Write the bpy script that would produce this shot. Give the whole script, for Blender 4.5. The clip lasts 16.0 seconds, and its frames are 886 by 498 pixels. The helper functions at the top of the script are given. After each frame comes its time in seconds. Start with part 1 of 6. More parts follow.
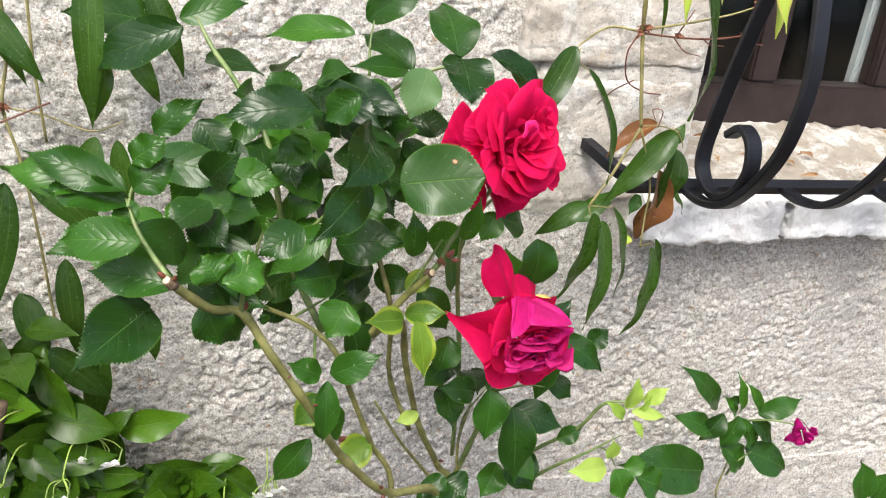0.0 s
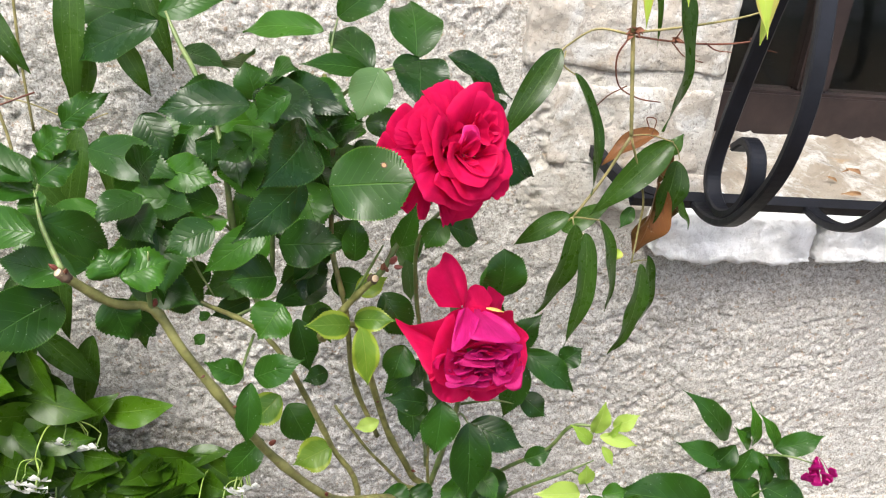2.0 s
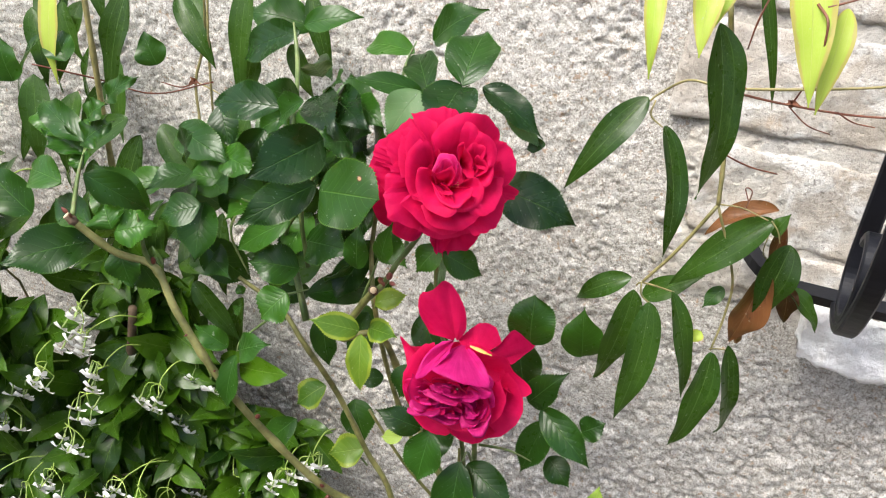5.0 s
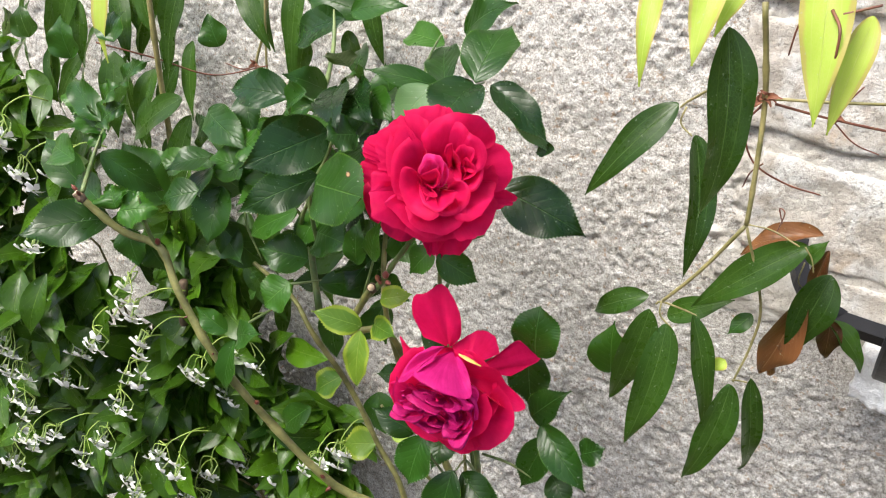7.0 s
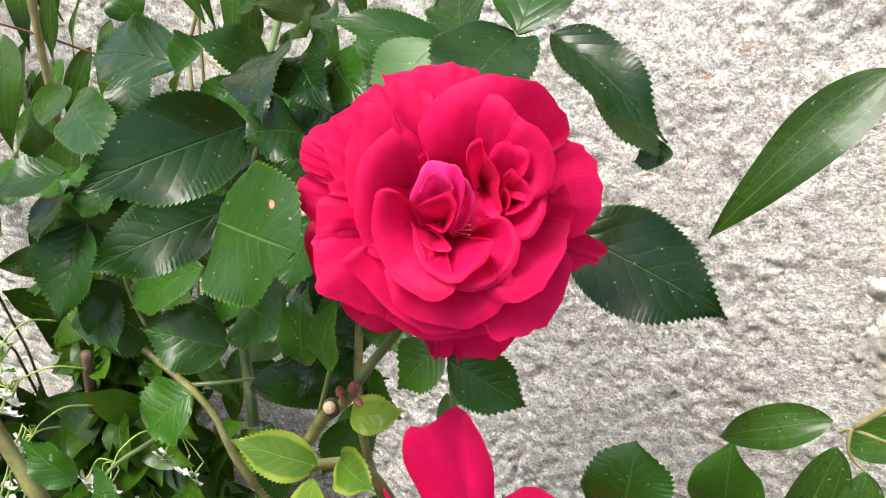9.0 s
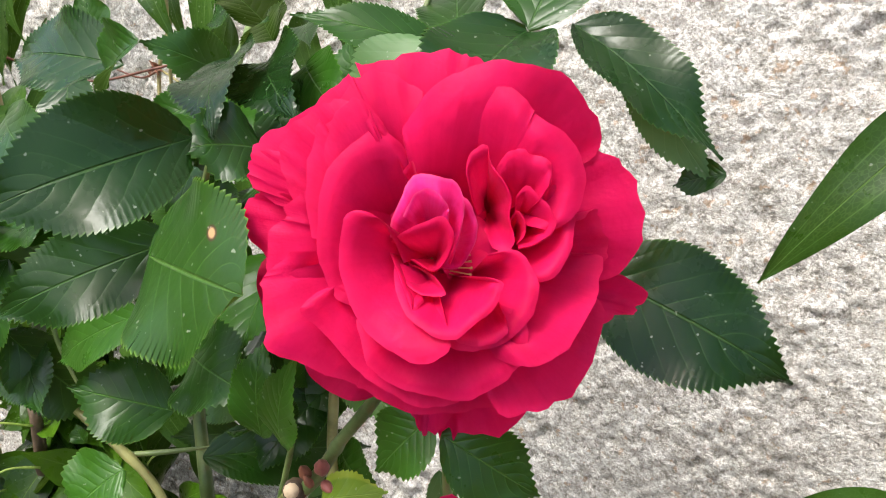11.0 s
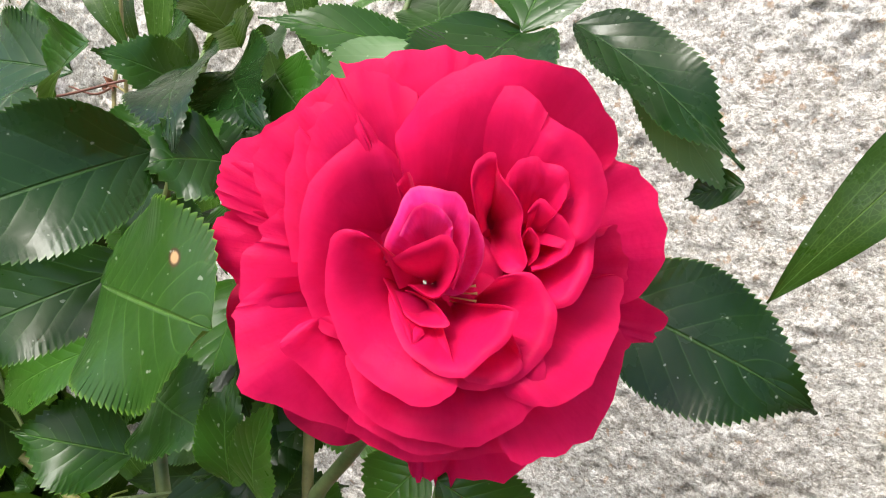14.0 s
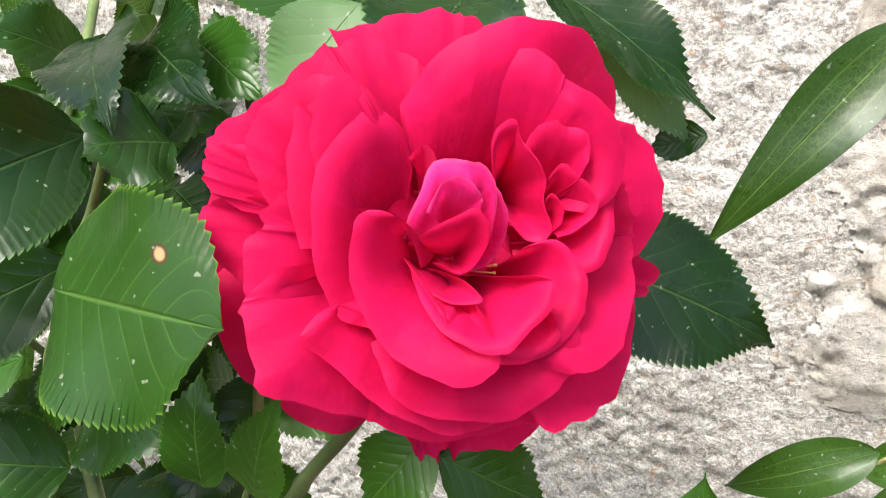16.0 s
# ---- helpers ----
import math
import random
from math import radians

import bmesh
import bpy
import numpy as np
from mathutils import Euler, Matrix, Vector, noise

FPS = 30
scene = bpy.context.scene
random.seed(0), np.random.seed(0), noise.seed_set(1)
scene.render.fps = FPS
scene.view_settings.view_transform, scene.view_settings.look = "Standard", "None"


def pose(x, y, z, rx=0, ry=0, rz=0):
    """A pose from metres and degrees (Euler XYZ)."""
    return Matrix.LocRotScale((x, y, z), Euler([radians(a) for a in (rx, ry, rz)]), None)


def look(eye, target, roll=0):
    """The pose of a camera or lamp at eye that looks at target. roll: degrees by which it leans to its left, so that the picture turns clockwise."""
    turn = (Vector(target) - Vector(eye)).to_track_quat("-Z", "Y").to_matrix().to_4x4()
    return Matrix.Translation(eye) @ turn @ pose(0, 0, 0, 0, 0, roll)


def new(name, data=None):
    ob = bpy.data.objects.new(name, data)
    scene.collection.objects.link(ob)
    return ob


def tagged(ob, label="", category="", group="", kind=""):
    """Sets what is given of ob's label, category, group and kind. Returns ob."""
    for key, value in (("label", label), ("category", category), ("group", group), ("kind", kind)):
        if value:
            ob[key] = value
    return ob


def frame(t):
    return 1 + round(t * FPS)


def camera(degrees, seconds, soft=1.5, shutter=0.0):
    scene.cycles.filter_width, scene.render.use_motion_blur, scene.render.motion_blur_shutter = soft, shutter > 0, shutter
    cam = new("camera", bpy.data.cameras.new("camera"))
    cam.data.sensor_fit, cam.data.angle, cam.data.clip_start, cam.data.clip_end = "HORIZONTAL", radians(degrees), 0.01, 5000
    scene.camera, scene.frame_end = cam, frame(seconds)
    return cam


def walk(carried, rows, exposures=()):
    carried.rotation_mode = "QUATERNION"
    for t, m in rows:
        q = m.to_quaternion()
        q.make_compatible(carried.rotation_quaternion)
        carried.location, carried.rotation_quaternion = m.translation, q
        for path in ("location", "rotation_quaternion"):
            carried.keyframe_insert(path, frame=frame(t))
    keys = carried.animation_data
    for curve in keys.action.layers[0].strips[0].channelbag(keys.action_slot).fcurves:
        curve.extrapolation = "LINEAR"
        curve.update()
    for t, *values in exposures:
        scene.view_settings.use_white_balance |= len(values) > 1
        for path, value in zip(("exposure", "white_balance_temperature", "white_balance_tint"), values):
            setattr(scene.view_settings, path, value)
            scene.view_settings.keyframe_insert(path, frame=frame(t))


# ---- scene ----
cam = camera(56.00, 16.0, soft=1.1)
PATH = [
    (0.0, pose(0.0000, -0.9502, 1.3500, 65.85, -5.29, -13.15)),
    (0.5, pose(0.0699, -0.9817, 1.3584, 66.08, -4.88, -7.57)),
    (1.0, pose(0.1064, -0.9820, 1.3568, 65.53, -5.42, -4.23)),
    (1.5, pose(0.0903, -0.9454, 1.3541, 65.08, -5.65, -6.61)),
    (2.0, pose(0.1347, -0.9461, 1.3567, 65.15, -5.01, -5.36)),
    (2.5, pose(0.2268, -0.9693, 1.3550, 65.75, -5.51, 1.94)),
    (3.0, pose(0.2629, -0.9589, 1.3620, 66.22, -5.08, 5.74)),
    (3.5, pose(0.2519, -0.9251, 1.3670, 66.14, -4.10, 4.27)),
    (4.0, pose(0.3113, -0.9183, 1.3680, 66.14, -3.90, 8.44)),
    (4.5, pose(0.3842, -0.9120, 1.3711, 65.69, -4.64, 16.87)),
    (7.0, pose(0.5230, -0.8176, 1.3887, 63.04, -4.95, 33.89)),
    (7.5, pose(0.5159, -0.8080, 1.3870, 61.96, -4.62, 35.24)),
    (8.0, pose(0.4455, -0.6997, 1.3334, 60.73, -4.38, 35.51)),
    (8.5, pose(0.3848, -0.6020, 1.2885, 62.46, -4.56, 34.88)),
    (9.0, pose(0.3674, -0.5766, 1.2756, 64.71, -4.65, 34.22)),
    (9.5, pose(0.3591, -0.5643, 1.2670, 65.25, -4.82, 34.02)),
    (10.0, pose(0.3498, -0.5483, 1.2594, 66.27, -4.91, 33.96)),
    (12.5, pose(0.3139, -0.5039, 1.2326, 68.61, -5.08, 34.55)),
    (13.0, pose(0.3100, -0.5066, 1.2332, 68.39, -4.87, 35.50)),
    (13.5, pose(0.3109, -0.5046, 1.2341, 69.27, -5.19, 33.31)),
    (14.0, pose(0.3122, -0.5039, 1.2340, 69.51, -5.43, 31.26)),
    (14.5, pose(0.3003, -0.5046, 1.2324, 69.24, -5.32, 31.65)),
    (15.0, pose(0.2879, -0.5053, 1.2321, 68.90, -5.11, 27.90)),
    (15.5, pose(0.2773, -0.5119, 1.2304, 67.73, -4.92, 23.42)),
    (16.0, pose(0.2743, -0.5127, 1.2317, 67.51, -4.98, 19.83)),
]
EXPOSURES = ((0.0, 1.04), (4.5, 1.01), (7.5, 1.07), (9.0, 1.24), (10.0, 1.24), (12.5, 1.18), (14.0, 1.22), (16.0, 1.34))
walk(cam, PATH, EXPOSURES)

# ---- world and light: bright overcast day ----
world = bpy.data.worlds.new("overcast_sky")
scene.world = world
world.use_nodes = True
wn = world.node_tree.nodes
sky = wn.new("ShaderNodeTexSky")
sky.sky_type = "NISHITA"
sky.sun_disc = False
sky.sun_elevation = radians(55)
sky.sun_rotation = radians(200)
sky.air_density, sky.dust_density, sky.ozone_density = 1.0, 4.0, 1.0
wn["Background"].inputs["Strength"].default_value = 0.15
world.node_tree.links.new(sky.outputs["Color"], wn["Background"].inputs["Color"])
sun_data = bpy.data.lights.new("sun", "SUN")
sun_data.energy, sun_data.angle, sun_data.color = 2.0, radians(24), (1.0, 0.995, 0.94)
sun = new("sun", sun_data)
sun.matrix_world = look((-0.9, -1.55, 3.4), (0, 0, 0.8))


# ---- materials ----
class Nodes:
    """A short way to write a node material."""

    def __init__(self, name):
        self.mat = bpy.data.materials.new(name)
        self.mat.use_nodes = True
        self.tree = self.mat.node_tree
        self.bsdf = self.tree.nodes["Principled BSDF"]
        self.out = self.tree.nodes["Material Output"]

    def put(self, socket, value):
        if hasattr(value, "is_output"):
            self.tree.links.new(value, socket)
        else:
            socket.default_value = value

    def node(self, kind, **inputs):
        n = self.tree.nodes.new("ShaderNode" + kind)
        for key, value in inputs.items():
            self.put(n.inputs[int(key[1:]) if key[0] == "i" and key[1:].isdigit() else key.replace("_", " ")], value)
        return n

    def math(self, op, a, b=0.0, c=0.0):
        n = self.tree.nodes.new("ShaderNodeMath")
        n.operation = op
        for k, v in enumerate((a, b, c)):
            self.put(n.inputs[k], v)
        return n.outputs[0]

    def mix(self, fac, a, b, blend="MIX"):
        n = self.tree.nodes.new("ShaderNodeMix")
        n.data_type, n.blend_type = "RGBA", blend
        self.put(n.inputs[0], fac)
        self.put(n.inputs[6], a)
        self.put(n.inputs[7], b)
        return n.outputs[2]

    def ramp(self, fac, *stops):
        n = self.tree.nodes.new("ShaderNodeValToRGB")
        while len(n.color_ramp.elements) < len(stops):
            n.color_ramp.elements.new(0.5)
        for e, (p, c) in zip(n.color_ramp.elements, stops):
            e.position, e.color = p, (*c, 1) if len(c) == 3 else c
        self.put(n.inputs[0], fac)
        return n.outputs[0]

    def coords(self, which="Object"):
        return self.node("TexCoord").outputs[which]

    def noise(self, scale, detail=4.0, rough=0.55, vector=None, out="Fac", distortion=0.0):
        n = self.node("TexNoise", Scale=scale, Detail=detail, Roughness=rough, Distortion=distortion)
        if vector is not None:
            self.put(n.inputs["Vector"], vector)
        return n.outputs[out]

    def voronoi(self, scale, vector=None, feature="F1", out="Distance", rand=1.0):
        n = self.node("TexVoronoi", Scale=scale)
        n.feature = feature
        n.inputs["Randomness"].default_value = rand
        if vector is not None:
            self.put(n.inputs["Vector"], vector)
        return n.outputs[out]

    def bump(self, height, strength=0.3, distance=0.002, normal=None):
        n = self.node("Bump", Strength=strength, Distance=distance, Height=height)
        if normal is not None:
            self.put(n.inputs["Normal"], normal)
        return n.outputs[0]

    def set(self, **inputs):
        for key, value in inputs.items():
            self.put(self.bsdf.inputs[key.replace("_", " ")], value)
        return self


def g(v):
    return (v, v, v)


def c4(c):
    return (*c, 1)


def leaf_material(name, dark, light, vein, rough=0.32, veins=7.0, slant=0.3, translucent=0.25, blotch=None, quilt=0.12, edge=None, spot=None, long=False, margin=None):
    m = Nodes(name)
    uv = m.node("SeparateXYZ", Vector=m.coords("UV"))
    a = m.math("ABSOLUTE", m.math("SUBTRACT", m.math("MULTIPLY", uv.outputs[0], 2.0), 1.0))
    v = uv.outputs[1]
    rnd = m.node("ObjectInfo").outputs["Random"]
    obj = m.coords("Object")
    wob = m.math("MULTIPLY", m.noise(60.0, 2.0, vector=obj), 0.35)
    wave = m.math("FRACT", m.math("ADD", m.math("MULTIPLY", m.math("SUBTRACT", v, m.math("MULTIPLY", a, slant)), veins), wob))
    tri = m.math("MULTIPLY", m.math("ABSOLUTE", m.math("SUBTRACT", wave, 0.5)), 2.0)
    side = m.ramp(tri, (0.90, g(0)), (0.97, g(1)))
    puff = m.math("SUBTRACT", 1.0, m.math("POWER", tri, 2.5))
    if long:
        tri = m.math("ABSOLUTE", m.math("SUBTRACT", m.math("MULTIPLY", m.math("ABSOLUTE", m.math("SUBTRACT", a, 0.5)), 3.0), 0.0))
        tri = m.math("SUBTRACT", 1.0, tri)
        puff = m.math("SUBTRACT", 1.0, tri)
        net = m.node("CombineXYZ", X=m.math("MULTIPLY", uv.outputs[0], 14.0), Y=m.math("MULTIPLY", v, 40.0)).outputs[0]
        side = m.math("MAXIMUM", m.ramp(tri, (0.90, g(0)), (0.97, g(1))), m.math("MULTIPLY", m.ramp(m.voronoi(1.0, net, "DISTANCE_TO_EDGE"), (0.03, g(1)), (0.09, g(0))), 0.45))
    fade = m.math("SUBTRACT", 1.0, m.math("MULTIPLY", a, 0.75))
    mid = m.ramp(a, (0.008, g(1)), (0.032, g(0)))
    line = m.math("MAXIMUM", m.math("MULTIPLY", m.math("MULTIPLY", side, fade), 0.75 if long else 0.5), m.math("MULTIPLY", mid, 0.85))
    tone = m.math("ADD", m.math("MULTIPLY", m.noise(35.0, 5.0, vector=obj), 0.6), m.math("MULTIPLY", rnd, 0.6))
    col = m.mix(m.ramp(tone, (0.28, g(0)), (0.85, g(1))), c4(dark), c4(light))
    if edge:
        rim = m.math("MULTIPLY", m.ramp(m.math("ADD", a, m.math("MULTIPLY", m.noise(90.0, 3.0, vector=obj), 0.35)), (0.88, g(0)), (1.12, g(1))), 0.8)
        col = m.mix(rim, col, c4(edge))
    if margin:
        col = m.mix(m.ramp(a, (0.965, g(0)), (1.0, g(0.5))), col, c4(margin))
    if blotch:
        spots = m.ramp(m.noise(55.0, 3.0, 0.6, vector=obj), (0.60, g(0)), (0.68, g(1)))
        col = m.mix(m.math("MULTIPLY", spots, 0.7), col, c4(blotch))
    col = m.mix(m.math("MULTIPLY", line, 0.55), col, c4(vein))
    if spot:
        du = m.math("MULTIPLY", m.math("SUBTRACT", uv.outputs[0], spot[0]), 0.85)
        d = m.math("SQRT", m.math("ADD", m.math("POWER", du, 2.0), m.math("POWER", m.math("SUBTRACT", v, spot[1]), 2.0)))
        col = m.mix(m.ramp(d, (0.036, g(1)), (0.042, g(0))), col, c4((0.05, 0.03, 0.012)))
        col = m.mix(m.ramp(d, (0.020, g(1)), (0.029, g(0))), col, c4((0.42, 0.26, 0.12)))
    specks = m.ramp(m.noise(420.0, 1.0, 0.4, vector=obj), (0.735, g(0)), (0.765, g(1)))
    col = m.mix(m.math("MULTIPLY", specks, 0.32), col, c4((0.45, 0.5, 0.38)))
    height = m.math("SUBTRACT", m.math("MULTIPLY", m.math("MULTIPLY", puff, m.math("SUBTRACT", 1.15, a)), quilt), m.math("MULTIPLY", mid, 0.7))
    height = m.math("ADD", height, m.math("ADD", m.math("MULTIPLY", m.noise(140.0, 3.0, vector=obj), 0.25), m.math("MULTIPLY", m.noise(60.0, 3.0, vector=obj), 0.7)))
    rg = m.math("ADD", rough - 0.05, m.math("MULTIPLY", m.noise(80.0, 4.0, vector=obj), 0.13))
    m.set(Base_Color=col, Roughness=rg, Normal=m.bump(height, 0.55, 0.0012))
    m.bsdf.inputs["Specular IOR Level"].default_value = 0.27
    tr = m.node("BsdfTranslucent", Color=m.mix(0.5, col, c4((0.25, 0.42, 0.05))))
    mixer = m.node("MixShader", i0=translucent, i1=m.bsdf.outputs[0], i2=tr.outputs[0])
    m.tree.links.new(mixer.outputs[0], m.out.inputs["Surface"])
    return m.mat


ROSE_LEAF = leaf_material("rose_leaf_green", (0.006, 0.026, 0.003), (0.020, 0.073, 0.007), (0.07, 0.16, 0.035), 0.28, 8.0, 0.3, 0.12, quilt=0.24, margin=(0.12, 0.26, 0.03))
ROSE_LEAF_DEEP = leaf_material("rose_leaf_deep_green", (0.003, 0.013, 0.003), (0.009, 0.036, 0.005), (0.05, 0.11, 0.03), 0.25, 8.0, 0.3, 0.08, quilt=0.24, margin=(0.08, 0.18, 0.03))
ROSE_LEAF_MID = leaf_material("rose_leaf_mid_green", (0.012, 0.050, 0.004), (0.038, 0.125, 0.010), (0.11, 0.25, 0.045), 0.28, 8.0, 0.3, 0.16, quilt=0.24, margin=(0.14, 0.30, 0.03))
ROSE_LEAF_SPOT = leaf_material("rose_leaf_with_brown_spot", (0.009, 0.038, 0.003), (0.024, 0.080, 0.007), (0.10, 0.21, 0.04), 0.30, 8.0, 0.3, 0.14, quilt=0.12, margin=(0.16, 0.3, 0.03), spot=(0.24, 0.66))
ROSE_LEAF_PALE = leaf_material("rose_leaf_underside", (0.05, 0.12, 0.04), (0.085, 0.17, 0.06), (0.2, 0.3, 0.14), 0.42, 7.0, 0.3, 0.25)
ROSE_LEAF_YELLOW = leaf_material("rose_leaf_yellowing", (0.045, 0.125, 0.012), (0.15, 0.25, 0.022), (0.3, 0.4, 0.08), 0.3, 7.0, 0.3, 0.25, None, 0.24, (0.27, 0.34, 0.035))
ROSE_LEAF_LIME = leaf_material("rose_leaf_young_lime", (0.26, 0.42, 0.05), (0.38, 0.52, 0.1), (0.5, 0.58, 0.22), 0.4, 6.0, 0.3, 0.35)
VINE_LEAF = leaf_material("vine_leaf_green", (0.010, 0.036, 0.004), (0.030, 0.080, 0.009), (0.15, 0.26, 0.06), 0.27, 11.0, 0.5, 0.18, None, 0.2, long=True)
VINE_LEAF_LIME = leaf_material("vine_leaf_young_lime", (0.38, 0.55, 0.05), (0.5, 0.62, 0.1), (0.6, 0.62, 0.22), 0.38, 9.0, 0.5, 0.4, None, 0.15, (0.5, 0.38, 0.12), long=True)
VINE_LEAF_DEAD = leaf_material("vine_leaf_withered", (0.05, 0.014, 0.006), (0.20, 0.080, 0.030), (0.3, 0.17, 0.08), 0.36, 8.0, 0.5, 0.10, (0.035, 0.012, 0.008), 0.2)
JASMINE_LEAF = leaf_material("jasmine_leaf_green", (0.008, 0.030, 0.003), (0.06, 0.145, 0.006), (0.16, 0.27, 0.04), 0.27, 6.0, 0.35, 0.16)


def petal_material(name, dark, light, back, rough=0.5, edge=(0.5, 0.05, 0.12), streak=0.5, frayed=0.35):
    m = Nodes(name)
    uv = m.node("SeparateXYZ", Vector=m.coords("UV"))
    obj = m.coords("Object")
    stretch = m.node("CombineXYZ", X=m.math("MULTIPLY", uv.outputs[0], 26.0), Y=m.math("MULTIPLY", uv.outputs[1], 2.0)).outputs[0]
    veins = m.noise(1.0, 4.0, 0.6, vector=stretch)
    blot = m.noise(70.0, 4.0, 0.55, vector=obj)
    col = m.mix(m.ramp(m.math("ADD", m.math("MULTIPLY", veins, streak), m.math("MULTIPLY", blot, 1.0 - streak)), (0.3, g(0)), (0.7, g(1))), c4(dark), c4(light))
    nick = m.math("MULTIPLY", m.ramp(m.noise(120.0, 2.0, vector=obj), (0.6, g(0)), (0.66, g(1))), 0.5)
    rim = m.math("ADD", m.ramp(uv.outputs[1], (0.93, g(0)), (1.0, g(0.8))), m.math("MULTIPLY", m.ramp(uv.outputs[1], (0.95, g(0)), (0.99, g(1))), nick))
    col = m.mix(m.math("MULTIPLY", rim, frayed), col, c4(edge))
    # deeper pigment at the foot, with the shade of the creases painted in
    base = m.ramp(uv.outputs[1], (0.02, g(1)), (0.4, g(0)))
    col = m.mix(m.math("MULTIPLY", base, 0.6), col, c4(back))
    h = m.math("ADD", m.math("ADD", m.math("MULTIPLY", veins, 0.5), m.math("MULTIPLY", m.noise(260.0, 3.0, vector=obj), 0.4)), m.math("MULTIPLY", m.noise(75.0, 4.0, 0.6, vector=obj), 2.5))
    m.set(Base_Color=col, Roughness=rough, Normal=m.bump(h, 0.4, 0.0008))
    m.bsdf.inputs["Specular IOR Level"].default_value = 0.18
    m.bsdf.inputs["Sheen Weight"].default_value = 0.1
    m.bsdf.inputs["Sheen Roughness"].default_value = 0.4
    m.bsdf.inputs["Sheen Tint"].default_value = (1.0, 0.25, 0.35, 1)
    tr = m.node("BsdfTranslucent", Color=col)
    mixer = m.node("MixShader", i0=0.3, i1=m.bsdf.outputs[0], i2=tr.outputs[0])
    m.tree.links.new(mixer.outputs[0], m.out.inputs["Surface"])
    return m.mat


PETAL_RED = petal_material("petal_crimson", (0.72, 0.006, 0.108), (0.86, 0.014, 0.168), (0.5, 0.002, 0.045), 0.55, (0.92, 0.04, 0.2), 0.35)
PETAL_PINK = petal_material("petal_magenta_pink", (0.84, 0.012, 0.20), (0.95, 0.05, 0.38), (0.8, 0.008, 0.16), 0.5, (1.0, 0.3, 0.55))
PETAL_FADED = petal_material("petal_faded_pink", (0.60, 0.008, 0.20), (0.84, 0.045, 0.37), (0.6, 0.01, 0.16), 0.45, (0.4, 0.02, 0.14))
PETAL_OLD = petal_material("petal_faded_magenta", (0.66, 0.004, 0.13), (0.84, 0.02, 0.22), (0.5, 0.0, 0.08), 0.5, (0.25, 0.02, 0.09), frayed=0.6)
PETAL_BUD = petal_material("petal_deep_magenta", (0.50, 0.006, 0.21), (0.70, 0.03, 0.34), (0.42, 0.0, 0.14), 0.5, (0.6, 0.06, 0.3))
PETAL_WILTED = petal_material("petal_wilted_purple", (0.52, 0.008, 0.17), (0.76, 0.04, 0.30), (0.40, 0.0, 0.10), 0.5, (0.10, 0.012, 0.05), frayed=0.95)


def stem_material(name, dark, light, rough=0.45):
    m = Nodes(name)
    obj = m.coords("Object")
    tone = m.noise(45.0, 5.0, 0.6, vector=obj)
    col = m.mix(m.ramp(tone, (0.35, g(0)), (0.68, g(1))), c4(dark), c4(light))
    scar = m.ramp(m.noise(130.0, 3.0, 0.6, vector=obj), (0.58, g(0)), (0.68, g(1)))
    col = m.mix(m.math("MULTIPLY", scar, 0.5), col, c4((0.16, 0.12, 0.06)))
    m.set(Base_Color=col, Roughness=rough, Normal=m.bump(m.noise(300.0, 4.0, vector=obj), 0.4, 0.0008))
    return m.mat


CANE = stem_material("cane_olive_green", (0.10, 0.105, 0.03), (0.32, 0.31, 0.11))
TWIG = stem_material("twig_fresh_green", (0.07, 0.12, 0.03), (0.2, 0.26, 0.09))
VINE_STEM = stem_material("vine_stem_tan", (0.14, 0.13, 0.04), (0.34, 0.29, 0.12))
TENDRIL = stem_material("tendril_red_brown", (0.1, 0.03, 0.018), (0.24, 0.09, 0.05))
BARK = stem_material("woody_brown_bark", (0.05, 0.032, 0.018), (0.15, 0.1, 0.06), 0.75)
PITH = stem_material("cut_pith_cream", (0.5, 0.38, 0.24), (0.66, 0.55, 0.38), 0.7)
BUD_RED = stem_material("bud_rosy_red", (0.15, 0.035, 0.03), (0.36, 0.12, 0.095))
THORN = stem_material("thorn_red", (0.08, 0.018, 0.012), (0.17, 0.045, 0.028))


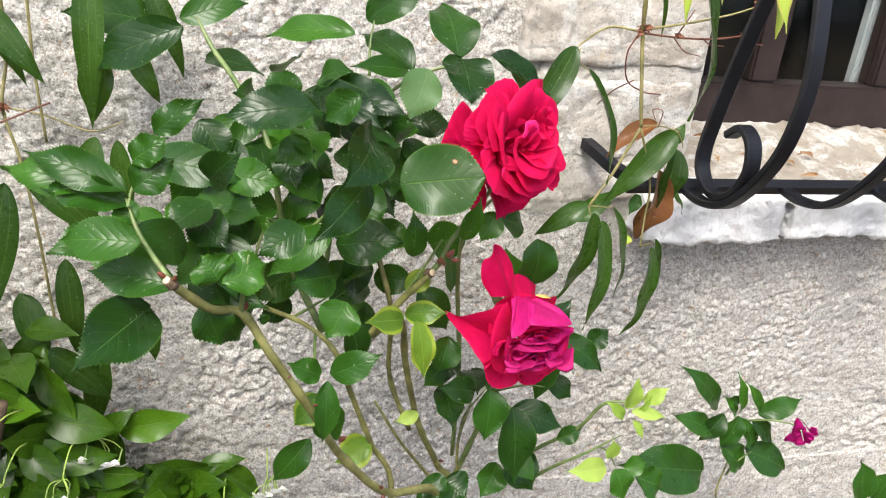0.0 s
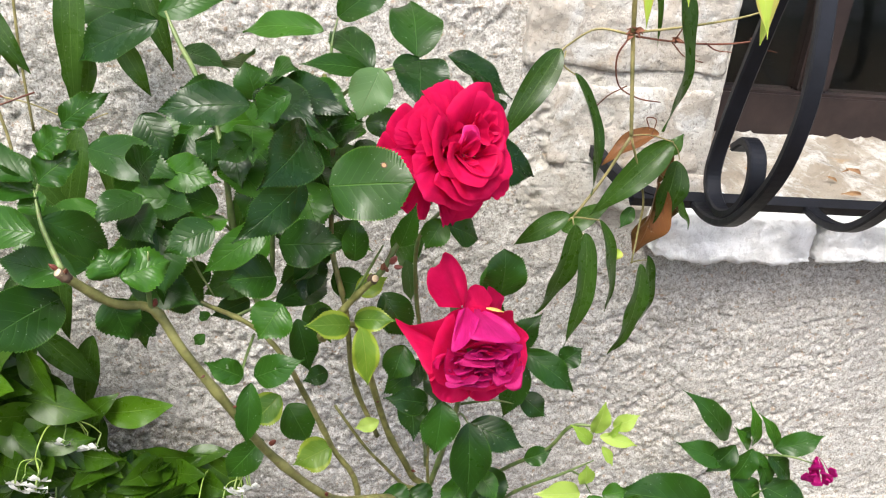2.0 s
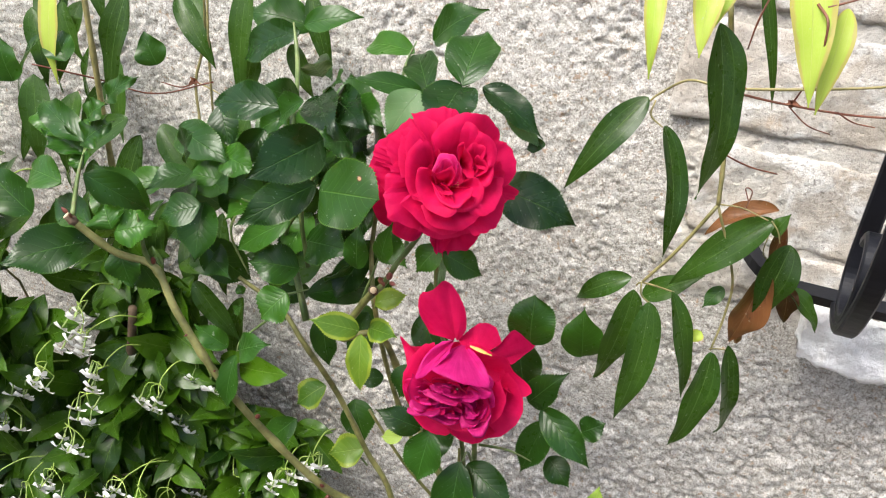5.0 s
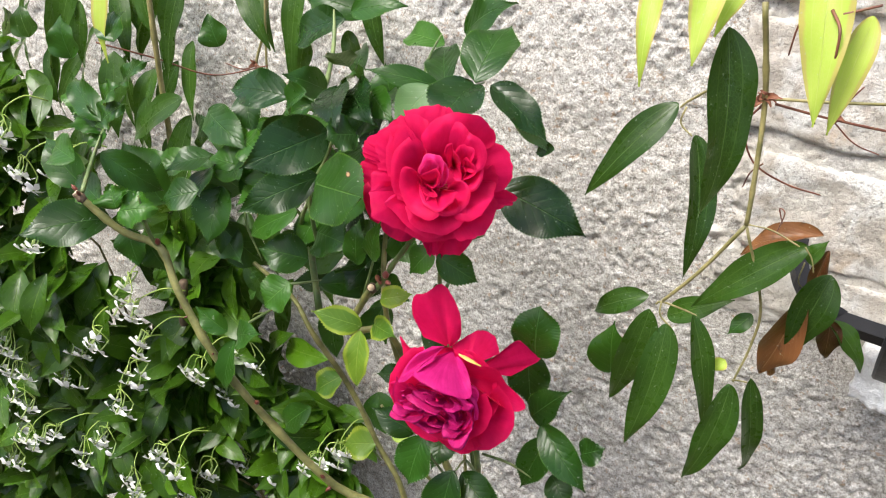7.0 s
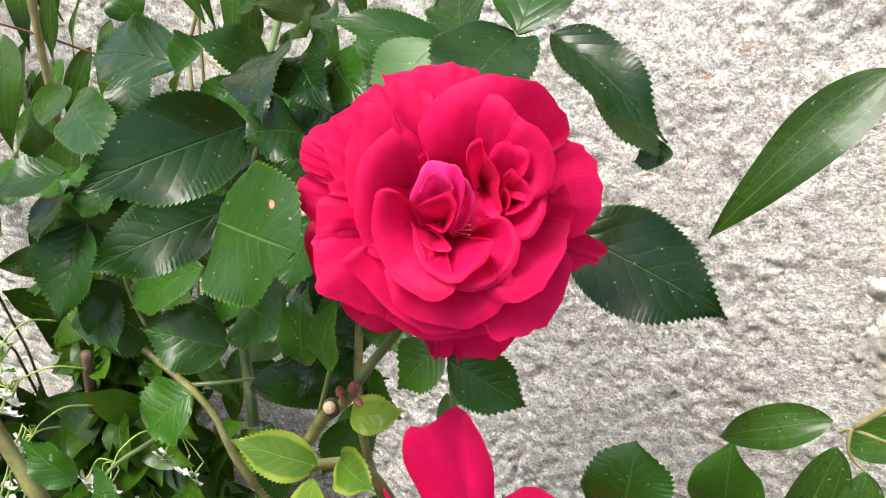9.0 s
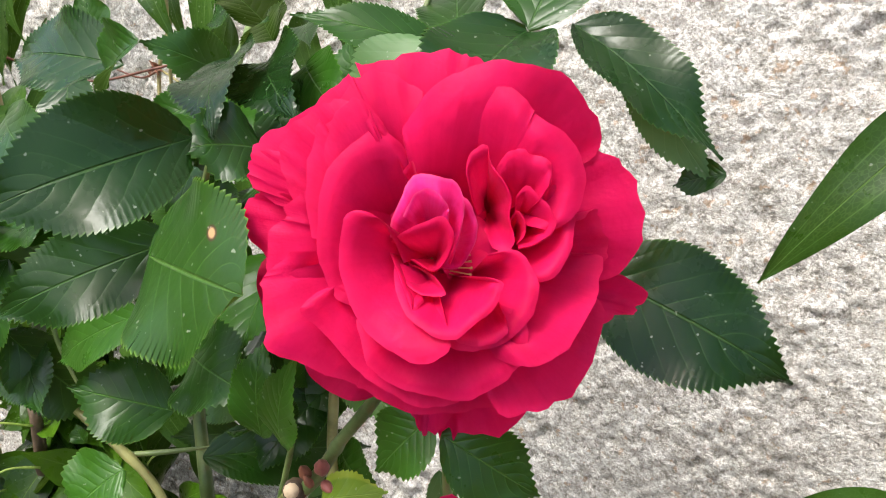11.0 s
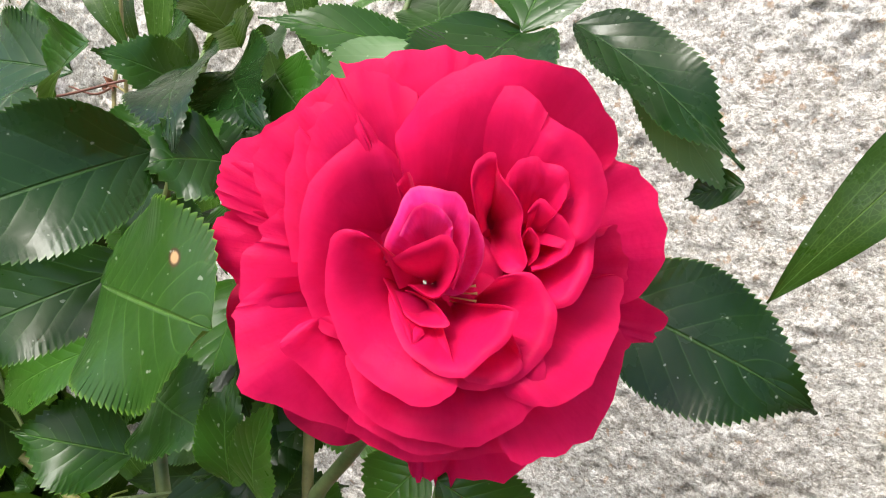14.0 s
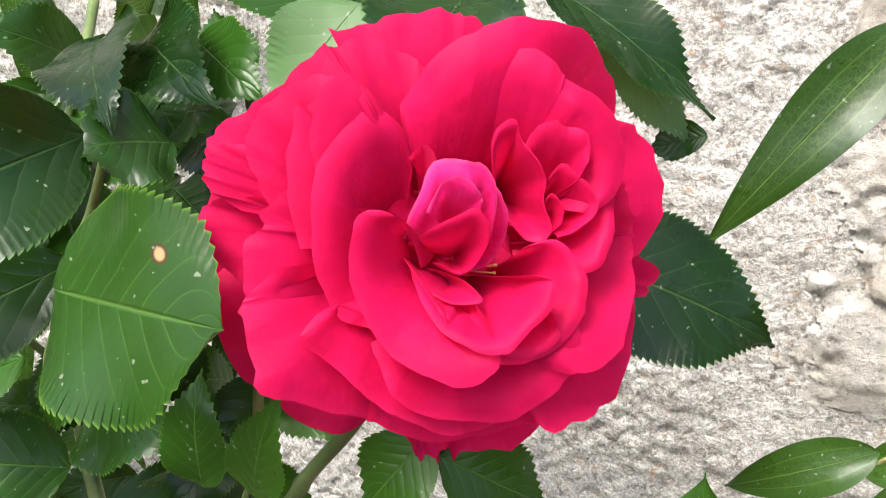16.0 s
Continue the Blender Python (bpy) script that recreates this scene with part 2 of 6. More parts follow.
def wall_material():
    m = Nodes("rough_cast_render")
    obj = m.coords("Object")
    shift = m.node("VectorMath", i0=obj, i1=(3.1, 1.7, 5.3)).outputs[0]
    big = m.noise(3.2, 6.0, 0.6, vector=obj)
    mid = m.noise(26.0, 9.0, 0.72, vector=obj)
    col = m.mix(m.ramp(mid, (0.36, g(0)), (0.56, g(1))), c4((0.43, 0.40, 0.355)), c4((0.61, 0.585, 0.545)))
    col = m.mix(m.ramp(big, (0.40, g(0)), (0.62, g(0.5))), col, c4((0.59, 0.56, 0.51)))
    sand = m.noise(430.0, 4.0, 0.75, vector=obj)
    grit = m.noise(190.0, 6.0, 0.78, vector=shift)
    col = m.mix(m.ramp(sand, (0.42, g(0.75)), (0.50, g(0.0))), col, c4((0.30, 0.275, 0.235)))
    col = m.mix(m.ramp(sand, (0.54, g(0.0)), (0.62, g(0.8))), col, c4((0.76, 0.75, 0.72)))
    col = m.mix(m.ramp(grit, (0.40, g(0.85)), (0.46, g(0.0))), col, c4((0.22, 0.2, 0.175)))
    col = m.mix(m.ramp(grit, (0.54, g(0.0)), (0.62, g(0.85))), col, c4((0.78, 0.76, 0.725)))
    brown = m.ramp(m.noise(125.0, 3.0, 0.6, vector=shift), (0.62, g(0)), (0.68, g(1)))
    col = m.mix(m.math("MULTIPLY", brown, 0.6), col, c4((0.40, 0.25, 0.14)))
    # near-black flecks: the shade of small pits put into the colour
    pits = m.ramp(m.noise(85.0, 8.0, 0.75, vector=obj), (0.34, g(1)), (0.38, g(0)))
    col = m.mix(m.math("MULTIPLY", pits, 0.7), col, c4((0.10, 0.09, 0.08)))
    b1 = m.bump(m.noise(120.0, 4.0, 0.6, vector=obj), 0.6, 0.004)
    crumb = m.voronoi(170.0, m.mix(0.03, obj, m.noise(90.0, 3.0, vector=obj, out="Color")))
    b2 = m.bump(m.math("ADD", m.math("ADD", grit, m.math("MULTIPLY", sand, 0.5)), m.math("MULTIPLY", crumb, 0.5)), 0.8, 0.0028, b1)
    m.set(Base_Color=col, Roughness=0.92, Normal=b2)
    m.bsdf.inputs["Specular IOR Level"].default_value = 0.2
    return m.mat


def stone_material(name, base, stain, white, dirt=1.0):
    m = Nodes(name)
    obj = m.coords("Object")
    n1 = m.noise(9.0, 7.0, 0.62, vector=obj)
    col = m.mix(m.ramp(n1, (0.36, g(0)), (0.62, g(1))), c4(stain), c4(base))
    col = m.mix(m.ramp(m.noise(24.0, 6.0, 0.65, vector=obj, distortion=0.6), (0.47, g(0)), (0.6, g(1))), col, c4(white))
    rust = m.ramp(m.noise(17.0, 4.0, 0.6, vector=obj, distortion=1.0), (0.60, g(0)), (0.70, g(1)))
    col = m.mix(m.math("MULTIPLY", rust, 0.4 * dirt), col, c4((0.42, 0.27, 0.13)))
    pits = m.ramp(m.noise(150.0, 5.0, 0.65, vector=obj), (0.31, g(1)), (0.39, g(0)))
    col = m.mix(m.math("MULTIPLY", pits, 0.7 * dirt), col, c4((0.14, 0.125, 0.11)))
    grit = m.noise(230.0, 5.0, 0.72, vector=obj)
    col = m.mix(m.ramp(grit, (0.33, g(0.7 * dirt)), (0.45, g(0.0))), col, c4((0.24, 0.21, 0.18)))
    crack = m.ramp(m.noise(34.0, 8.0, 0.7, vector=obj, distortion=1.2), (0.485, g(0)), (0.5, g(0.5 * dirt)), (0.515, g(0)))
    col = m.mix(crack, col, c4((0.26, 0.22, 0.18)))
    h = m.math("ADD", m.noise(45.0, 9.0, 0.7, vector=obj), m.math("MULTIPLY", grit, 0.35))
    m.set(Base_Color=col, Roughness=0.88, Normal=m.bump(h, 0.85, 0.007))
    m.bsdf.inputs["Specular IOR Level"].default_value = 0.25
    return m.mat


WALL = wall_material()
STONE = stone_material("limestone_blocks", (0.59, 0.55, 0.495), (0.45, 0.40, 0.335), (0.70, 0.685, 0.65), 1.0)
LIMEWASH = stone_material("limewashed_stone", (0.93, 0.93, 0.925), (0.84, 0.83, 0.81), (0.96, 0.96, 0.955), 0.3)
SILL = stone_material("sandy_sill_stone", (0.44, 0.40, 0.34), (0.3, 0.255, 0.2), (0.62, 0.6, 0.56))


def simple(name, dark, light, rough, scale=40.0, metallic=0.0, bump=0.3, spec=0.5):
    m = Nodes(name)
    obj = m.coords("Object")
    col = m.mix(m.ramp(m.noise(scale, 6.0, 0.6, vector=obj), (0.3, g(0)), (0.7, g(1))), c4(dark), c4(light))
    r = m.math("ADD", rough - 0.1, m.math("MULTIPLY", m.noise(scale * 2.5, 4.0, vector=obj), 0.2))
    m.set(Base_Color=col, Roughness=r, Metallic=metallic, Normal=m.bump(m.noise(scale * 6, 4.0, vector=obj), bump, 0.0012))
    m.bsdf.inputs["Specular IOR Level"].default_value = spec
    return m.mat


MORTAR = stone_material("beige_grey_mortar", (0.57, 0.54, 0.485), (0.48, 0.445, 0.39), (0.64, 0.615, 0.57))
IRON = simple("black_painted_iron", (0.005, 0.0055, 0.0075), (0.011, 0.012, 0.017), 0.45, 30.0, 0.0, 0.25, 0.32)
GALVANISED = simple("pale_grey_metal", (0.3, 0.31, 0.32), (0.42, 0.43, 0.44), 0.5, 30.0)
WOOD = simple("dark_brown_painted_wood", (0.014, 0.008, 0.007), (0.036, 0.022, 0.019), 0.5, 25.0, 0.0, 0.4)
SOIL = simple("dark_garden_soil", (0.03, 0.022, 0.015), (0.10, 0.075, 0.05), 0.95, 12.0, 0.0, 0.9, 0.1)
WHITE_PETAL = simple("white_jasmine_petal", (0.78, 0.78, 0.72), (0.88, 0.88, 0.85), 0.5, 60.0)
FLOWER_TUBE = simple("pale_green_flower_tube", (0.16, 0.26, 0.06), (0.34, 0.42, 0.14), 0.5, 60.0)
PEDUNCLE = simple("lime_green_flower_stalk", (0.22, 0.34, 0.05), (0.40, 0.52, 0.12), 0.5, 60.0)
SEPAL = simple("green_sepal", (0.07, 0.13, 0.035), (0.16, 0.24, 0.08), 0.45, 60.0)
STAMEN = simple("yellow_stamen", (0.5, 0.3, 0.05), (0.75, 0.55, 0.2), 0.6, 80.0)
DRY = simple("dry_brown_litter", (0.2, 0.1, 0.045), (0.42, 0.26, 0.13), 0.8, 60.0)
BRACT = simple("dry_red_brown_bract", (0.1, 0.03, 0.015), (0.26, 0.1, 0.05), 0.7, 90.0)
ROOM = simple("room_painted_dim", (0.05, 0.05, 0.05), (0.08, 0.075, 0.07), 0.9, 6.0)
gl = Nodes("window_glass")
gl.set(Base_Color=(0.9, 0.95, 0.93, 1), Roughness=0.03, IOR=1.45)
gl.bsdf.inputs["Transmission Weight"].default_value = 1.0
GLASS = gl.mat


# ---- building helpers ----
def part(name, bm, material, parent, label="", smooth=True):
    me = bpy.data.meshes.new(name)
    for f in bm.faces:
        f.smooth = smooth
    bm.to_mesh(me)
    bm.free()
    me.materials.append(material)
    ob = new(name, me)
    ob.parent = parent
    if label:
        tagged(ob, label)
    return ob


def thing(name, label, category, place=(0, 0, 0), group="", kind=""):
    return tagged(new(name), label, category, group, kind)


def sheet(bm, grid, uv=None, closed=False):
    """Faces over rows of points; uv gives (u, v) for row i, column j."""
    layer = bm.loops.layers.uv.verify()
    rows = [[bm.verts.new(p) for p in row] for row in grid]
    n, k = len(rows), len(rows[0])
    for i in range(n - 1):
        for j in range(k if closed else k - 1):
            q = (j + 1) % k
            ids = ((i, j), (i, q), (i + 1, q), (i + 1, j))
            try:
                f = bm.faces.new([rows[a][b] for a, b in ids])
            except ValueError:
                continue
            f.smooth = True
            for loop, (a, b) in zip(f.loops, ids):
                loop[layer].uv = (b / max(1, k - 1), a / (n - 1))
    return rows


def spline(points, steps=6):
    """Catmull-Rom through the points, each (x, y, z, radius)."""
    p = [np.array(q, float) for q in points]
    p = [2 * p[0] - p[1]] + p + [2 * p[-1] - p[-2]]
    out = []
    for i in range(1, len(p) - 2):
        for s in range(steps):
            t = s / steps
            a, b, c, d = p[i - 1], p[i], p[i + 1], p[i + 2]
            out.append(0.5 * (2 * b + (c - a) * t + (2 * a - 5 * b + 4 * c - d) * t * t + (3 * b - a - 3 * c + d) * t ** 3))
    out.append(p[-2])
    return out


def tube(bm, points, sides=8, steps=6, knobs=0.0, flat=None):
    pts = spline(points, steps)
    ring, side = [], None
    for i, q in enumerate(pts):
        ahead = Vector(pts[min(i + 1, len(pts) - 1)][:3]) - Vector(pts[max(i - 1, 0)][:3])
        ahead.normalize()
        if side is None:
            side = ahead.orthogonal().normalized()
        side = (side - ahead * side.dot(ahead)).normalized()
        up = ahead.cross(side)
        swell = 0.22 if knobs and q[3] > 0.0018 and i % 9 == 4 else 0.0
        r = max(q[3], 0.0002) * (1 + swell + knobs * (random.random() - 0.5))
        o = Vector(q[:3])
        ring.append([o + (side * math.cos(a) + up * math.sin(a)) * r for a in (2 * math.pi * k / sides for k in range(sides))])
    rows = sheet(bm, ring, closed=True)
    for row, flip in ((rows[0], True), (rows[-1], False)):
        try:
            bm.faces.new(row[::-1] if flip else row)
        except ValueError:
            pass
    return pts


def stem(name, material, parent, *points, sides=8, steps=6, knobs=0.06, label=""):
    bm = bmesh.new()
    tube(bm, points, sides, steps, knobs)
    return part(name, bm, material, parent, label)


def width_rose(v):
    return max(0.0, math.sin(math.pi * v ** 0.76)) ** 0.76 * min(1.0, (1 - v) / 0.35 + 0.001) ** 0.62


def width_broad(v):
    return max(0.0, 1 - abs(2 * v ** 0.9 - 1) ** 2.4) ** 0.55 * min(1.0, (1 - v) / 0.2 + 0.001) ** 0.35


def width_vine(v):
    return max(0.0, math.sin(math.pi * v ** 0.62)) ** 0.95


def width_jasmine(v):
    return max(0.0, math.sin(math.pi * v ** 0.85)) ** 1.05


FACE = Vector((0.1, -0.8, 0.58))


def leaf(parent, material, b, t, w, tilt=0.0, fold=0.22, arch=0.08, serr=0.04, shape=width_rose, rows=0, wave=0.05, curl=0.0, name="leaf", label="", twist=0.0, into=None):
    """A leaf from its base b to its tip t, w wide, that looks out from the wall, tilted round its length."""
    b, t = Vector(b), Vector(t)
    e1 = t - b
    length = e1.length
    e1.normalize()
    n0 = FACE - e1 * FACE.dot(e1)
    if n0.length < 0.05:
        n0 = Vector((0, 0, 1))
    n0.normalize()
    n0 = Matrix.Rotation(radians(tilt), 3, e1) @ n0
    ph, fq = random.uniform(0, 6.3), random.uniform(9, 15)
    rows = rows or 3 * max(10, min(34, int(length / 0.0021)))
    own = random.Random(int(b.x * 9973 + b.z * 7919 + t.x * 6101 + t.y * 4999))
    fold *= own.uniform(0.7, 1.7)
    curl += own.uniform(-0.05, 0.12)
    twist += own.uniform(-16, 16)
    cols = (-1.0, -0.75, -0.5, -0.25, 0.0, 0.25, 0.5, 0.75, 1.0)
    grid = []
    for i in range(rows + 1):
        v = i / rows
        turn = Matrix.Rotation(radians(twist * (v - 0.5)), 3, e1)
        n = turn @ n0
        e2 = e1.cross(n)
        half = max(0.0006, shape(v) * w / 2)
        tooth = (-0.7, 0.15, 1.0)[i % 3] * min(serr * w * 0.6, 0.0008) * min(1.0, 6 * (1 - v)) if serr and 0 < i < rows else 0.0
        line = []
        for u in cols:
            k = abs(u)
            h = half + (tooth if k == 1.0 else 0.0)
            ahead = max(0.0, tooth) * 1.3 if k == 1.0 else 0.0
            ff = fold * (0.6 + 0.4 * math.cos(3 * v))
            rise = k * k * h * math.sin(ff) * 0.6 + k * h * math.sin(ff) * 0.5
            ripple = wave * w * k * k * math.sin(fq * v + ph + (1.7 if u > 0 else 0))
            bow = arch * length * 4 * v * (1 - v)
            roll = -curl * length * max(0.0, v - 0.55) ** 2 * 4 + curl * length * 0.81 * v
            line.append(b + e1 * (length * v + ahead) + e2 * (u * h * math.cos(ff)) + n * (rise + ripple + bow + roll))
        grid.append(line)
    if into is not None:
        sheet(into, grid)
        return None
    bm = bmesh.new()
    sheet(bm, grid)
    return part(name, bm, material, parent, label)


def finish_petal(grid, material, parent, label=""):
    bm = bmesh.new()
    sheet(bm, grid)
    bmesh.ops.solidify(bm, geom=bm.faces[:], thickness=0.0007)
    for e in bm.edges:
        if len(e.link_faces) == 2 and e.calc_face_angle(0.0) > 0.9:
            e.smooth = False
    return part("petal", bm, material, parent, label)


def petal(parent, material, frame_m, angle, spread, r1, hr, foot=-0.9, hollow=0.35, lean=0.0, tip=0.0, wave=0.014, slope=0.26, curl=0.07, label="", side=0.05):
    """A broad thin petal in a bloom's own frame (z along its axis): a claw rises from the foot, then the blade
    spreads almost level to a rim that rolls back a little. angle, spread in degrees; r1, hr: rim radius and height."""
    nv, nu = 18, 22
    ph1, ph2, ph3, skew = (random.uniform(0, 6.3) for _ in range(4))
    skew = 0.018 * math.sin(skew)
    grid = []
    for i in range(nv + 1):
        v = i / nv
        line = []
        for j in range(nu + 1):
            s = 2 * j / nu - 1
            a = radians(angle) + radians(spread) * s * (0.35 + 0.65 * min(1.0, v * 1.6) ** 0.7)
            edge = 1 - 0.2 * abs(s) ** 4 + lean * s + tip * max(0.0, 1 - abs(s) * 1.7)
            edge += wave * math.sin(2.4 * s + ph1) + wave * 0.45 * math.sin(5.3 * s + ph2) + wave * 0.22 * math.sin(13 * s + ph3) * math.sin(4 * s + ph1)
            rim = r1 * edge
            knee = hollow * r1
            if v < 0.35:
                q = v / 0.35
                r = 0.05 * r1 + (knee - 0.05 * r1) * q ** 0.75
                h = foot + (hr - slope * (r1 - knee) - foot) * q ** 1.15
            else:
                q = (v - 0.35) / 0.65
                r = knee + (rim - knee) * q
                h = hr - slope * (r1 - r)
                roll = max(0.0, q - 0.72) / 0.28
                h -= curl * (0.8 + 0.5 * math.sin(3 * s + ph3)) * roll * roll * (0.5 + 0.5 * r1)
                h += 0.006 * q * math.sin(9 * s + ph3) + 0.014 * math.sin(q * math.pi) * math.sin(2.0 * s + ph2) + 0.010 * q * math.sin(4.4 * s + ph1 + 2 * q)
            h += skew * s * v - side * s ** 4 * v + 0.10 * s ** 8 * v * (1 - v)
            line.append(frame_m @ Vector((r * math.cos(a), r * math.sin(a), h)))
        grid.append(line)
    return finish_petal(grid, material, parent, label)


def rim_petal(parent, material, frame_m, base, swell, *rim, label="", roll=0.018, crease=0.008):
    """A petal from its foot to a given rim in the bloom's frame. swell over 1 lifts the blade early, under 1 keeps it hollow;
    the rim rolls back a little."""
    line_pts = spline([(*q, 0.0) for q in rim], max(3, 30 // len(rim)))
    foot = Vector(base)
    ph1, ph2, ph3 = (random.uniform(0, 6.3) for _ in range(3))
    n, nv = len(line_pts), 16
    grid = []
    for i in range(nv + 1):
        v = i / nv
        row = []
        for j, q in enumerate(line_pts):
            s = 2 * j / (n - 1) - 1
            end = Vector(q[:3])
            flat = Vector((end.x - foot.x, end.y - foot.y, 0))
            rise = 1 - (1 - v) ** swell if swell >= 1 else v ** (1 / swell)
            out = 0.06 + 0.94 * v
            h = foot.z + (end.z - foot.z) * rise
            over = max(0.0, v - 0.8) / 0.2
            h += roll * (min(1.0, v * 1.25) ** 3 - over * over) * (0.8 + 0.4 * math.sin(2.3 * s + ph3))
            h += crease * math.sin(math.pi * min(1.0, v * 1.05)) * (math.sin(2.6 * s + ph1 + 1.5 * v) + 0.6 * math.sin(6.1 * s + ph2 - 3 * v))
            h += 0.004 * v * v * math.sin(15 * s + ph2) + 0.003 * v * v * math.sin(31 * s + ph1)
            edge = 1 + 0.008 * v * math.sin(19 * s + ph3) + 0.005 * v * math.sin(43 * s + ph1)
            row.append(frame_m @ Vector((foot.x + flat.x * out * edge, foot.y + flat.y * out * edge, h)))
        grid.append(row)
    return finish_petal(grid, material, parent, label)


def fbm(shape, cells, seed, octaves=4, gain=0.5):
    """Smooth noise over a grid, about -1 to 1."""
    rng = np.random.default_rng(seed)
    out, amp = np.zeros(shape), 1.0
    for k in range(octaves):
        n, m = int(cells[0] * 2 ** k) + 2, int(cells[1] * 2 ** k) + 2
        lat = rng.uniform(-1, 1, (n + 1, m + 1))
        a, b = np.linspace(0, n - 1.001, shape[0]), np.linspace(0, m - 1.001, shape[1])
        i, j = a.astype(int), b.astype(int)
        fa, fb = a - i, b - j
        fa, fb = (fa * fa * (3 - 2 * fa))[:, None], (fb * fb * (3 - 2 * fb))[None, :]
        out += amp * (lat[np.ix_(i, j)] * (1 - fa) * (1 - fb) + lat[np.ix_(i + 1, j)] * fa * (1 - fb) + lat[np.ix_(i, j + 1)] * (1 - fa) * fb + lat[np.ix_(i + 1, j + 1)] * fa * fb)
        amp *= gain
    return out


def lattice(rows, cols, cell, seed, octaves=4, gain=0.5):
    """Smooth noise, about -1 to 1, over the places rows x cols, with lumps of the given size in metres."""
    rng_ = np.random.default_rng(seed)
    out, amp = np.zeros((len(rows), len(cols))), 1.0
    for k in range(octaves):
        a, b = (rows - rows[0]) / cell * 2 ** k + 0.37 * k, (cols - cols[0]) / cell * 2 ** k + 0.61 * k
        lat = rng_.uniform(-1, 1, (int(a.max()) + 3, int(b.max()) + 3))
        i, j = a.astype(int), b.astype(int)
        fa, fb = a - i, b - j
        fa, fb = (fa * fa * (3 - 2 * fa))[:, None], (fb * fb * (3 - 2 * fb))[None, :]
        out += amp * (lat[np.ix_(i, j)] * (1 - fa) * (1 - fb) + lat[np.ix_(i + 1, j)] * fa * (1 - fb) + lat[np.ix_(i, j + 1)] * (1 - fa) * fb + lat[np.ix_(i + 1, j + 1)] * fa * fb)
        amp *= gain
    return out


def height_sheet(name, material, xs, zs, y, keep=None, parent=None):
    """An upright rough sheet facing the garden; y[i, j] belongs to zs[i], xs[j]."""
    n, m = len(zs), len(xs)
    gx, gz = np.meshgrid(xs, zs)
    verts = np.stack([gx, y, gz], -1).reshape(-1, 3)
    i, j = np.meshgrid(np.arange(n - 1), np.arange(m - 1), indexing="ij")
    a = (i * m + j).ravel()
    faces = np.stack([a, a + 1, a + m + 1, a + m], -1)
    if keep is not None:
        faces = faces[keep[:-1, :-1].ravel()]
    me = bpy.data.meshes.new(name)
    me.from_pydata(verts.tolist(), [], faces.tolist())
    me.polygons.foreach_set("use_smooth", [True] * len(me.polygons))
    me.materials.append(material)
    ob = new(name, me)
    if parent:
        ob.parent = parent
    return ob


def box(bm, x0, x1, y0, y1, z0, z1):
    m = Matrix.LocRotScale(((x0 + x1) / 2, (y0 + y1) / 2, (z0 + z1) / 2), None, (x1 - x0, y1 - y0, z1 - z0))
    return bmesh.ops.create_cube(bm, size=1.0, matrix=m)["verts"]


def slab(name, material, x0, x1, y0, y1, z0, z1, parent=None, bevel=0.0):
    bm = bmesh.new()
    box(bm, x0, x1, y0, y1, z0, z1)
    if bevel:
        bmesh.ops.bevel(bm, geom=bm.edges[:], offset=bevel, segments=2, affect="EDGES")
    return part(name, bm, material, parent, smooth=False)


def rough_block(name, material, parent, x0, x1, y0, y1, z0, z1, rough=0.006, seed=0, label="", cell=0.006, knock=0.2):
    """A hewn stone: a box with knocked corners and a chipped face."""
    size = Vector((x1 - x0, y1 - y0, z1 - z0))
    mid = Vector(((x0 + x1) / 2, (y0 + y1) / 2, (z0 + z1) / 2))
    bm = bmesh.new()
    bmesh.ops.create_cube(bm, size=1.0)
    for axis in range(3):
        cuts = max(1, int(size[axis] / cell))
        edges = [e for e in bm.edges if abs((e.verts[0].co - e.verts[1].co)[axis]) > 0.4 and abs(abs((e.verts[0].co - e.verts[1].co)[axis]) - 1) < 1e-4]
        bmesh.ops.subdivide_edges(bm, edges=edges, cuts=cuts, use_grid_fill=True)
    off = Vector((seed * 7.3, seed * 3.1, seed * 5.7))
    r = min(size) * knock
    for v in bm.verts:
        p = Vector([v.co[k] * size[k] for k in range(3)])
        core = Vector([max(-size[k] / 2 + r, min(size[k] / 2 - r, p[k])) for k in range(3)])
        d = p - core
        if d.length > 1e-6:
            p = core + d.normalized() * (r * 0.55 + 0.45 * min(d.length, r * 1.3))
        q = (p + mid) * 14 + off
        lump = noise.noise(q) + 0.55 * noise.noise(q * 2.7) + 0.45 * noise.noise(q * 7.0) + 0.5 * noise.noise(q * 17.0)
        chip = max(0.0, noise.noise(q * 1.6 + Vector((9, 4, 2))) - 0.15) * 2.4
        n = d.normalized() if d.length > 1e-6 else Vector((0, -1, 0))
        v.co = mid + p + n * rough * (lump - chip)
    bmesh.ops.recalc_face_normals(bm, faces=bm.faces[:])
    return part(name, bm, material, parent, label)


# ---- structure: ground, house wall, window ----
ground_x = np.concatenate([[-600, -60, -12], np.linspace(-4, 4, 60), [12, 60, 600]])
ground_y = np.concatenate([[-600, -60, -12], np.linspace(-4, 0.3, 50), [12, 60, 600]])
gx, gy = np.meshgrid(ground_x, ground_y)
near = (np.abs(gx) < 4) & (gy > -4) & (gy < 0.3)
gz = np.where(near, 0.02 * fbm(gx.shape, (9, 9), 5), 0.0)
me = bpy.data.meshes.new("ground")
m_ = len(ground_x)
me.from_pydata(np.stack([gx, gy, gz], -1).reshape(-1, 3).tolist(), [], [(i * m_ + j, i * m_ + j + 1, (i + 1) * m_ + j + 1, (i + 1) * m_ + j) for i in range(len(ground_y) - 1) for j in range(m_ - 1)])
me.materials.append(SOIL)
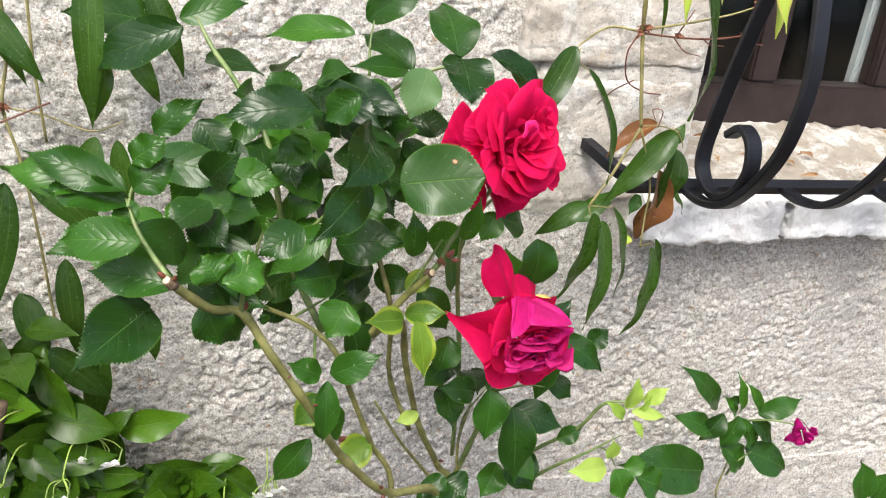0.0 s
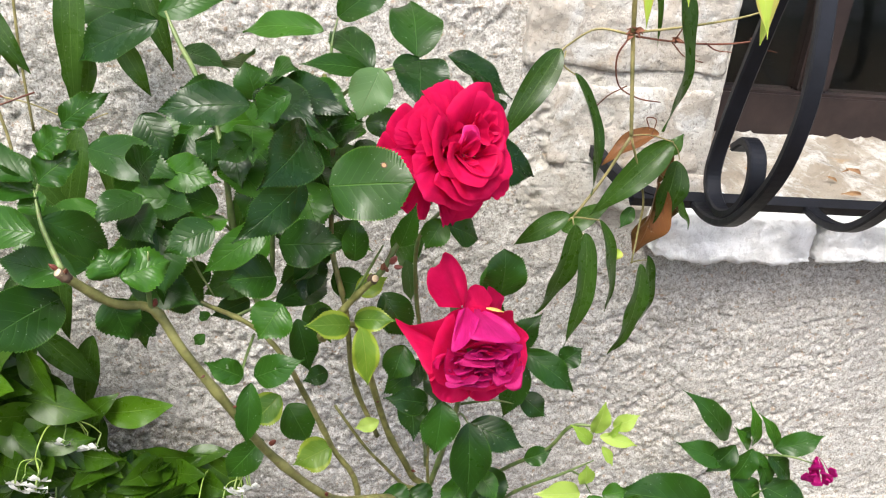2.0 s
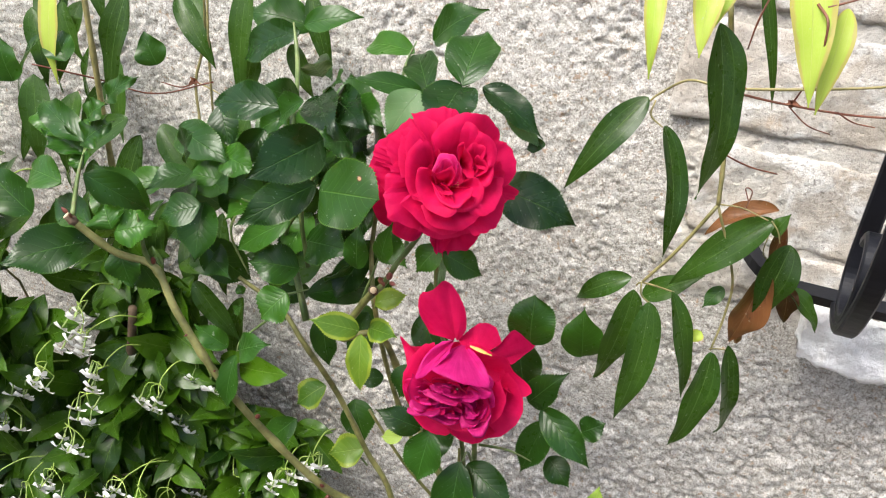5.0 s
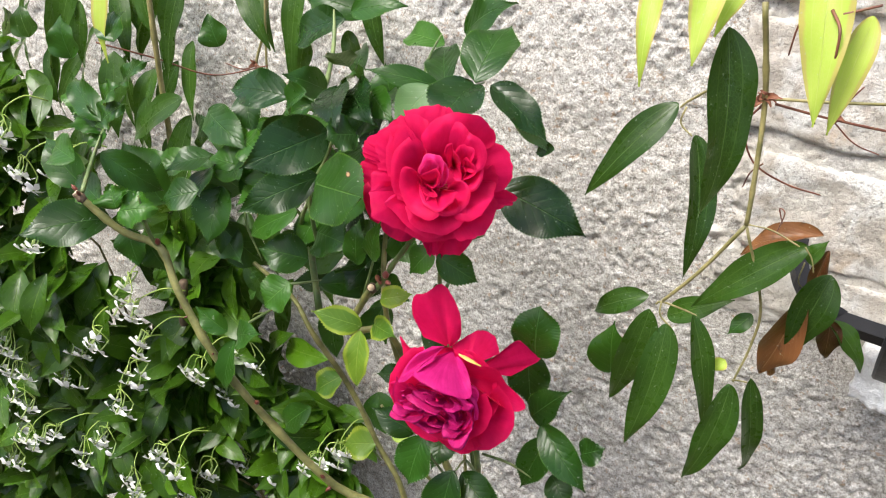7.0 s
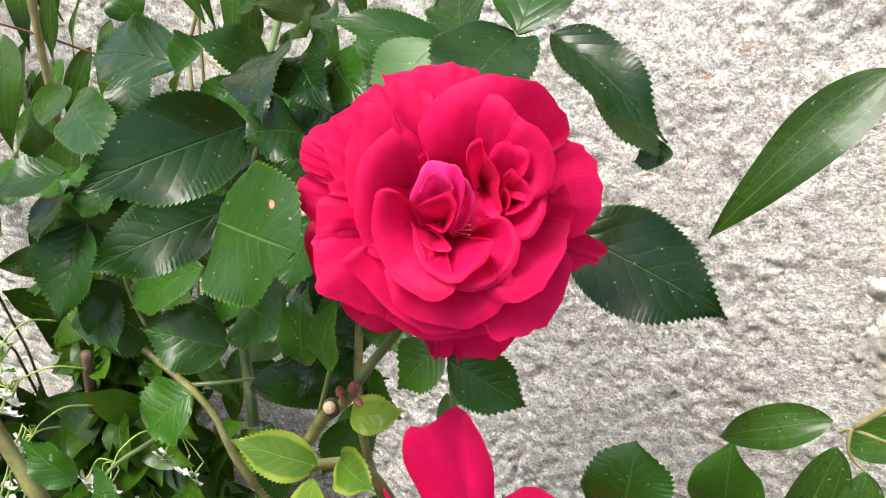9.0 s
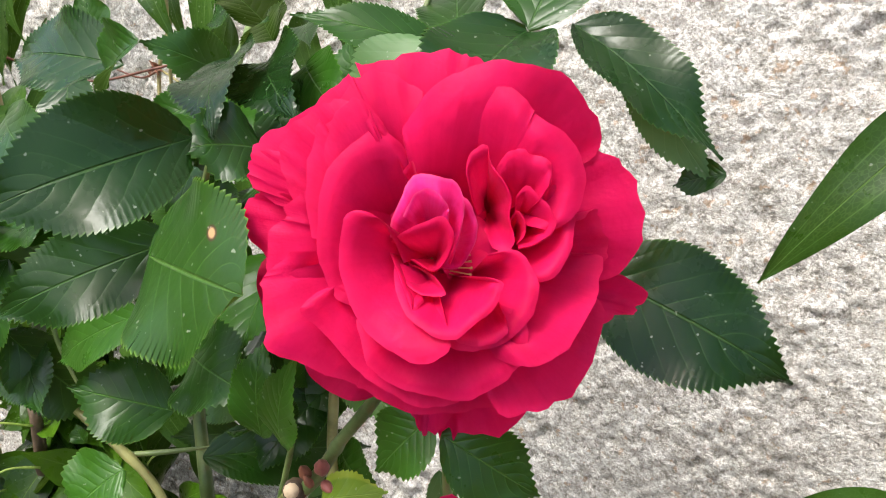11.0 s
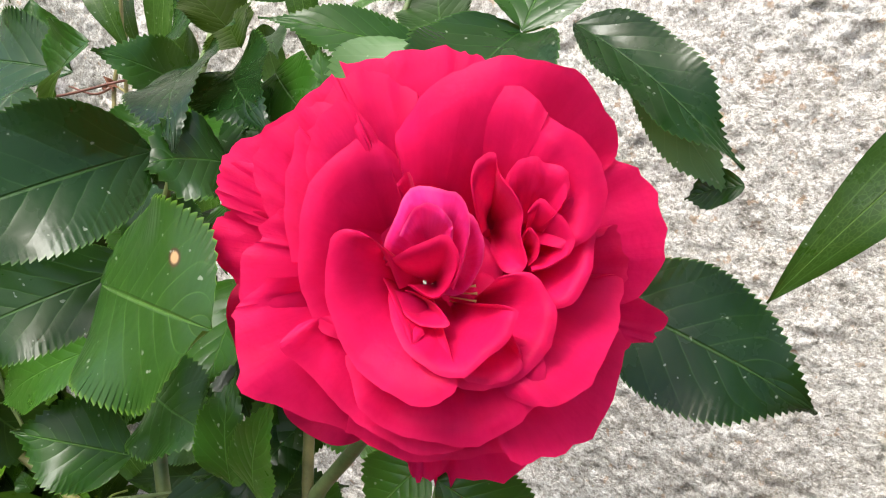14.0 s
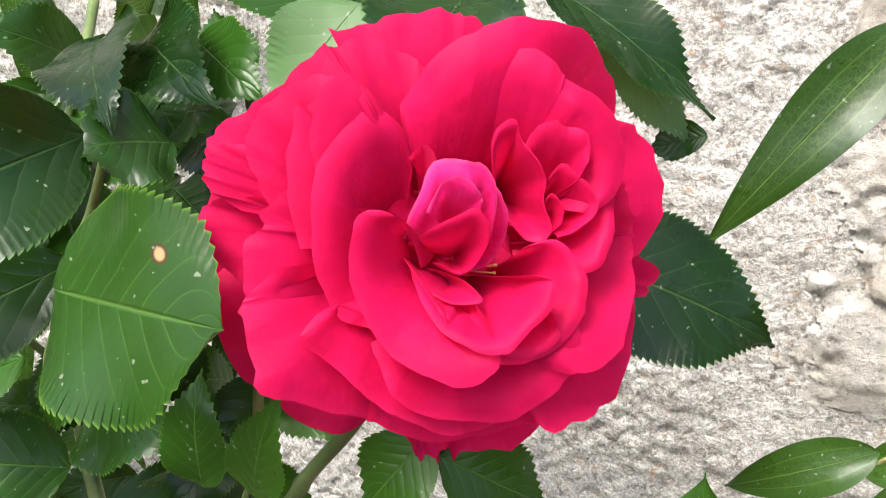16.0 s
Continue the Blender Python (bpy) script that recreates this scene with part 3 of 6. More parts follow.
tagged(new("ground", me), "dark crumbly garden soil at the foot of the wall", "ground", kind="structure")

xs = np.concatenate([np.arange(-1.4, -0.5, 0.006), np.arange(-0.5, 0.9, 0.0022), np.arange(0.9, 1.3, 0.005)])
zs = np.concatenate([np.arange(-0.05, 0.52, 0.006), np.arange(0.52, 1.34, 0.0022), np.arange(1.34, 1.5, 0.005)])
shape = (len(zs), len(xs))
gx, gz = np.meshgrid(xs, zs)
patches = np.clip(0.5 + 1.2 * lattice(zs, xs, 0.13, 16, 3), 0, 1)
crumbs = lattice(zs, xs, 0.024, 13, 4, 0.6)
relief = 0.006 * lattice(zs, xs, 0.34, 11, 3) - 0.0016 * crumbs * (0.45 + 0.55 * patches)
relief += 0.0036 * np.clip(0.2 - np.abs(lattice(zs, xs, 0.042, 15, 4, 0.6)), 0, 1) / 0.2 * patches
relief += 0.0034 * np.clip(lattice(zs, xs, 0.0065, 17, 1, 0.8), -0.3, 1) * (0.5 + 0.5 * patches) + 0.0034 * np.clip(lattice(zs, xs, 0.02, 18, 3, 0.7) - 0.35, 0, 1) - 0.003 * np.clip(lattice(zs, xs, 0.075, 14, 4, 0.6) - 0.2, 0, 1)
smoothness = np.clip((gx - 0.285) / 0.03, 0, 1) * np.clip((gz - 0.9) / 0.04, 0, 1)
relief *= 1 - 0.6 * smoothness
keep = ~((gx > 0.575) & (gz > 0.985))
rag = 0.02 * lattice(zs, xs, 0.04, 21, 5, 0.7)
band = (gx > 0.345 + rag) & (gz > 0.955 + 0.5 * rag) & keep
wall_north = height_sheet("wall_north", WALL, xs, zs, relief, keep & ~band)
mortar = height_sheet("mortar", MORTAR, xs, zs, relief - 0.008 * np.clip((gx - 0.345 - rag) / 0.025, 0, 1) * np.clip((gz - 0.955) / 0.03, 0, 1), band, wall_north)
tagged(mortar, "beige-grey mortar between the jamb stones")
tagged(wall_north, "rough-cast off-white rendered house wall, stained and gritty", "wall", kind="structure")
for nm, b in (("wall_core_low", (-6, 6, 0.03, 0.4, -0.05, 0.985)), ("wall_core_left", (-6, 0.565, 0.03, 0.4, 0.985, 3.4)), ("wall_core_right", (1.7, 6, 0.03, 0.4, 0.985, 3.4)), ("wall_core_top", (0.6, 1.7, 0.03, 0.4, 2.2, 3.4))):
    tagged(slab(nm, WALL, *b), "off-white rendered masonry of the house wall", "wall", kind="structure")
for nm, b in (("wall_face_left", (-6, -1.39, -0.008, 0.03, -0.05, 3.4)), ("wall_face_top", (-1.39, 0.6, -0.008, 0.03, 1.49, 3.4)), ("wall_face_right", (1.7, 6, -0.008, 0.03, -0.05, 3.4)), ("wall_face_low", (1.29, 1.7, -0.008, 0.03, -0.05, 0.9)), ("wall_face_lintel", (0.6, 1.7, -0.008, 0.03, 2.2, 3.4))):
    tagged(slab(nm, WALL, *b), "off-white rendered face of the house wall", "wall", kind="structure")

# unseen wall added behind the camera, to block low sky light and reflections
tagged(slab("wall_south", MORTAR, -12, 12, -9.3, -9.0, -0.05, 2.6), "unseen plain beige wall added behind the camera to block low sky", "wall", kind="structure")

# hewn jamb stones set in the plaster beside the window
rough_block("stone", STONE, wall_north, 0.334, 0.572, -0.013, 0.2, 1.158, 1.262, 0.0038, 1, cell=0.004, knock=0.07)
rough_block("stone", STONE, wall_north, 0.376, 0.566, -0.013, 0.2, 1.040, 1.140, 0.0038, 2, cell=0.004, knock=0.07)
rough_block("stone", STONE, wall_north, 0.330, 0.568, -0.013, 0.2, 1.276, 1.40, 0.0038, 3, cell=0.004, knock=0.07)
rough_block("stone", STONE, wall_north, 0.36, 0.57, -0.013, 0.2, 1.415, 1.55, 0.0038, 4, cell=0.004, knock=0.07)
rough_block("stone", STONE, wall_north, 0.44, 0.585, -0.013, 0.2, 0.985, 1.035, 0.0038, 5, cell=0.004, knock=0.07)

window = thing("window_1", "dark brown wooden window with black glass set deep in stone", "window", kind="structure")
for k, (a, b) in enumerate(((0.515, 0.722), (0.730, 0.925), (0.934, 1.14), (1.15, 1.4), (1.41, 1.72))):
    rough_block("sill_stone", LIMEWASH, window, a, b, -0.055, 0.03, 0.940 + 0.005 * (k % 2), 1.002 - 0.003 * (k % 2), 0.0062, 10 + k, "chipped limewashed sill stone", 0.004, 0.07)
sx, sy = np.arange(0.56, 1.71, 0.006), np.arange(-0.052, 0.20, 0.006)
sgx, sgy = np.meshgrid(sx, sy)
top = 0.992 + (sgy + 0.052) * 0.189 + 0.006 * fbm(sgx.shape, (5, 28), 31, 4, 0.6)
me = bpy.data.meshes.new("sill_top")
w_ = len(sx)
me.from_pydata(np.stack([sgx, sgy, top], -1).reshape(-1, 3).tolist(), [], [(i * w_ + j, i * w_ + j + 1, (i + 1) * w_ + j + 1, (i + 1) * w_ + j) for i in range(len(sy) - 1) for j in range(w_ - 1)])
me.materials.append(SILL)
for p_ in me.polygons:
    p_.use_smooth = True
sill_top = tagged(new("sill_top", me), "sandy weathered slope of the window sill")
sill_top.parent = window


def beam(name, x0, x1, y0, y1, z0, z1, parent, material=None):
    return slab(name, material or WOOD, x0, x1, y0, y1, z0, z1, parent, 0.004)


beam("bottom_rail", 0.515, 1.7, 0.185, 0.235, 1.034, 1.101, window)
beam("stile", 0.515, 0.572, 0.188, 0.232, 1.101, 2.2, window)
beam("mullion", 0.783, 0.832, 0.193, 0.235, 1.101, 2.2, window)
beam("mullion", 1.010, 1.060, 0.193, 0.235, 1.101, 2.2, window)
beam("stile", 1.655, 1.7, 0.188, 0.232, 1.101, 2.2, window)
beam("top_rail", 0.572, 1.655, 0.188, 0.232, 2.14, 2.2, window)
for a, b in ((0.572, 0.783), (0.832, 1.010), (1.060, 1.655)):
    pane = slab("pane", GLASS, a, b, 0.210, 0.214, 1.101, 2.14, window)
    pane.visible_shadow = False
beam("inner_frame", 1.006, 1.022, 0.240, 0.262, 1.05, 2.2, window, GALVANISED)
# room box added behind the glass; its dimness is in the near-black colour
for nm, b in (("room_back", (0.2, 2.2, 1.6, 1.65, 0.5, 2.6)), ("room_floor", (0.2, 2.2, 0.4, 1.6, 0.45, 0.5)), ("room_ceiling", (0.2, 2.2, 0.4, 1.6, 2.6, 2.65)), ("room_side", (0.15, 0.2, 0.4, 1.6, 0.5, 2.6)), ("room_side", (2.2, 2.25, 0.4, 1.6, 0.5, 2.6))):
    tagged(slab(nm, ROOM, *b), "plain wall of the room behind the window, coloured near-black for its dimness", "wall", kind="structure")

# ---- wrought iron window grille ----
grille = thing("window_grille", "black wrought-iron belly grille with scrolled bars over the window", "grille")


def strap(name, x, profile, parent, wide=0.0168, thick=0.009, steps=6):
    """A flat bar bent to a profile of (y, z) in the upright plane at x."""
    pts = spline([(0, y, z, 0) for y, z in profile], steps)
    ring = []
    for i, q in enumerate(pts):
        a, b = pts[max(i - 1, 0)], pts[min(i + 1, len(pts) - 1)]
        ahead = Vector((0, b[1] - a[1], b[2] - a[2])).normalized()
        nrm = Vector((0, -ahead.z, ahead.y))
        o = Vector((x, q[1], q[2]))
        c, w2, t2 = 0.0018, wide / 2, thick / 2
        ring.append([o + Vector((sx_, 0, 0)) + nrm * tn for sx_, tn in ((-w2, -t2 + c), (-w2 + c, -t2), (w2 - c, -t2), (w2, -t2 + c), (w2, t2 - c), (w2 - c, t2), (-w2 + c, t2), (-w2, t2 - c))])
    bm = bmesh.new()
    rows = sheet(bm, ring, closed=True)
    bm.faces.new(rows[0][::-1])
    bm.faces.new(rows[-1])
    bmesh.ops.recalc_face_normals(bm, faces=bm.faces[:])
    return part(name, bm, IRON, parent, smooth=False)


BELLY = ((-0.088, 1.030), (-0.130, 1.029), (-0.175, 1.042), (-0.213, 1.074), (-0.245, 1.118), (-0.260, 1.165), (-0.262, 1.215), (-0.245, 1.290), (-0.215, 1.370), (-0.170, 1.47), (-0.12, 1.60), (-0.09, 1.75), (-0.088, 2.15))
SCROLL = ((-0.205, 1.40), (-0.182, 1.32), (-0.152, 1.235), (-0.126, 1.15), (-0.112, 1.085), (-0.124, 1.056), (-0.155, 1.046), (-0.188, 1.060), (-0.206, 1.090), (-0.200, 1.120), (-0.178, 1.131), (-0.156, 1.118))
for k in range(8):
    x = 0.537 + 0.137 * k
    strap("belly_bar", x, BELLY, grille)
    if k % 2 == 0:
        strap("scroll", x, SCROLL, grille, 0.0178)
bm = bmesh.new()
tube(bm, ((0.430, 0.02, 1.062, 0.0095), (0.436, -0.03, 1.058, 0.0095), (0.455, -0.07, 1.044, 0.0095), (0.49, -0.087, 1.034, 0.0095), (0.56, -0.088, 1.032, 0.0095), (1.62, -0.088, 1.032, 0.0095)), 4, 5)
part("cross_bar", bm, IRON, grille, smooth=False)
bm = bmesh.new()
tube(bm, ((0.430, 0.02, 2.10, 0.0095), (0.455, -0.07, 2.10, 0.0095), (0.56, -0.088, 2.10, 0.0095), (1.62, -0.088, 2.10, 0.0095)), 4, 5)
part("cross_bar", bm, IRON, grille, smooth=False)

# ---- the rose bush ----
rose_bush = thing("rose_bush", "rose bush with glossy dark leaves and two crimson blooms", "rose bush")
stem("cane", CANE, rose_bush, (-0.040, -0.460, 1.103, 0.0031), (-0.016, -0.440, 1.072, 0.0031), (0.006, -0.420, 1.056, 0.0034), (0.026, -0.420, 1.021, 0.0034), (0.057, -0.410, 0.964, 0.0036), (0.086, -0.380, 0.895, 0.0036), (0.136, -0.340, 0.815, 0.0039), (0.206, -0.280, 0.741, 0.0045), (0.150, -0.200, 0.450, 0.0050), (0.140, -0.190, 0.000, 0.0062))
stem("cane", CANE, rose_bush, (0.022, -0.330, 1.013, 0.0020), (0.061, -0.320, 0.987, 0.0022), (0.087, -0.320, 0.958, 0.0025), (0.108, -0.290, 0.892, 0.0028), (0.133, -0.270, 0.820, 0.0028), (0.164, -0.250, 0.725, 0.0034), (0.140, -0.200, 0.450, 0.0039), (0.130, -0.180, 0.000, 0.0045))
stem("cane", CANE, rose_bush, (0.163, -0.335, 1.043, 0.0029), (0.143, -0.322, 1.012, 0.0031), (0.119, -0.308, 0.968, 0.0033), (0.150, -0.290, 0.972, 0.0031), (0.165, -0.260, 0.906, 0.0034), (0.191, -0.235, 0.812, 0.0034), (0.221, -0.220, 0.743, 0.0036), (0.237, -0.210, 0.683, 0.0039), (0.170, -0.190, 0.400, 0.0045), (0.160, -0.180, 0.000, 0.0050))
stem("cane", CANE, rose_bush, (0.135, -0.270, 0.869, 0.0015), (0.169, -0.250, 0.802, 0.0017), (0.211, -0.220, 0.730, 0.0020), (0.233, -0.210, 0.687, 0.0022), (0.180, -0.200, 0.450, 0.0028))
stem("cane", CANE, rose_bush, (0.242, -0.240, 0.719, 0.0017), (0.233, -0.250, 0.795, 0.0017), (0.235, -0.270, 0.860, 0.0014))
stem("cane", CANE, rose_bush, (0.114, -0.210, 1.179, 0.0020), (0.123, -0.240, 1.135, 0.0021), (0.125, -0.260, 1.088, 0.0022), (0.127, -0.270, 1.036, 0.0024), (0.142, -0.280, 0.978, 0.0025), (0.152, -0.250, 0.885, 0.0025), (0.180, -0.240, 0.810, 0.0026))
stem("twig", TWIG, rose_bush, (-0.029, -0.165, 1.216, 0.0010), (-0.015, -0.180, 1.191, 0.0022), (0.005, -0.210, 1.168, 0.0024), (0.031, -0.260, 1.126, 0.0026), (0.046, -0.280, 1.037, 0.0030), (0.077, -0.300, 0.969, 0.0035))
stem("twig", TWIG, rose_bush, (0.124, -0.200, 1.227, 0.0006), (0.120, -0.210, 1.208, 0.0013), (0.119, -0.220, 1.182, 0.0015))
stem("twig", TWIG, rose_bush, (0.213, -0.270, 1.208, 0.0006), (0.186, -0.255, 1.202, 0.0012), (0.155, -0.250, 1.191, 0.0015), (0.127, -0.240, 1.167, 0.0018))
stem("twig", TWIG, rose_bush, (0.192, -0.235, 1.205, 0.0005), (0.187, -0.255, 1.202, 0.0011))
stem("flower_stalk", TWIG, rose_bush, (0.210, -0.335, 1.124, 0.0015), (0.193, -0.330, 1.092, 0.0022), (0.179, -0.328, 1.069, 0.0023), (0.169, -0.330, 1.048, 0.0027), (0.151, -0.326, 1.025, 0.0026))
stem("flower_stalk", TWIG, rose_bush, (0.253, -0.300, 0.941, 0.0014), (0.253, -0.280, 0.876, 0.0028), (0.248, -0.250, 0.797, 0.0030), (0.238, -0.220, 0.709, 0.0034))
stem("twig", TWIG, rose_bush, (-0.068, -0.410, 1.140, 0.0006), (-0.058, -0.430, 1.121, 0.0016), (-0.040, -0.455, 1.103, 0.0020))
stem("twig", TWIG, rose_bush, (-0.051, -0.400, 1.169, 0.0005), (-0.065, -0.410, 1.141, 0.0012), (-0.063, -0.420, 1.125, 0.0013))
stem("twig", TWIG, rose_bush, (0.010, -0.440, 1.111, 0.0006), (0.006, -0.430, 1.075, 0.0018), (0.005, -0.420, 1.056, 0.0020))
stem("twig", TWIG, rose_bush, (0.104, -0.318, 1.158, 0.0008), (0.096, -0.318, 1.133, 0.0017), (0.081, -0.320, 1.095, 0.0019), (0.077, -0.300, 1.027, 0.0022))
stem("twig", TWIG, rose_bush, (0.102, -0.328, 1.122, 0.0006), (0.083, -0.318, 1.099, 0.0015), (0.054, -0.300, 1.058, 0.0018), (0.047, -0.285, 1.034, 0.0020))
stem("twig", TWIG, rose_bush, (0.026, -0.330, 1.092, 0.0006), (0.042, -0.300, 1.067, 0.0014), (0.049, -0.280, 1.037, 0.0016))
stem("twig", TWIG, rose_bush, (0.033, -0.330, 1.019, 0.0006), (0.018, -0.335, 1.058, 0.0012), (0.026, -0.330, 1.087, 0.0012))
stem("twig", TWIG, rose_bush, (0.082, -0.300, 1.005, 0.0006), (0.064, -0.310, 0.999, 0.0013), (0.046, -0.320, 0.994, 0.0014))
stem("twig", TWIG, rose_bush, (0.168, -0.340, 1.076, 0.0007), (0.160, -0.334, 1.055, 0.0012), (0.146, -0.324, 1.020, 0.0013))
stem("twig", TWIG, rose_bush, (0.063, -0.390, 0.978, 0.0005), (0.062, -0.380, 0.985, 0.0011), (0.066, -0.340, 0.990, 0.0013))
stem("twig", TWIG, rose_bush, (0.257, -0.325, 0.892, 0.0006), (0.253, -0.300, 0.884, 0.0013), (0.253, -0.270, 0.842, 0.0015))
stem("twig", TWIG, rose_bush, (0.222, -0.345, 0.930, 0.0005), (0.219, -0.300, 0.866, 0.0012), (0.230, -0.260, 0.802, 0.0014))
stem("twig", TWIG, rose_bush, (0.311, -0.280, 0.882, 0.0005), (0.286, -0.280, 0.886, 0.0012), (0.256, -0.275, 0.877, 0.0014))
stem("twig", TWIG, rose_bush, (0.133, -0.270, 0.820, 0.0005), (0.124, -0.270, 0.812, 0.0011), (0.132, -0.260, 0.790, 0.0012))
stem("twig", TWIG, rose_bush, (0.236, -0.285, 1.099, 0.0008), (0.220, -0.290, 1.088, 0.0016), (0.201, -0.290, 1.060, 0.0018), (0.204, -0.280, 1.000, 0.0021), (0.222, -0.255, 0.900, 0.0024), (0.236, -0.225, 0.760, 0.0027))
stem("twig", TWIG, rose_bush, (0.382, -0.330, 0.893, 0.0007), (0.357, -0.320, 0.886, 0.0018), (0.343, -0.300, 0.842, 0.0020), (0.310, -0.270, 0.792, 0.0022), (0.297, -0.250, 0.746, 0.0024))
stem("twig", TWIG, rose_bush, (0.390, -0.310, 0.838, 0.0006), (0.361, -0.300, 0.811, 0.0015), (0.329, -0.280, 0.775, 0.0018), (0.313, -0.250, 0.729, 0.0020))
stem("twig", TWIG, rose_bush, (0.398, -0.300, 0.787, 0.0005), (0.384, -0.300, 0.809, 0.0011), (0.372, -0.300, 0.817, 0.0012))


def cut_end(parent, p, ahead, r):
    """A pruned cane end: pale pith in a ring of brown bark."""
    p, d = Vector(p), Vector(ahead).normalized()
    bm = bmesh.new()
    tube(bm, [(*(p - d * 0.002), r * 0.8), (*(p - d * 0.0008), r * 0.84), (*(p + d * 0.002), r * 0.8)], 10, 2)
    part("cut_end", bm, PITH, parent, "cream pith of a pruned cane")
    bm = bmesh.new()
    tube(bm, [(*(p - d * 0.0012), r * 0.98), (*(p + d * 0.003), r * 1.12), (*(p + d * 0.008), r * 1.0)], 10, 3, 0.1)
    part("bark_ring", bm, BARK, parent)


def bud(parent, p, way, size, material=None):
    """A small pointed bud or thorn."""
    p, d = Vector(p), Vector(way).normalized()
    bm = bmesh.new()
    tube(bm, [(*p, size * 0.22), (*(p + d * size * 0.4), size * 0.28), (*(p + d * size * 0.8), size * 0.14), (*(p + d * size), size * 0.02)], 7, 3)
    part("bud", bm, material or THORN, parent, "small red bud on the cane")


cut_end(rose_bush, (-0.040, -0.460, 1.103), (0.540, 0.452, -0.710), 0.0032)
cut_end(rose_bush, (0.163, -0.335, 1.043), (-0.35, 0.75, -0.55), 0.0036)
bud(rose_bush, (0.176, -0.334, 1.058), (0.35, -0.5, 0.8), 0.0105, BUD_RED)
bud(rose_bush, (0.179, -0.336, 1.055), (0.8, -0.5, 0.25), 0.0075, BUD_RED)
bud(rose_bush, (0.169, -0.334, 1.052), (0.1, -0.5, 0.85), 0.0085, BRACT)
bud(rose_bush, (0.173, -0.336, 1.051), (-0.3, -0.4, 0.85), 0.0060, BRACT)
bud(rose_bush, (-0.042, -0.458, 1.105), (-0.6, -0.3, 0.7), 0.0063)
bud(rose_bush, (-0.036, -0.460, 1.104), (0.3, -0.6, 0.8), 0.0056)
bud(rose_bush, (0.007, -0.422, 1.061), (0.3, -0.4, 0.9), 0.0084)
bud(rose_bush, (0.040, -0.424, 1.005), (-0.6, -0.5, -0.3), 0.0035)
bud(rose_bush, (0.059, -0.415, 0.971), (0.5, -0.5, 0.5), 0.0042)
bud(rose_bush, (0.084, -0.390, 0.917), (0.6, -0.4, 0.8), 0.0084)
bud(rose_bush, (0.131, -0.350, 0.829), (-0.2, -0.6, 0.7), 0.0070)
bud(rose_bush, (0.135, -0.345, 0.816), (-0.4, -0.5, -0.6), 0.0070)
bud(rose_bush, (0.221, -0.228, 0.755), (0.5, -0.6, 0.3), 0.0063)
bud(rose_bush, (0.178, -0.255, 0.864), (-0.8, -0.4, 0.2), 0.0035)
bud(rose_bush, (0.125, -0.262, 1.105), (-0.9, -0.3, 0.2), 0.0035)
bud(rose_bush, (0.123, -0.245, 1.136), (0.9, -0.3, 0.1), 0.0028)
bud(rose_bush, (0.096, -0.310, 0.934), (-0.8, -0.4, 0.3), 0.0035)
leaf(rose_bush, ROSE_LEAF_DEEP, (-0.043, -0.131, 1.201), (-0.126, -0.115, 1.152), 0.045)
leaf(rose_bush, ROSE_LEAF, (-0.046, -0.117, 1.205), (0.017, -0.103, 1.221), 0.030)
leaf(rose_bush, ROSE_LEAF, (-0.075, -0.052, 1.189), (-0.158, -0.065, 1.196), 0.052)
leaf(rose_bush, ROSE_LEAF, (-0.023, -0.125, 1.172), (0.029, -0.184, 1.170), 0.024)
leaf(rose_bush, ROSE_LEAF_MID, (0.111, -0.174, 1.211), (0.033, -0.123, 1.194), 0.029)
leaf(rose_bush, ROSE_LEAF, (0.124, -0.160, 1.221), (0.180, -0.172, 1.260), 0.037)
leaf(rose_bush, ROSE_LEAF, (0.191, -0.250, 1.208), (0.186, -0.188, 1.243), 0.047)
leaf(rose_bush, ROSE_LEAF, (0.155, -0.236, 1.193), (0.117, -0.177, 1.211), 0.033)
leaf(rose_bush, ROSE_LEAF_MID, (0.150, -0.237, 1.192), (0.095, -0.270, 1.201), 0.020)
leaf(rose_bush, ROSE_LEAF, (0.051, -0.168, 1.141), (0.039, -0.165, 1.177), 0.036)
leaf(rose_bush, ROSE_LEAF, (0.065, -0.191, 1.159), (0.109, -0.268, 1.147), 0.031)
leaf(rose_bush, ROSE_LEAF_DEEP, (0.107, -0.329, 1.163), (0.074, -0.394, 1.139), 0.046, tilt=-28)
leaf(rose_bush, ROSE_LEAF, (0.104, -0.335, 1.125), (0.055, -0.380, 1.091), 0.034, tilt=-18)
leaf(rose_bush, ROSE_LEAF_MID, (0.014, -0.323, 1.100), (-0.036, -0.327, 1.101), 0.032)
leaf(rose_bush, ROSE_LEAF, (-0.025, -0.290, 1.158), (-0.002, -0.304, 1.124), 0.030)
leaf(rose_bush, ROSE_LEAF, (0.048, -0.412, 1.118), (0.016, -0.423, 1.102), 0.027)
leaf(rose_bush, ROSE_LEAF_MID, (0.030, -0.304, 1.080), (0.027, -0.355, 1.081), 0.029)
leaf(rose_bush, ROSE_LEAF_MID, (-0.015, -0.339, 1.044), (0.020, -0.306, 0.998), 0.039)
leaf(rose_bush, ROSE_LEAF_MID, (0.082, -0.322, 1.035), (0.043, -0.346, 1.042), 0.037)
leaf(rose_bush, ROSE_LEAF, (0.081, -0.306, 1.002), (0.125, -0.236, 0.991), 0.034)
leaf(rose_bush, ROSE_LEAF_MID, (0.090, -0.354, 1.027), (0.072, -0.368, 1.002), 0.036)
leaf(rose_bush, ROSE_LEAF_MID, (0.064, -0.403, 0.990), (0.038, -0.413, 1.009), 0.020)
leaf(rose_bush, ROSE_LEAF, (0.073, -0.400, 0.988), (0.111, -0.409, 1.011), 0.025)
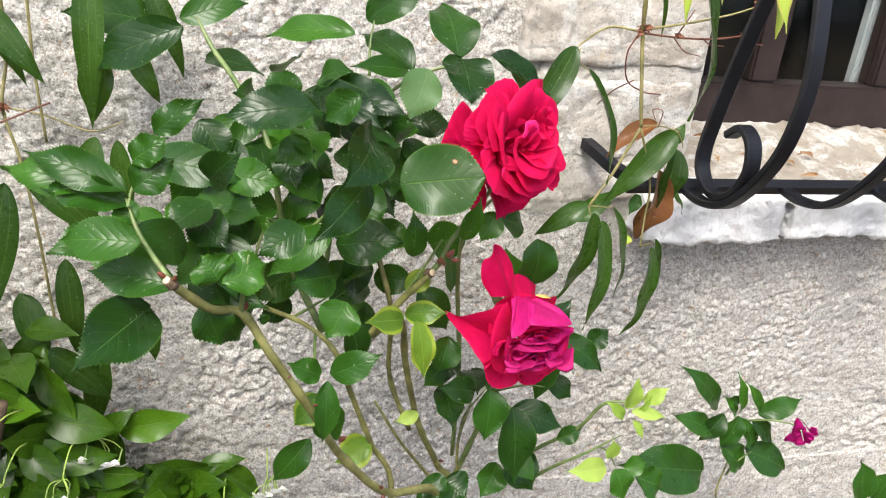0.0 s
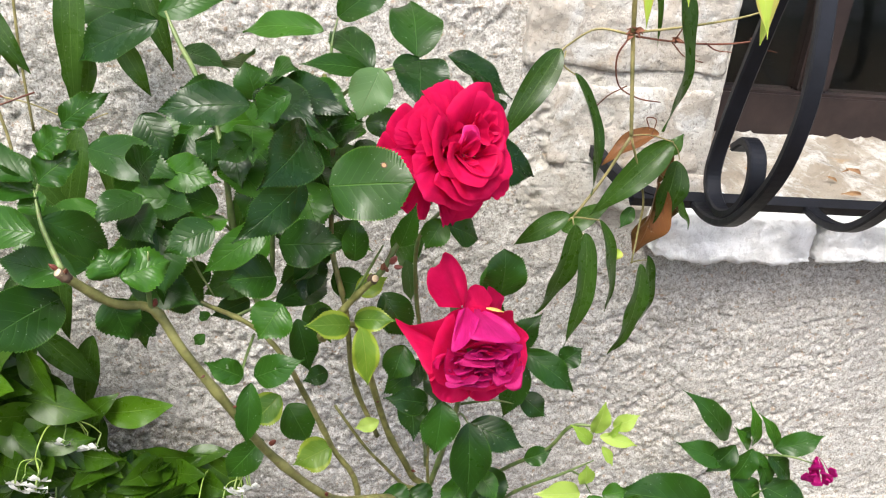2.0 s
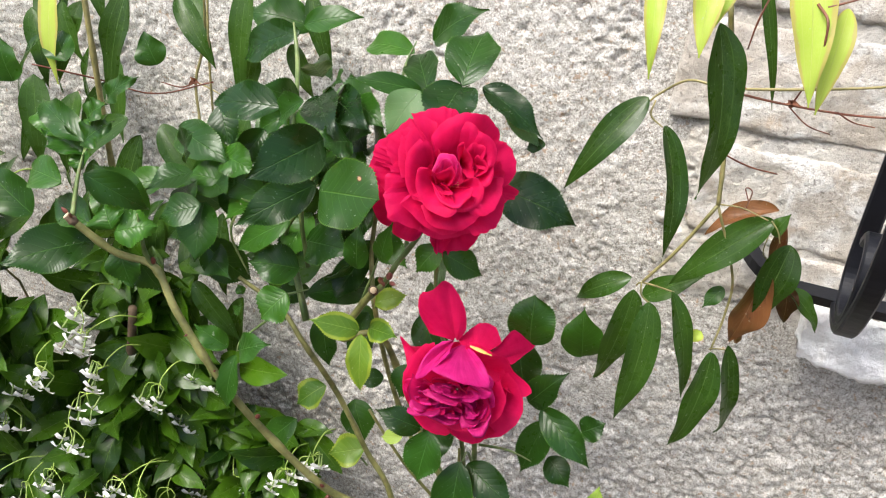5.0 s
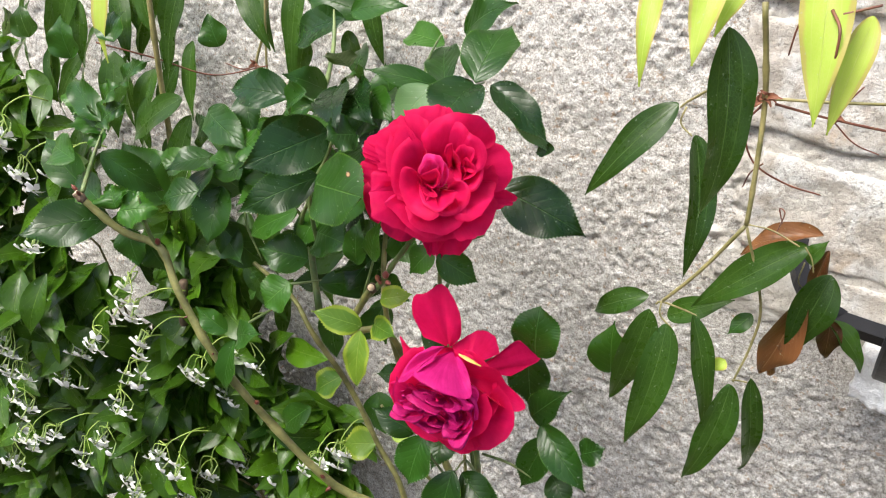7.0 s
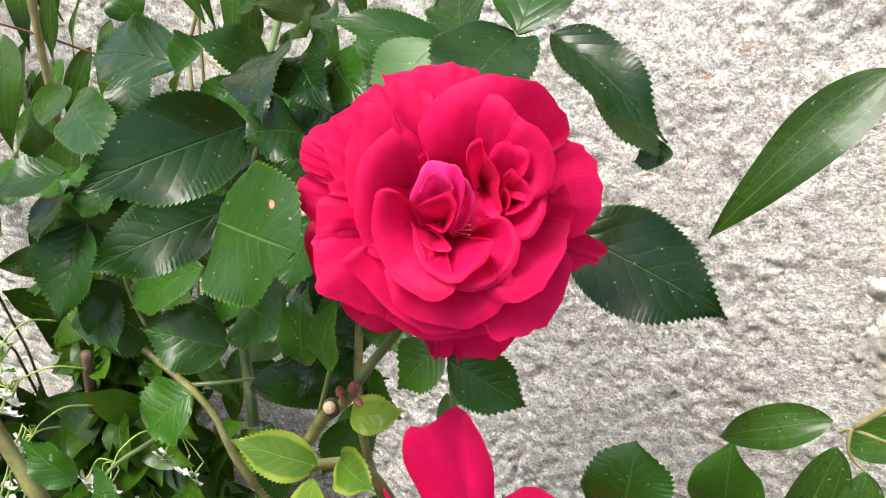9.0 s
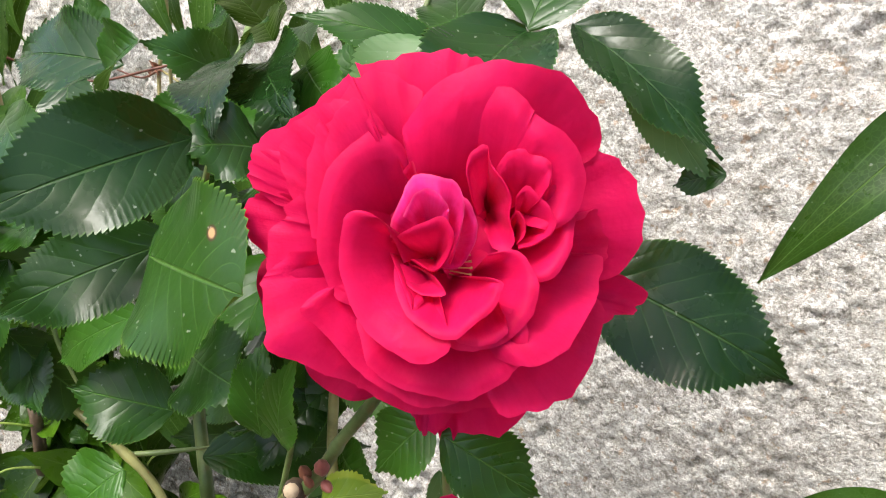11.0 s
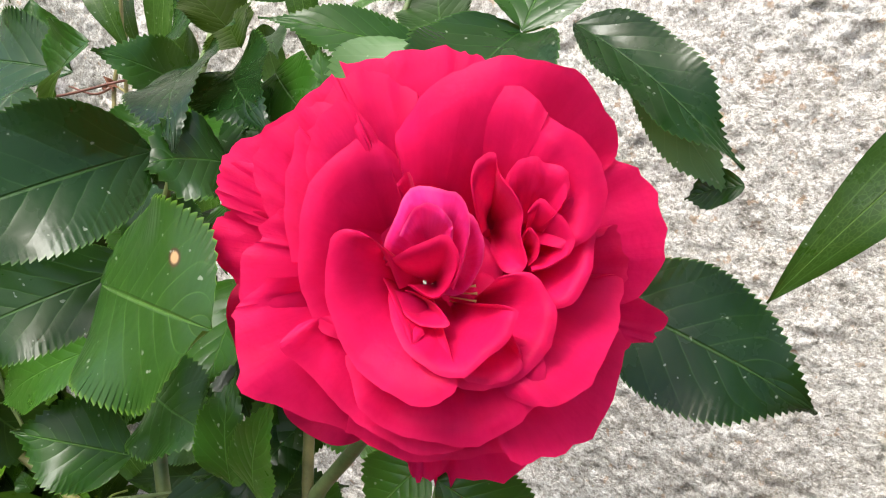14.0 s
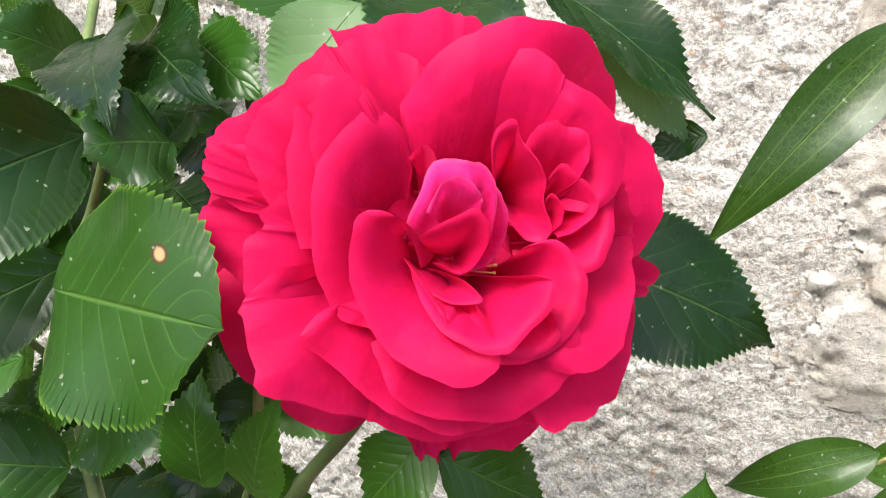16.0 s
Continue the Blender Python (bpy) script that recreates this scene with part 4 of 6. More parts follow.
leaf(rose_bush, ROSE_LEAF, (0.070, -0.400, 0.983), (0.067, -0.410, 0.932), 0.021)
leaf(rose_bush, ROSE_LEAF_YELLOW, (0.082, -0.267, 0.878), (0.055, -0.278, 0.851), 0.032, label="yellowing leaf with browned edge")
leaf(rose_bush, ROSE_LEAF_MID, (0.085, -0.208, 0.825), (0.109, -0.220, 0.785), 0.039)
leaf(rose_bush, ROSE_LEAF, (0.126, -0.222, 0.877), (0.102, -0.235, 0.873), 0.021)
leaf(rose_bush, ROSE_LEAF_YELLOW, (0.145, -0.322, 0.991), (0.107, -0.345, 1.002), 0.025, label="yellowing leaf with browned edge")
leaf(rose_bush, ROSE_LEAF_YELLOW, (0.149, -0.309, 0.989), (0.184, -0.325, 0.998), 0.023, label="yellowing leaf with browned edge")
leaf(rose_bush, ROSE_LEAF_YELLOW, (0.154, -0.335, 0.997), (0.162, -0.345, 0.945), 0.024, label="yellowing leaf with browned edge")
leaf(rose_bush, ROSE_LEAF, (0.217, -0.330, 0.917), (0.176, -0.342, 0.930), 0.025)
leaf(rose_bush, ROSE_LEAF_DEEP, (0.063, -0.324, 1.180), (-0.008, -0.324, 1.170), 0.036)
leaf(rose_bush, ROSE_LEAF, (0.094, -0.341, 1.195), (0.068, -0.336, 1.173), 0.028, fold=.5)
leaf(rose_bush, ROSE_LEAF_SPOT, (0.124, -0.363, 1.133), (0.186, -0.381, 1.146), 0.054, fold=.1, arch=.03, shape=width_broad, tilt=8, label="leaf with a round brown spot")
leaf(rose_bush, ROSE_LEAF, (0.099, -0.308, 0.987), (0.111, -0.312, 0.936), 0.026)
leaf(rose_bush, ROSE_LEAF_YELLOW, (0.149, -0.302, 1.011), (0.176, -0.292, 1.023), 0.021, label="yellowing leaf with browned edge")
leaf(rose_bush, ROSE_LEAF, (0.310, -0.279, 0.943), (0.363, -0.290, 0.904), 0.030, curl=.1)
leaf(rose_bush, ROSE_LEAF, (0.314, -0.269, 0.924), (0.300, -0.280, 0.866), 0.030)
leaf(rose_bush, ROSE_LEAF, (0.320, -0.260, 0.878), (0.346, -0.270, 0.860), 0.026)
leaf(rose_bush, ROSE_LEAF, (0.286, -0.260, 0.991), (0.284, -0.261, 1.041), 0.042, fold=.1, shape=width_broad)
leaf(rose_bush, ROSE_LEAF, (0.229, -0.337, 0.924), (0.225, -0.350, 0.875), 0.036)
leaf(rose_bush, ROSE_LEAF, (0.260, -0.319, 0.887), (0.311, -0.330, 0.868), 0.032)
leaf(rose_bush, ROSE_LEAF_PALE, (0.161, -0.267, 1.201), (0.143, -0.287, 1.161), 0.036, fold=.1, label="pale leaf underside")
leaf(rose_bush, ROSE_LEAF_DEEP, (0.193, -0.254, 1.208), (0.191, -0.303, 1.180), 0.048)
leaf(rose_bush, ROSE_LEAF_DEEP, (0.215, -0.264, 1.214), (0.272, -0.269, 1.182), 0.028, tilt=-20, fold=.35)
leaf(rose_bush, ROSE_LEAF_PALE, (0.235, -0.264, 1.204), (0.267, -0.254, 1.170), 0.019, fold=.1, label="pale leaf underside")
leaf(rose_bush, ROSE_LEAF_DEEP, (0.271, -0.255, 1.175), (0.254, -0.252, 1.166), 0.013, fold=.2)
leaf(rose_bush, ROSE_LEAF_DEEP, (0.234, -0.266, 1.134), (0.306, -0.245, 1.107), 0.046, fold=.12)
leaf(rose_bush, ROSE_LEAF_MID, (0.216, -0.329, 1.096), (0.202, -0.337, 1.072), 0.024)
leaf(rose_bush, ROSE_LEAF_MID, (0.220, -0.329, 1.091), (0.249, -0.311, 1.071), 0.026)
leaf(rose_bush, ROSE_LEAF_MID, (0.180, -0.359, 1.084), (0.190, -0.364, 1.123), 0.017, fold=.1)
leaf(rose_bush, ROSE_LEAF_PALE, (-0.010, -0.310, 1.069), (-0.044, -0.329, 1.096), 0.040, label="pale leaf underside")
leaf(rose_bush, ROSE_LEAF_MID, (0.077, -0.332, 1.084), (0.026, -0.338, 1.044), 0.028)
leaf(rose_bush, ROSE_LEAF_MID, (-0.005, -0.330, 1.074), (-0.044, -0.346, 1.040), 0.036)
leaf(rose_bush, ROSE_LEAF, (-0.035, -0.316, 1.029), (0.027, -0.348, 1.020), 0.036)
leaf(rose_bush, ROSE_LEAF_MID, (0.035, -0.309, 1.090), (-0.011, -0.323, 1.108), 0.030)
leaf(rose_bush, ROSE_LEAF, (0.084, -0.313, 1.060), (0.140, -0.331, 1.070), 0.040)
leaf(rose_bush, ROSE_LEAF_DEEP, (0.064, -0.267, 1.178), (0.116, -0.329, 1.164), 0.036)
leaf(rose_bush, ROSE_LEAF_DEEP, (0.075, -0.262, 1.178), (0.138, -0.310, 1.172), 0.036)
leaf(rose_bush, ROSE_LEAF, (0.120, -0.308, 1.158), (0.105, -0.336, 1.158), 0.034)
leaf(rose_bush, ROSE_LEAF, (-0.055, -0.422, 1.064), (-0.096, -0.484, 1.055), 0.044)
leaf(rose_bush, ROSE_LEAF_MID, (-0.056, -0.448, 1.124), (-0.106, -0.430, 1.118), 0.030)
leaf(rose_bush, ROSE_LEAF_MID, (-0.062, -0.417, 1.147), (-0.036, -0.411, 1.168), 0.026, wave=.14)
leaf(rose_bush, ROSE_LEAF_MID, (-0.049, -0.401, 1.181), (-0.017, -0.401, 1.205), 0.020, wave=.14)
leaf(rose_bush, ROSE_LEAF_MID, (-0.009, -0.447, 1.096), (-0.021, -0.441, 1.112), 0.030, wave=.12)
leaf(rose_bush, ROSE_LEAF_MID, (-0.007, -0.447, 1.094), (0.023, -0.431, 1.101), 0.030, wave=.14)
leaf(rose_bush, ROSE_LEAF, (-0.036, -0.441, 1.090), (-0.093, -0.422, 1.093), 0.028)
leaf(rose_bush, ROSE_LEAF, (-0.067, -0.411, 1.144), (-0.130, -0.392, 1.165), 0.026, wave=.16)
leaf(rose_bush, ROSE_LEAF, (-0.063, -0.411, 1.134), (-0.121, -0.402, 1.143), 0.026, wave=.16, fold=.5)
leaf(rose_bush, ROSE_LEAF_MID, (-0.087, -0.402, 1.143), (-0.147, -0.383, 1.150), 0.026, wave=.18)
leaf(rose_bush, ROSE_LEAF_MID, (-0.062, -0.411, 1.165), (-0.039, -0.411, 1.181), 0.022, wave=.12)
leaf(rose_bush, ROSE_LEAF_MID, (0.061, -0.300, 1.145), (0.033, -0.310, 1.130), 0.026)
leaf(rose_bush, ROSE_LEAF_YELLOW, (0.133, -0.270, 0.820), (0.096, -0.280, 0.805), 0.035, label="yellowing leaf with browned edge")
leaf(rose_bush, ROSE_LEAF_LIME, (0.178, -0.280, 0.859), (0.155, -0.280, 0.850), 0.015, label="young lime-green leaf")
leaf(rose_bush, ROSE_LEAF, (0.195, -0.300, 0.959), (0.184, -0.310, 0.926), 0.031)
leaf(rose_bush, ROSE_LEAF, (0.257, -0.330, 0.896), (0.260, -0.350, 0.821), 0.040)
leaf(rose_bush, ROSE_LEAF_PALE, (0.192, -0.280, 1.035), (0.201, -0.270, 0.987), 0.016, label="pale leaf underside")
leaf(rose_bush, ROSE_LEAF_MID, (-0.062, -0.420, 1.125), (-0.074, -0.410, 1.137), 0.019)
leaf(rose_bush, ROSE_LEAF, (-0.062, -0.420, 1.121), (-0.033, -0.380, 1.083), 0.030)
leaf(rose_bush, ROSE_LEAF, (-0.020, -0.430, 1.070), (-0.009, -0.430, 1.037), 0.030)
leaf(rose_bush, ROSE_LEAF, (-0.012, -0.420, 1.059), (0.004, -0.410, 1.029), 0.027)
leaf(rose_bush, ROSE_LEAF_MID, (0.024, -0.330, 0.983), (0.016, -0.330, 0.972), 0.010)
leaf(rose_bush, ROSE_LEAF_MID, (0.027, -0.330, 0.997), (0.021, -0.330, 1.005), 0.010)
leaf(rose_bush, ROSE_LEAF, (0.213, -0.280, 0.772), (0.233, -0.300, 0.762), 0.040)
leaf(rose_bush, ROSE_LEAF, (0.187, -0.280, 0.769), (0.213, -0.300, 0.760), 0.040)
leaf(rose_bush, ROSE_LEAF_MID, (0.277, -0.300, 0.815), (0.296, -0.320, 0.795), 0.023)
leaf(rose_bush, ROSE_LEAF, (0.270, -0.240, 0.979), (0.286, -0.250, 0.930), 0.039)
leaf(rose_bush, ROSE_LEAF, (0.295, -0.270, 0.937), (0.327, -0.270, 0.980), 0.028)
leaf(rose_bush, ROSE_LEAF, (0.349, -0.280, 0.931), (0.368, -0.280, 0.948), 0.024)
leaf(rose_bush, ROSE_LEAF, (-0.065, -0.300, 1.131), (0.011, -0.320, 1.115), 0.035)
leaf(rose_bush, ROSE_LEAF_MID, (0.068, -0.300, 0.852), (0.035, -0.300, 0.806), 0.030)
leaf(rose_bush, ROSE_LEAF_LIME, (0.377, -0.330, 0.887), (0.380, -0.335, 0.925), 0.019, fold=.3, label="young lime-green leaf")
leaf(rose_bush, ROSE_LEAF_LIME, (0.394, -0.330, 0.894), (0.415, -0.335, 0.911), 0.017, fold=.3, label="young lime-green leaf")
leaf(rose_bush, ROSE_LEAF_LIME, (0.383, -0.330, 0.883), (0.419, -0.335, 0.876), 0.013, fold=.3, label="young lime-green leaf")
leaf(rose_bush, ROSE_LEAF_LIME, (0.376, -0.330, 0.875), (0.351, -0.335, 0.899), 0.013, fold=.3, label="young lime-green leaf")
leaf(rose_bush, ROSE_LEAF_LIME, (0.387, -0.330, 0.871), (0.399, -0.335, 0.852), 0.010, fold=.3, label="young lime-green leaf")
leaf(rose_bush, ROSE_LEAF_LIME, (0.391, -0.330, 0.881), (0.399, -0.335, 0.903), 0.007, fold=.3, label="young lime-green leaf")
leaf(rose_bush, ROSE_LEAF_LIME, (0.389, -0.300, 0.800), (0.387, -0.300, 0.825), 0.019, label="young lime-green leaf")
leaf(rose_bush, ROSE_LEAF_LIME, (0.386, -0.300, 0.788), (0.336, -0.310, 0.795), 0.026, label="young lime-green leaf")
leaf(rose_bush, ROSE_LEAF_MID, (0.398, -0.300, 0.785), (0.408, -0.310, 0.751), 0.032)
leaf(rose_bush, ROSE_LEAF_MID, (0.437, -0.280, 0.753), (0.474, -0.280, 0.736), 0.038)
leaf(rose_bush, ROSE_LEAF_MID, (0.414, -0.290, 0.777), (0.440, -0.290, 0.782), 0.023)
leaf(rose_bush, ROSE_LEAF_MID, (0.323, -0.300, 0.830), (0.349, -0.300, 0.843), 0.020)
leaf(rose_bush, ROSE_LEAF, (0.280, -0.280, 0.802), (0.307, -0.300, 0.764), 0.043)
leaf(rose_bush, ROSE_LEAF_MID, (0.269, -0.280, 0.789), (0.248, -0.300, 0.762), 0.034)
leaf(rose_bush, ROSE_LEAF_MID, (0.146, -0.334, 1.058), (0.144, -0.330, 1.098), 0.022)
# the dense inner foliage of the bush
fill = random.Random(23)
for c, r, n in (((0.07, -0.255, 1.13), (0.12, 0.05, 0.085), 50), ((0.10, -0.24, 1.02), (0.11, 0.05, 0.07), 18), ((0.24, -0.25, 0.90), (0.08, 0.03, 0.06), 5), ((-0.03, -0.33, 1.08), (0.06, 0.05, 0.06), 10)):
    for k in range(n):
        d = Vector((fill.gauss(0, 1), fill.gauss(0, 0.8), fill.gauss(0, 1))).normalized() * fill.uniform(0.2, 1.0)
        b = Vector([c[i] + d[i] * r[i] for i in range(3)])
        way = (Vector((d.x, -0.35 + fill.uniform(-0.4, 0.2), d.z * 0.5 - 0.25)) + Vector((fill.uniform(-0.6, 0.6), 0, fill.uniform(-0.5, 0.5)))).normalized()
        size = fill.uniform(0.036, 0.056)
        leaf(rose_bush, (ROSE_LEAF, ROSE_LEAF_MID)[k % 2], b, b + way * size, size * fill.uniform(0.58, 0.72), tilt=fill.uniform(-25, 25), fold=fill.uniform(0.1, 0.4), arch=fill.uniform(0.0, 0.12))


def axes(o, x, z, r):
    """A bloom's frame: origin, rough right-hand way, axis, radius."""
    z = Vector(z).normalized()
    x = Vector(x)
    x = (x - z * x.dot(z)).normalized()
    y = z.cross(x)
    m = Matrix((x, y, z)).transposed().to_4x4()
    return Matrix.Translation(o) @ m @ Matrix.Scale(r, 4)


BLOOM = axes((0.220, -0.345, 1.154), (0.854, 0.519, 0.022), (0.47, -0.79, 0.39), 0.058)
bloom = new("bloom")
bloom.parent = rose_bush
tagged(bloom, "fully open crimson rose bloom")
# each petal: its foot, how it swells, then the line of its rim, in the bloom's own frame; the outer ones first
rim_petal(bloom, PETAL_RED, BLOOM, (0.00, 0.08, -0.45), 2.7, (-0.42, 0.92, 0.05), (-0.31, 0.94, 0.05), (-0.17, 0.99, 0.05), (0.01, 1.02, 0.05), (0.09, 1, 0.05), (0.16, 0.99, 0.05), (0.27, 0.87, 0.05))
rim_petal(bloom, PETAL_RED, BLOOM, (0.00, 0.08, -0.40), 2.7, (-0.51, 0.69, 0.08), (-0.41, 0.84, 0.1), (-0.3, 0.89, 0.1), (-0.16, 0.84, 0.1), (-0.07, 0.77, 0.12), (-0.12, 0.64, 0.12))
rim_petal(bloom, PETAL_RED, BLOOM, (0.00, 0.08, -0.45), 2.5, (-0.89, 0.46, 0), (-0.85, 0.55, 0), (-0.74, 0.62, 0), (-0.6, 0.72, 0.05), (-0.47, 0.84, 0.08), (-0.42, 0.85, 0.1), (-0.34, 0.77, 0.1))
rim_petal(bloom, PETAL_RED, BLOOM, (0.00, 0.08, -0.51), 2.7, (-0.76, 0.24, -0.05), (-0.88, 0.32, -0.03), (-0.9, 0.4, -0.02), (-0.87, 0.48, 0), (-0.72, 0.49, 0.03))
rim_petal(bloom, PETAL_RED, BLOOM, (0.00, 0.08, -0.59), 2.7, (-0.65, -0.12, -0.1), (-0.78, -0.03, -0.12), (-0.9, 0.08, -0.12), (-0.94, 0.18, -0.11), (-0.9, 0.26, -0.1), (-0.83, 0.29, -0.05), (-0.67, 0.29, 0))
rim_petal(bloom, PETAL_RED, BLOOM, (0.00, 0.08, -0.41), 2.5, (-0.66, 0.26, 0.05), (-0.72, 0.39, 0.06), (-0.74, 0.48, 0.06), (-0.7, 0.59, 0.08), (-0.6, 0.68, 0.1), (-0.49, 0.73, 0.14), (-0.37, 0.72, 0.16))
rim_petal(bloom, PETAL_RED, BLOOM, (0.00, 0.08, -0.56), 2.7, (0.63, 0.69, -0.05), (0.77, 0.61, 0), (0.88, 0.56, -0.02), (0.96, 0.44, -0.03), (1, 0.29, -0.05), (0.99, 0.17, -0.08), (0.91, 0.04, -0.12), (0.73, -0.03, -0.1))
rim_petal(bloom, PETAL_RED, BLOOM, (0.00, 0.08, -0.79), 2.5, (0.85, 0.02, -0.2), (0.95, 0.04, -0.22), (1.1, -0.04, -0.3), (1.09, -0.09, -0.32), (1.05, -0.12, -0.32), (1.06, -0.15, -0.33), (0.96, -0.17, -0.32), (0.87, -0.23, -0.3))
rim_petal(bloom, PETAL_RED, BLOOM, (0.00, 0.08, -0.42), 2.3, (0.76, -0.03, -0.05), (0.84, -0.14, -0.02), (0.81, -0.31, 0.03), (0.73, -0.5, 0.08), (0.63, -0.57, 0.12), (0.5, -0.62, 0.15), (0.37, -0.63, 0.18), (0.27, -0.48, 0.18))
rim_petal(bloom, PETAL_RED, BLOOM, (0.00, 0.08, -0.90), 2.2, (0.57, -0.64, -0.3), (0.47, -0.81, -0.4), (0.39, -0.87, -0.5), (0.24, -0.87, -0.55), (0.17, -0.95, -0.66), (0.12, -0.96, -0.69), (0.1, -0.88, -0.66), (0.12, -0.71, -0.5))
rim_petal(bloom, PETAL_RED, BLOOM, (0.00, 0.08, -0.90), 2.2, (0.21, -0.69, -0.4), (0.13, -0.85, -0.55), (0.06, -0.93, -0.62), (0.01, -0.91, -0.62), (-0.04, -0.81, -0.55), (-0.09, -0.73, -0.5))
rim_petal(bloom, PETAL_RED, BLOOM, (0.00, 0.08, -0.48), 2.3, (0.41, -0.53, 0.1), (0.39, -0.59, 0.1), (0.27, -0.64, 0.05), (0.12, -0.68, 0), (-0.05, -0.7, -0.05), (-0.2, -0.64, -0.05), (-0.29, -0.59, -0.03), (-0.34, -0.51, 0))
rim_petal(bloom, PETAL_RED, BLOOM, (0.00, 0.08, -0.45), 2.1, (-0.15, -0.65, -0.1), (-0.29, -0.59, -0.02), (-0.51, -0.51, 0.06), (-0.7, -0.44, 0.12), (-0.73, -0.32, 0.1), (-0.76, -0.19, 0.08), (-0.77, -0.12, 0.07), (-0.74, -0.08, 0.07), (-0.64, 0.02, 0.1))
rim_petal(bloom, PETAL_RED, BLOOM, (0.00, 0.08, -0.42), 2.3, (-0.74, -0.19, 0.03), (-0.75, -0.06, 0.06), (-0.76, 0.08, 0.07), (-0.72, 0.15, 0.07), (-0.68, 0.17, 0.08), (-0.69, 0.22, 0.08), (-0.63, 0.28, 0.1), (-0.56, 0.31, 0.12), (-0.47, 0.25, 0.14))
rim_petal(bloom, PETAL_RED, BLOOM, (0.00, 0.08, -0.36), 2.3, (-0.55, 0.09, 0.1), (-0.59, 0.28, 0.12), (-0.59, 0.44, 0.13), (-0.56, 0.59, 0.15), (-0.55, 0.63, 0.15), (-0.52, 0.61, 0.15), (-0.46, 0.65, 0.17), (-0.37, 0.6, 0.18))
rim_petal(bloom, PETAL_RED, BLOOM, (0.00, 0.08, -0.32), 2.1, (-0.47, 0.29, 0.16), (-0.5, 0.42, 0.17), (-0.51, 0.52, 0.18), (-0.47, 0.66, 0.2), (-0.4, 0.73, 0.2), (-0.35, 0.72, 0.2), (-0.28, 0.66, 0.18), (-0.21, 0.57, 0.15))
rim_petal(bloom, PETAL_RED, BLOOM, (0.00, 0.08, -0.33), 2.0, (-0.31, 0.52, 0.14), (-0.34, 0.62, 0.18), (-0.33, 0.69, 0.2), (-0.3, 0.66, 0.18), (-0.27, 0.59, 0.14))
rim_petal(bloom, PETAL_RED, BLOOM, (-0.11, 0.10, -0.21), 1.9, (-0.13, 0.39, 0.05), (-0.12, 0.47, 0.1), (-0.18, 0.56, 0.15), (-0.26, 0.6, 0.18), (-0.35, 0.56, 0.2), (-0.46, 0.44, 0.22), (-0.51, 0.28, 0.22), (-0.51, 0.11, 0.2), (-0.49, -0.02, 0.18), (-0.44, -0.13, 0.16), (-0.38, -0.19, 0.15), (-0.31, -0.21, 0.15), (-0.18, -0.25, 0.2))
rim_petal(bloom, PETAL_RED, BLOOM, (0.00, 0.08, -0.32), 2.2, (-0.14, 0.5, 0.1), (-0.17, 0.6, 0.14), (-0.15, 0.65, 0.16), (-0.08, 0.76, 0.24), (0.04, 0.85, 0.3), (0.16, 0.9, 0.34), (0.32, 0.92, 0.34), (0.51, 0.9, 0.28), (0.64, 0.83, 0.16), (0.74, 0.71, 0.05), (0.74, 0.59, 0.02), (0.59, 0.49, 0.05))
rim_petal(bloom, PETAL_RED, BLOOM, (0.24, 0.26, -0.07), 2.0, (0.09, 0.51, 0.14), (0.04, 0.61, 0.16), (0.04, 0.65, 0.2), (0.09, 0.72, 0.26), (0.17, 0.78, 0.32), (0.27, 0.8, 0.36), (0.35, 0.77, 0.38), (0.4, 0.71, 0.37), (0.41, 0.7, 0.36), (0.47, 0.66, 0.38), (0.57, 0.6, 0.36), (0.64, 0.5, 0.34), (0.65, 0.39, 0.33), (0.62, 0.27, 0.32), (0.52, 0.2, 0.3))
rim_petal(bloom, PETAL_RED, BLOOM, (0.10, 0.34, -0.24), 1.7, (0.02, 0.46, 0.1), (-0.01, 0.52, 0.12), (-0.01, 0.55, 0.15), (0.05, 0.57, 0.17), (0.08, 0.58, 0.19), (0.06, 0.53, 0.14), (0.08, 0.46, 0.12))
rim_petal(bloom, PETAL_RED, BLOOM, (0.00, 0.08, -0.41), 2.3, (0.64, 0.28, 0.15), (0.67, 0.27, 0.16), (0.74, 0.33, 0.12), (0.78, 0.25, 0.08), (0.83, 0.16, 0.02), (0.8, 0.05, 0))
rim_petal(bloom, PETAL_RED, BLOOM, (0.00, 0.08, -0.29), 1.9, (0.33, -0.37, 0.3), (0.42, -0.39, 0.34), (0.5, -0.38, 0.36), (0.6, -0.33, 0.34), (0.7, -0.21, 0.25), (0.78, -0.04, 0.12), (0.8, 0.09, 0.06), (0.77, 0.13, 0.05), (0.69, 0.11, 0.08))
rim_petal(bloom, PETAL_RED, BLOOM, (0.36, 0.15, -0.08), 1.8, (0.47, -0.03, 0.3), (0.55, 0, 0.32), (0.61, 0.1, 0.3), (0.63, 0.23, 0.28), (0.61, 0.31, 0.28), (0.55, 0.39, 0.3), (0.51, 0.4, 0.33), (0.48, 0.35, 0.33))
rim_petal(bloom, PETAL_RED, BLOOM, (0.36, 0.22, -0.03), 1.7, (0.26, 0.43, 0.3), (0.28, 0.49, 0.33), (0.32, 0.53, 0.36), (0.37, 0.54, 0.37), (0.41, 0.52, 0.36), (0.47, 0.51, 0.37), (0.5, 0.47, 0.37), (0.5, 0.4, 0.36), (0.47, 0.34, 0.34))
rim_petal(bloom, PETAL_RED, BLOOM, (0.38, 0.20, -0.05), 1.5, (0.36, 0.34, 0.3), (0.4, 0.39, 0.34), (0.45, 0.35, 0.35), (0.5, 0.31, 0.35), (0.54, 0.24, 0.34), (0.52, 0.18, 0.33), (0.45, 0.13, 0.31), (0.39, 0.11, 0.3))
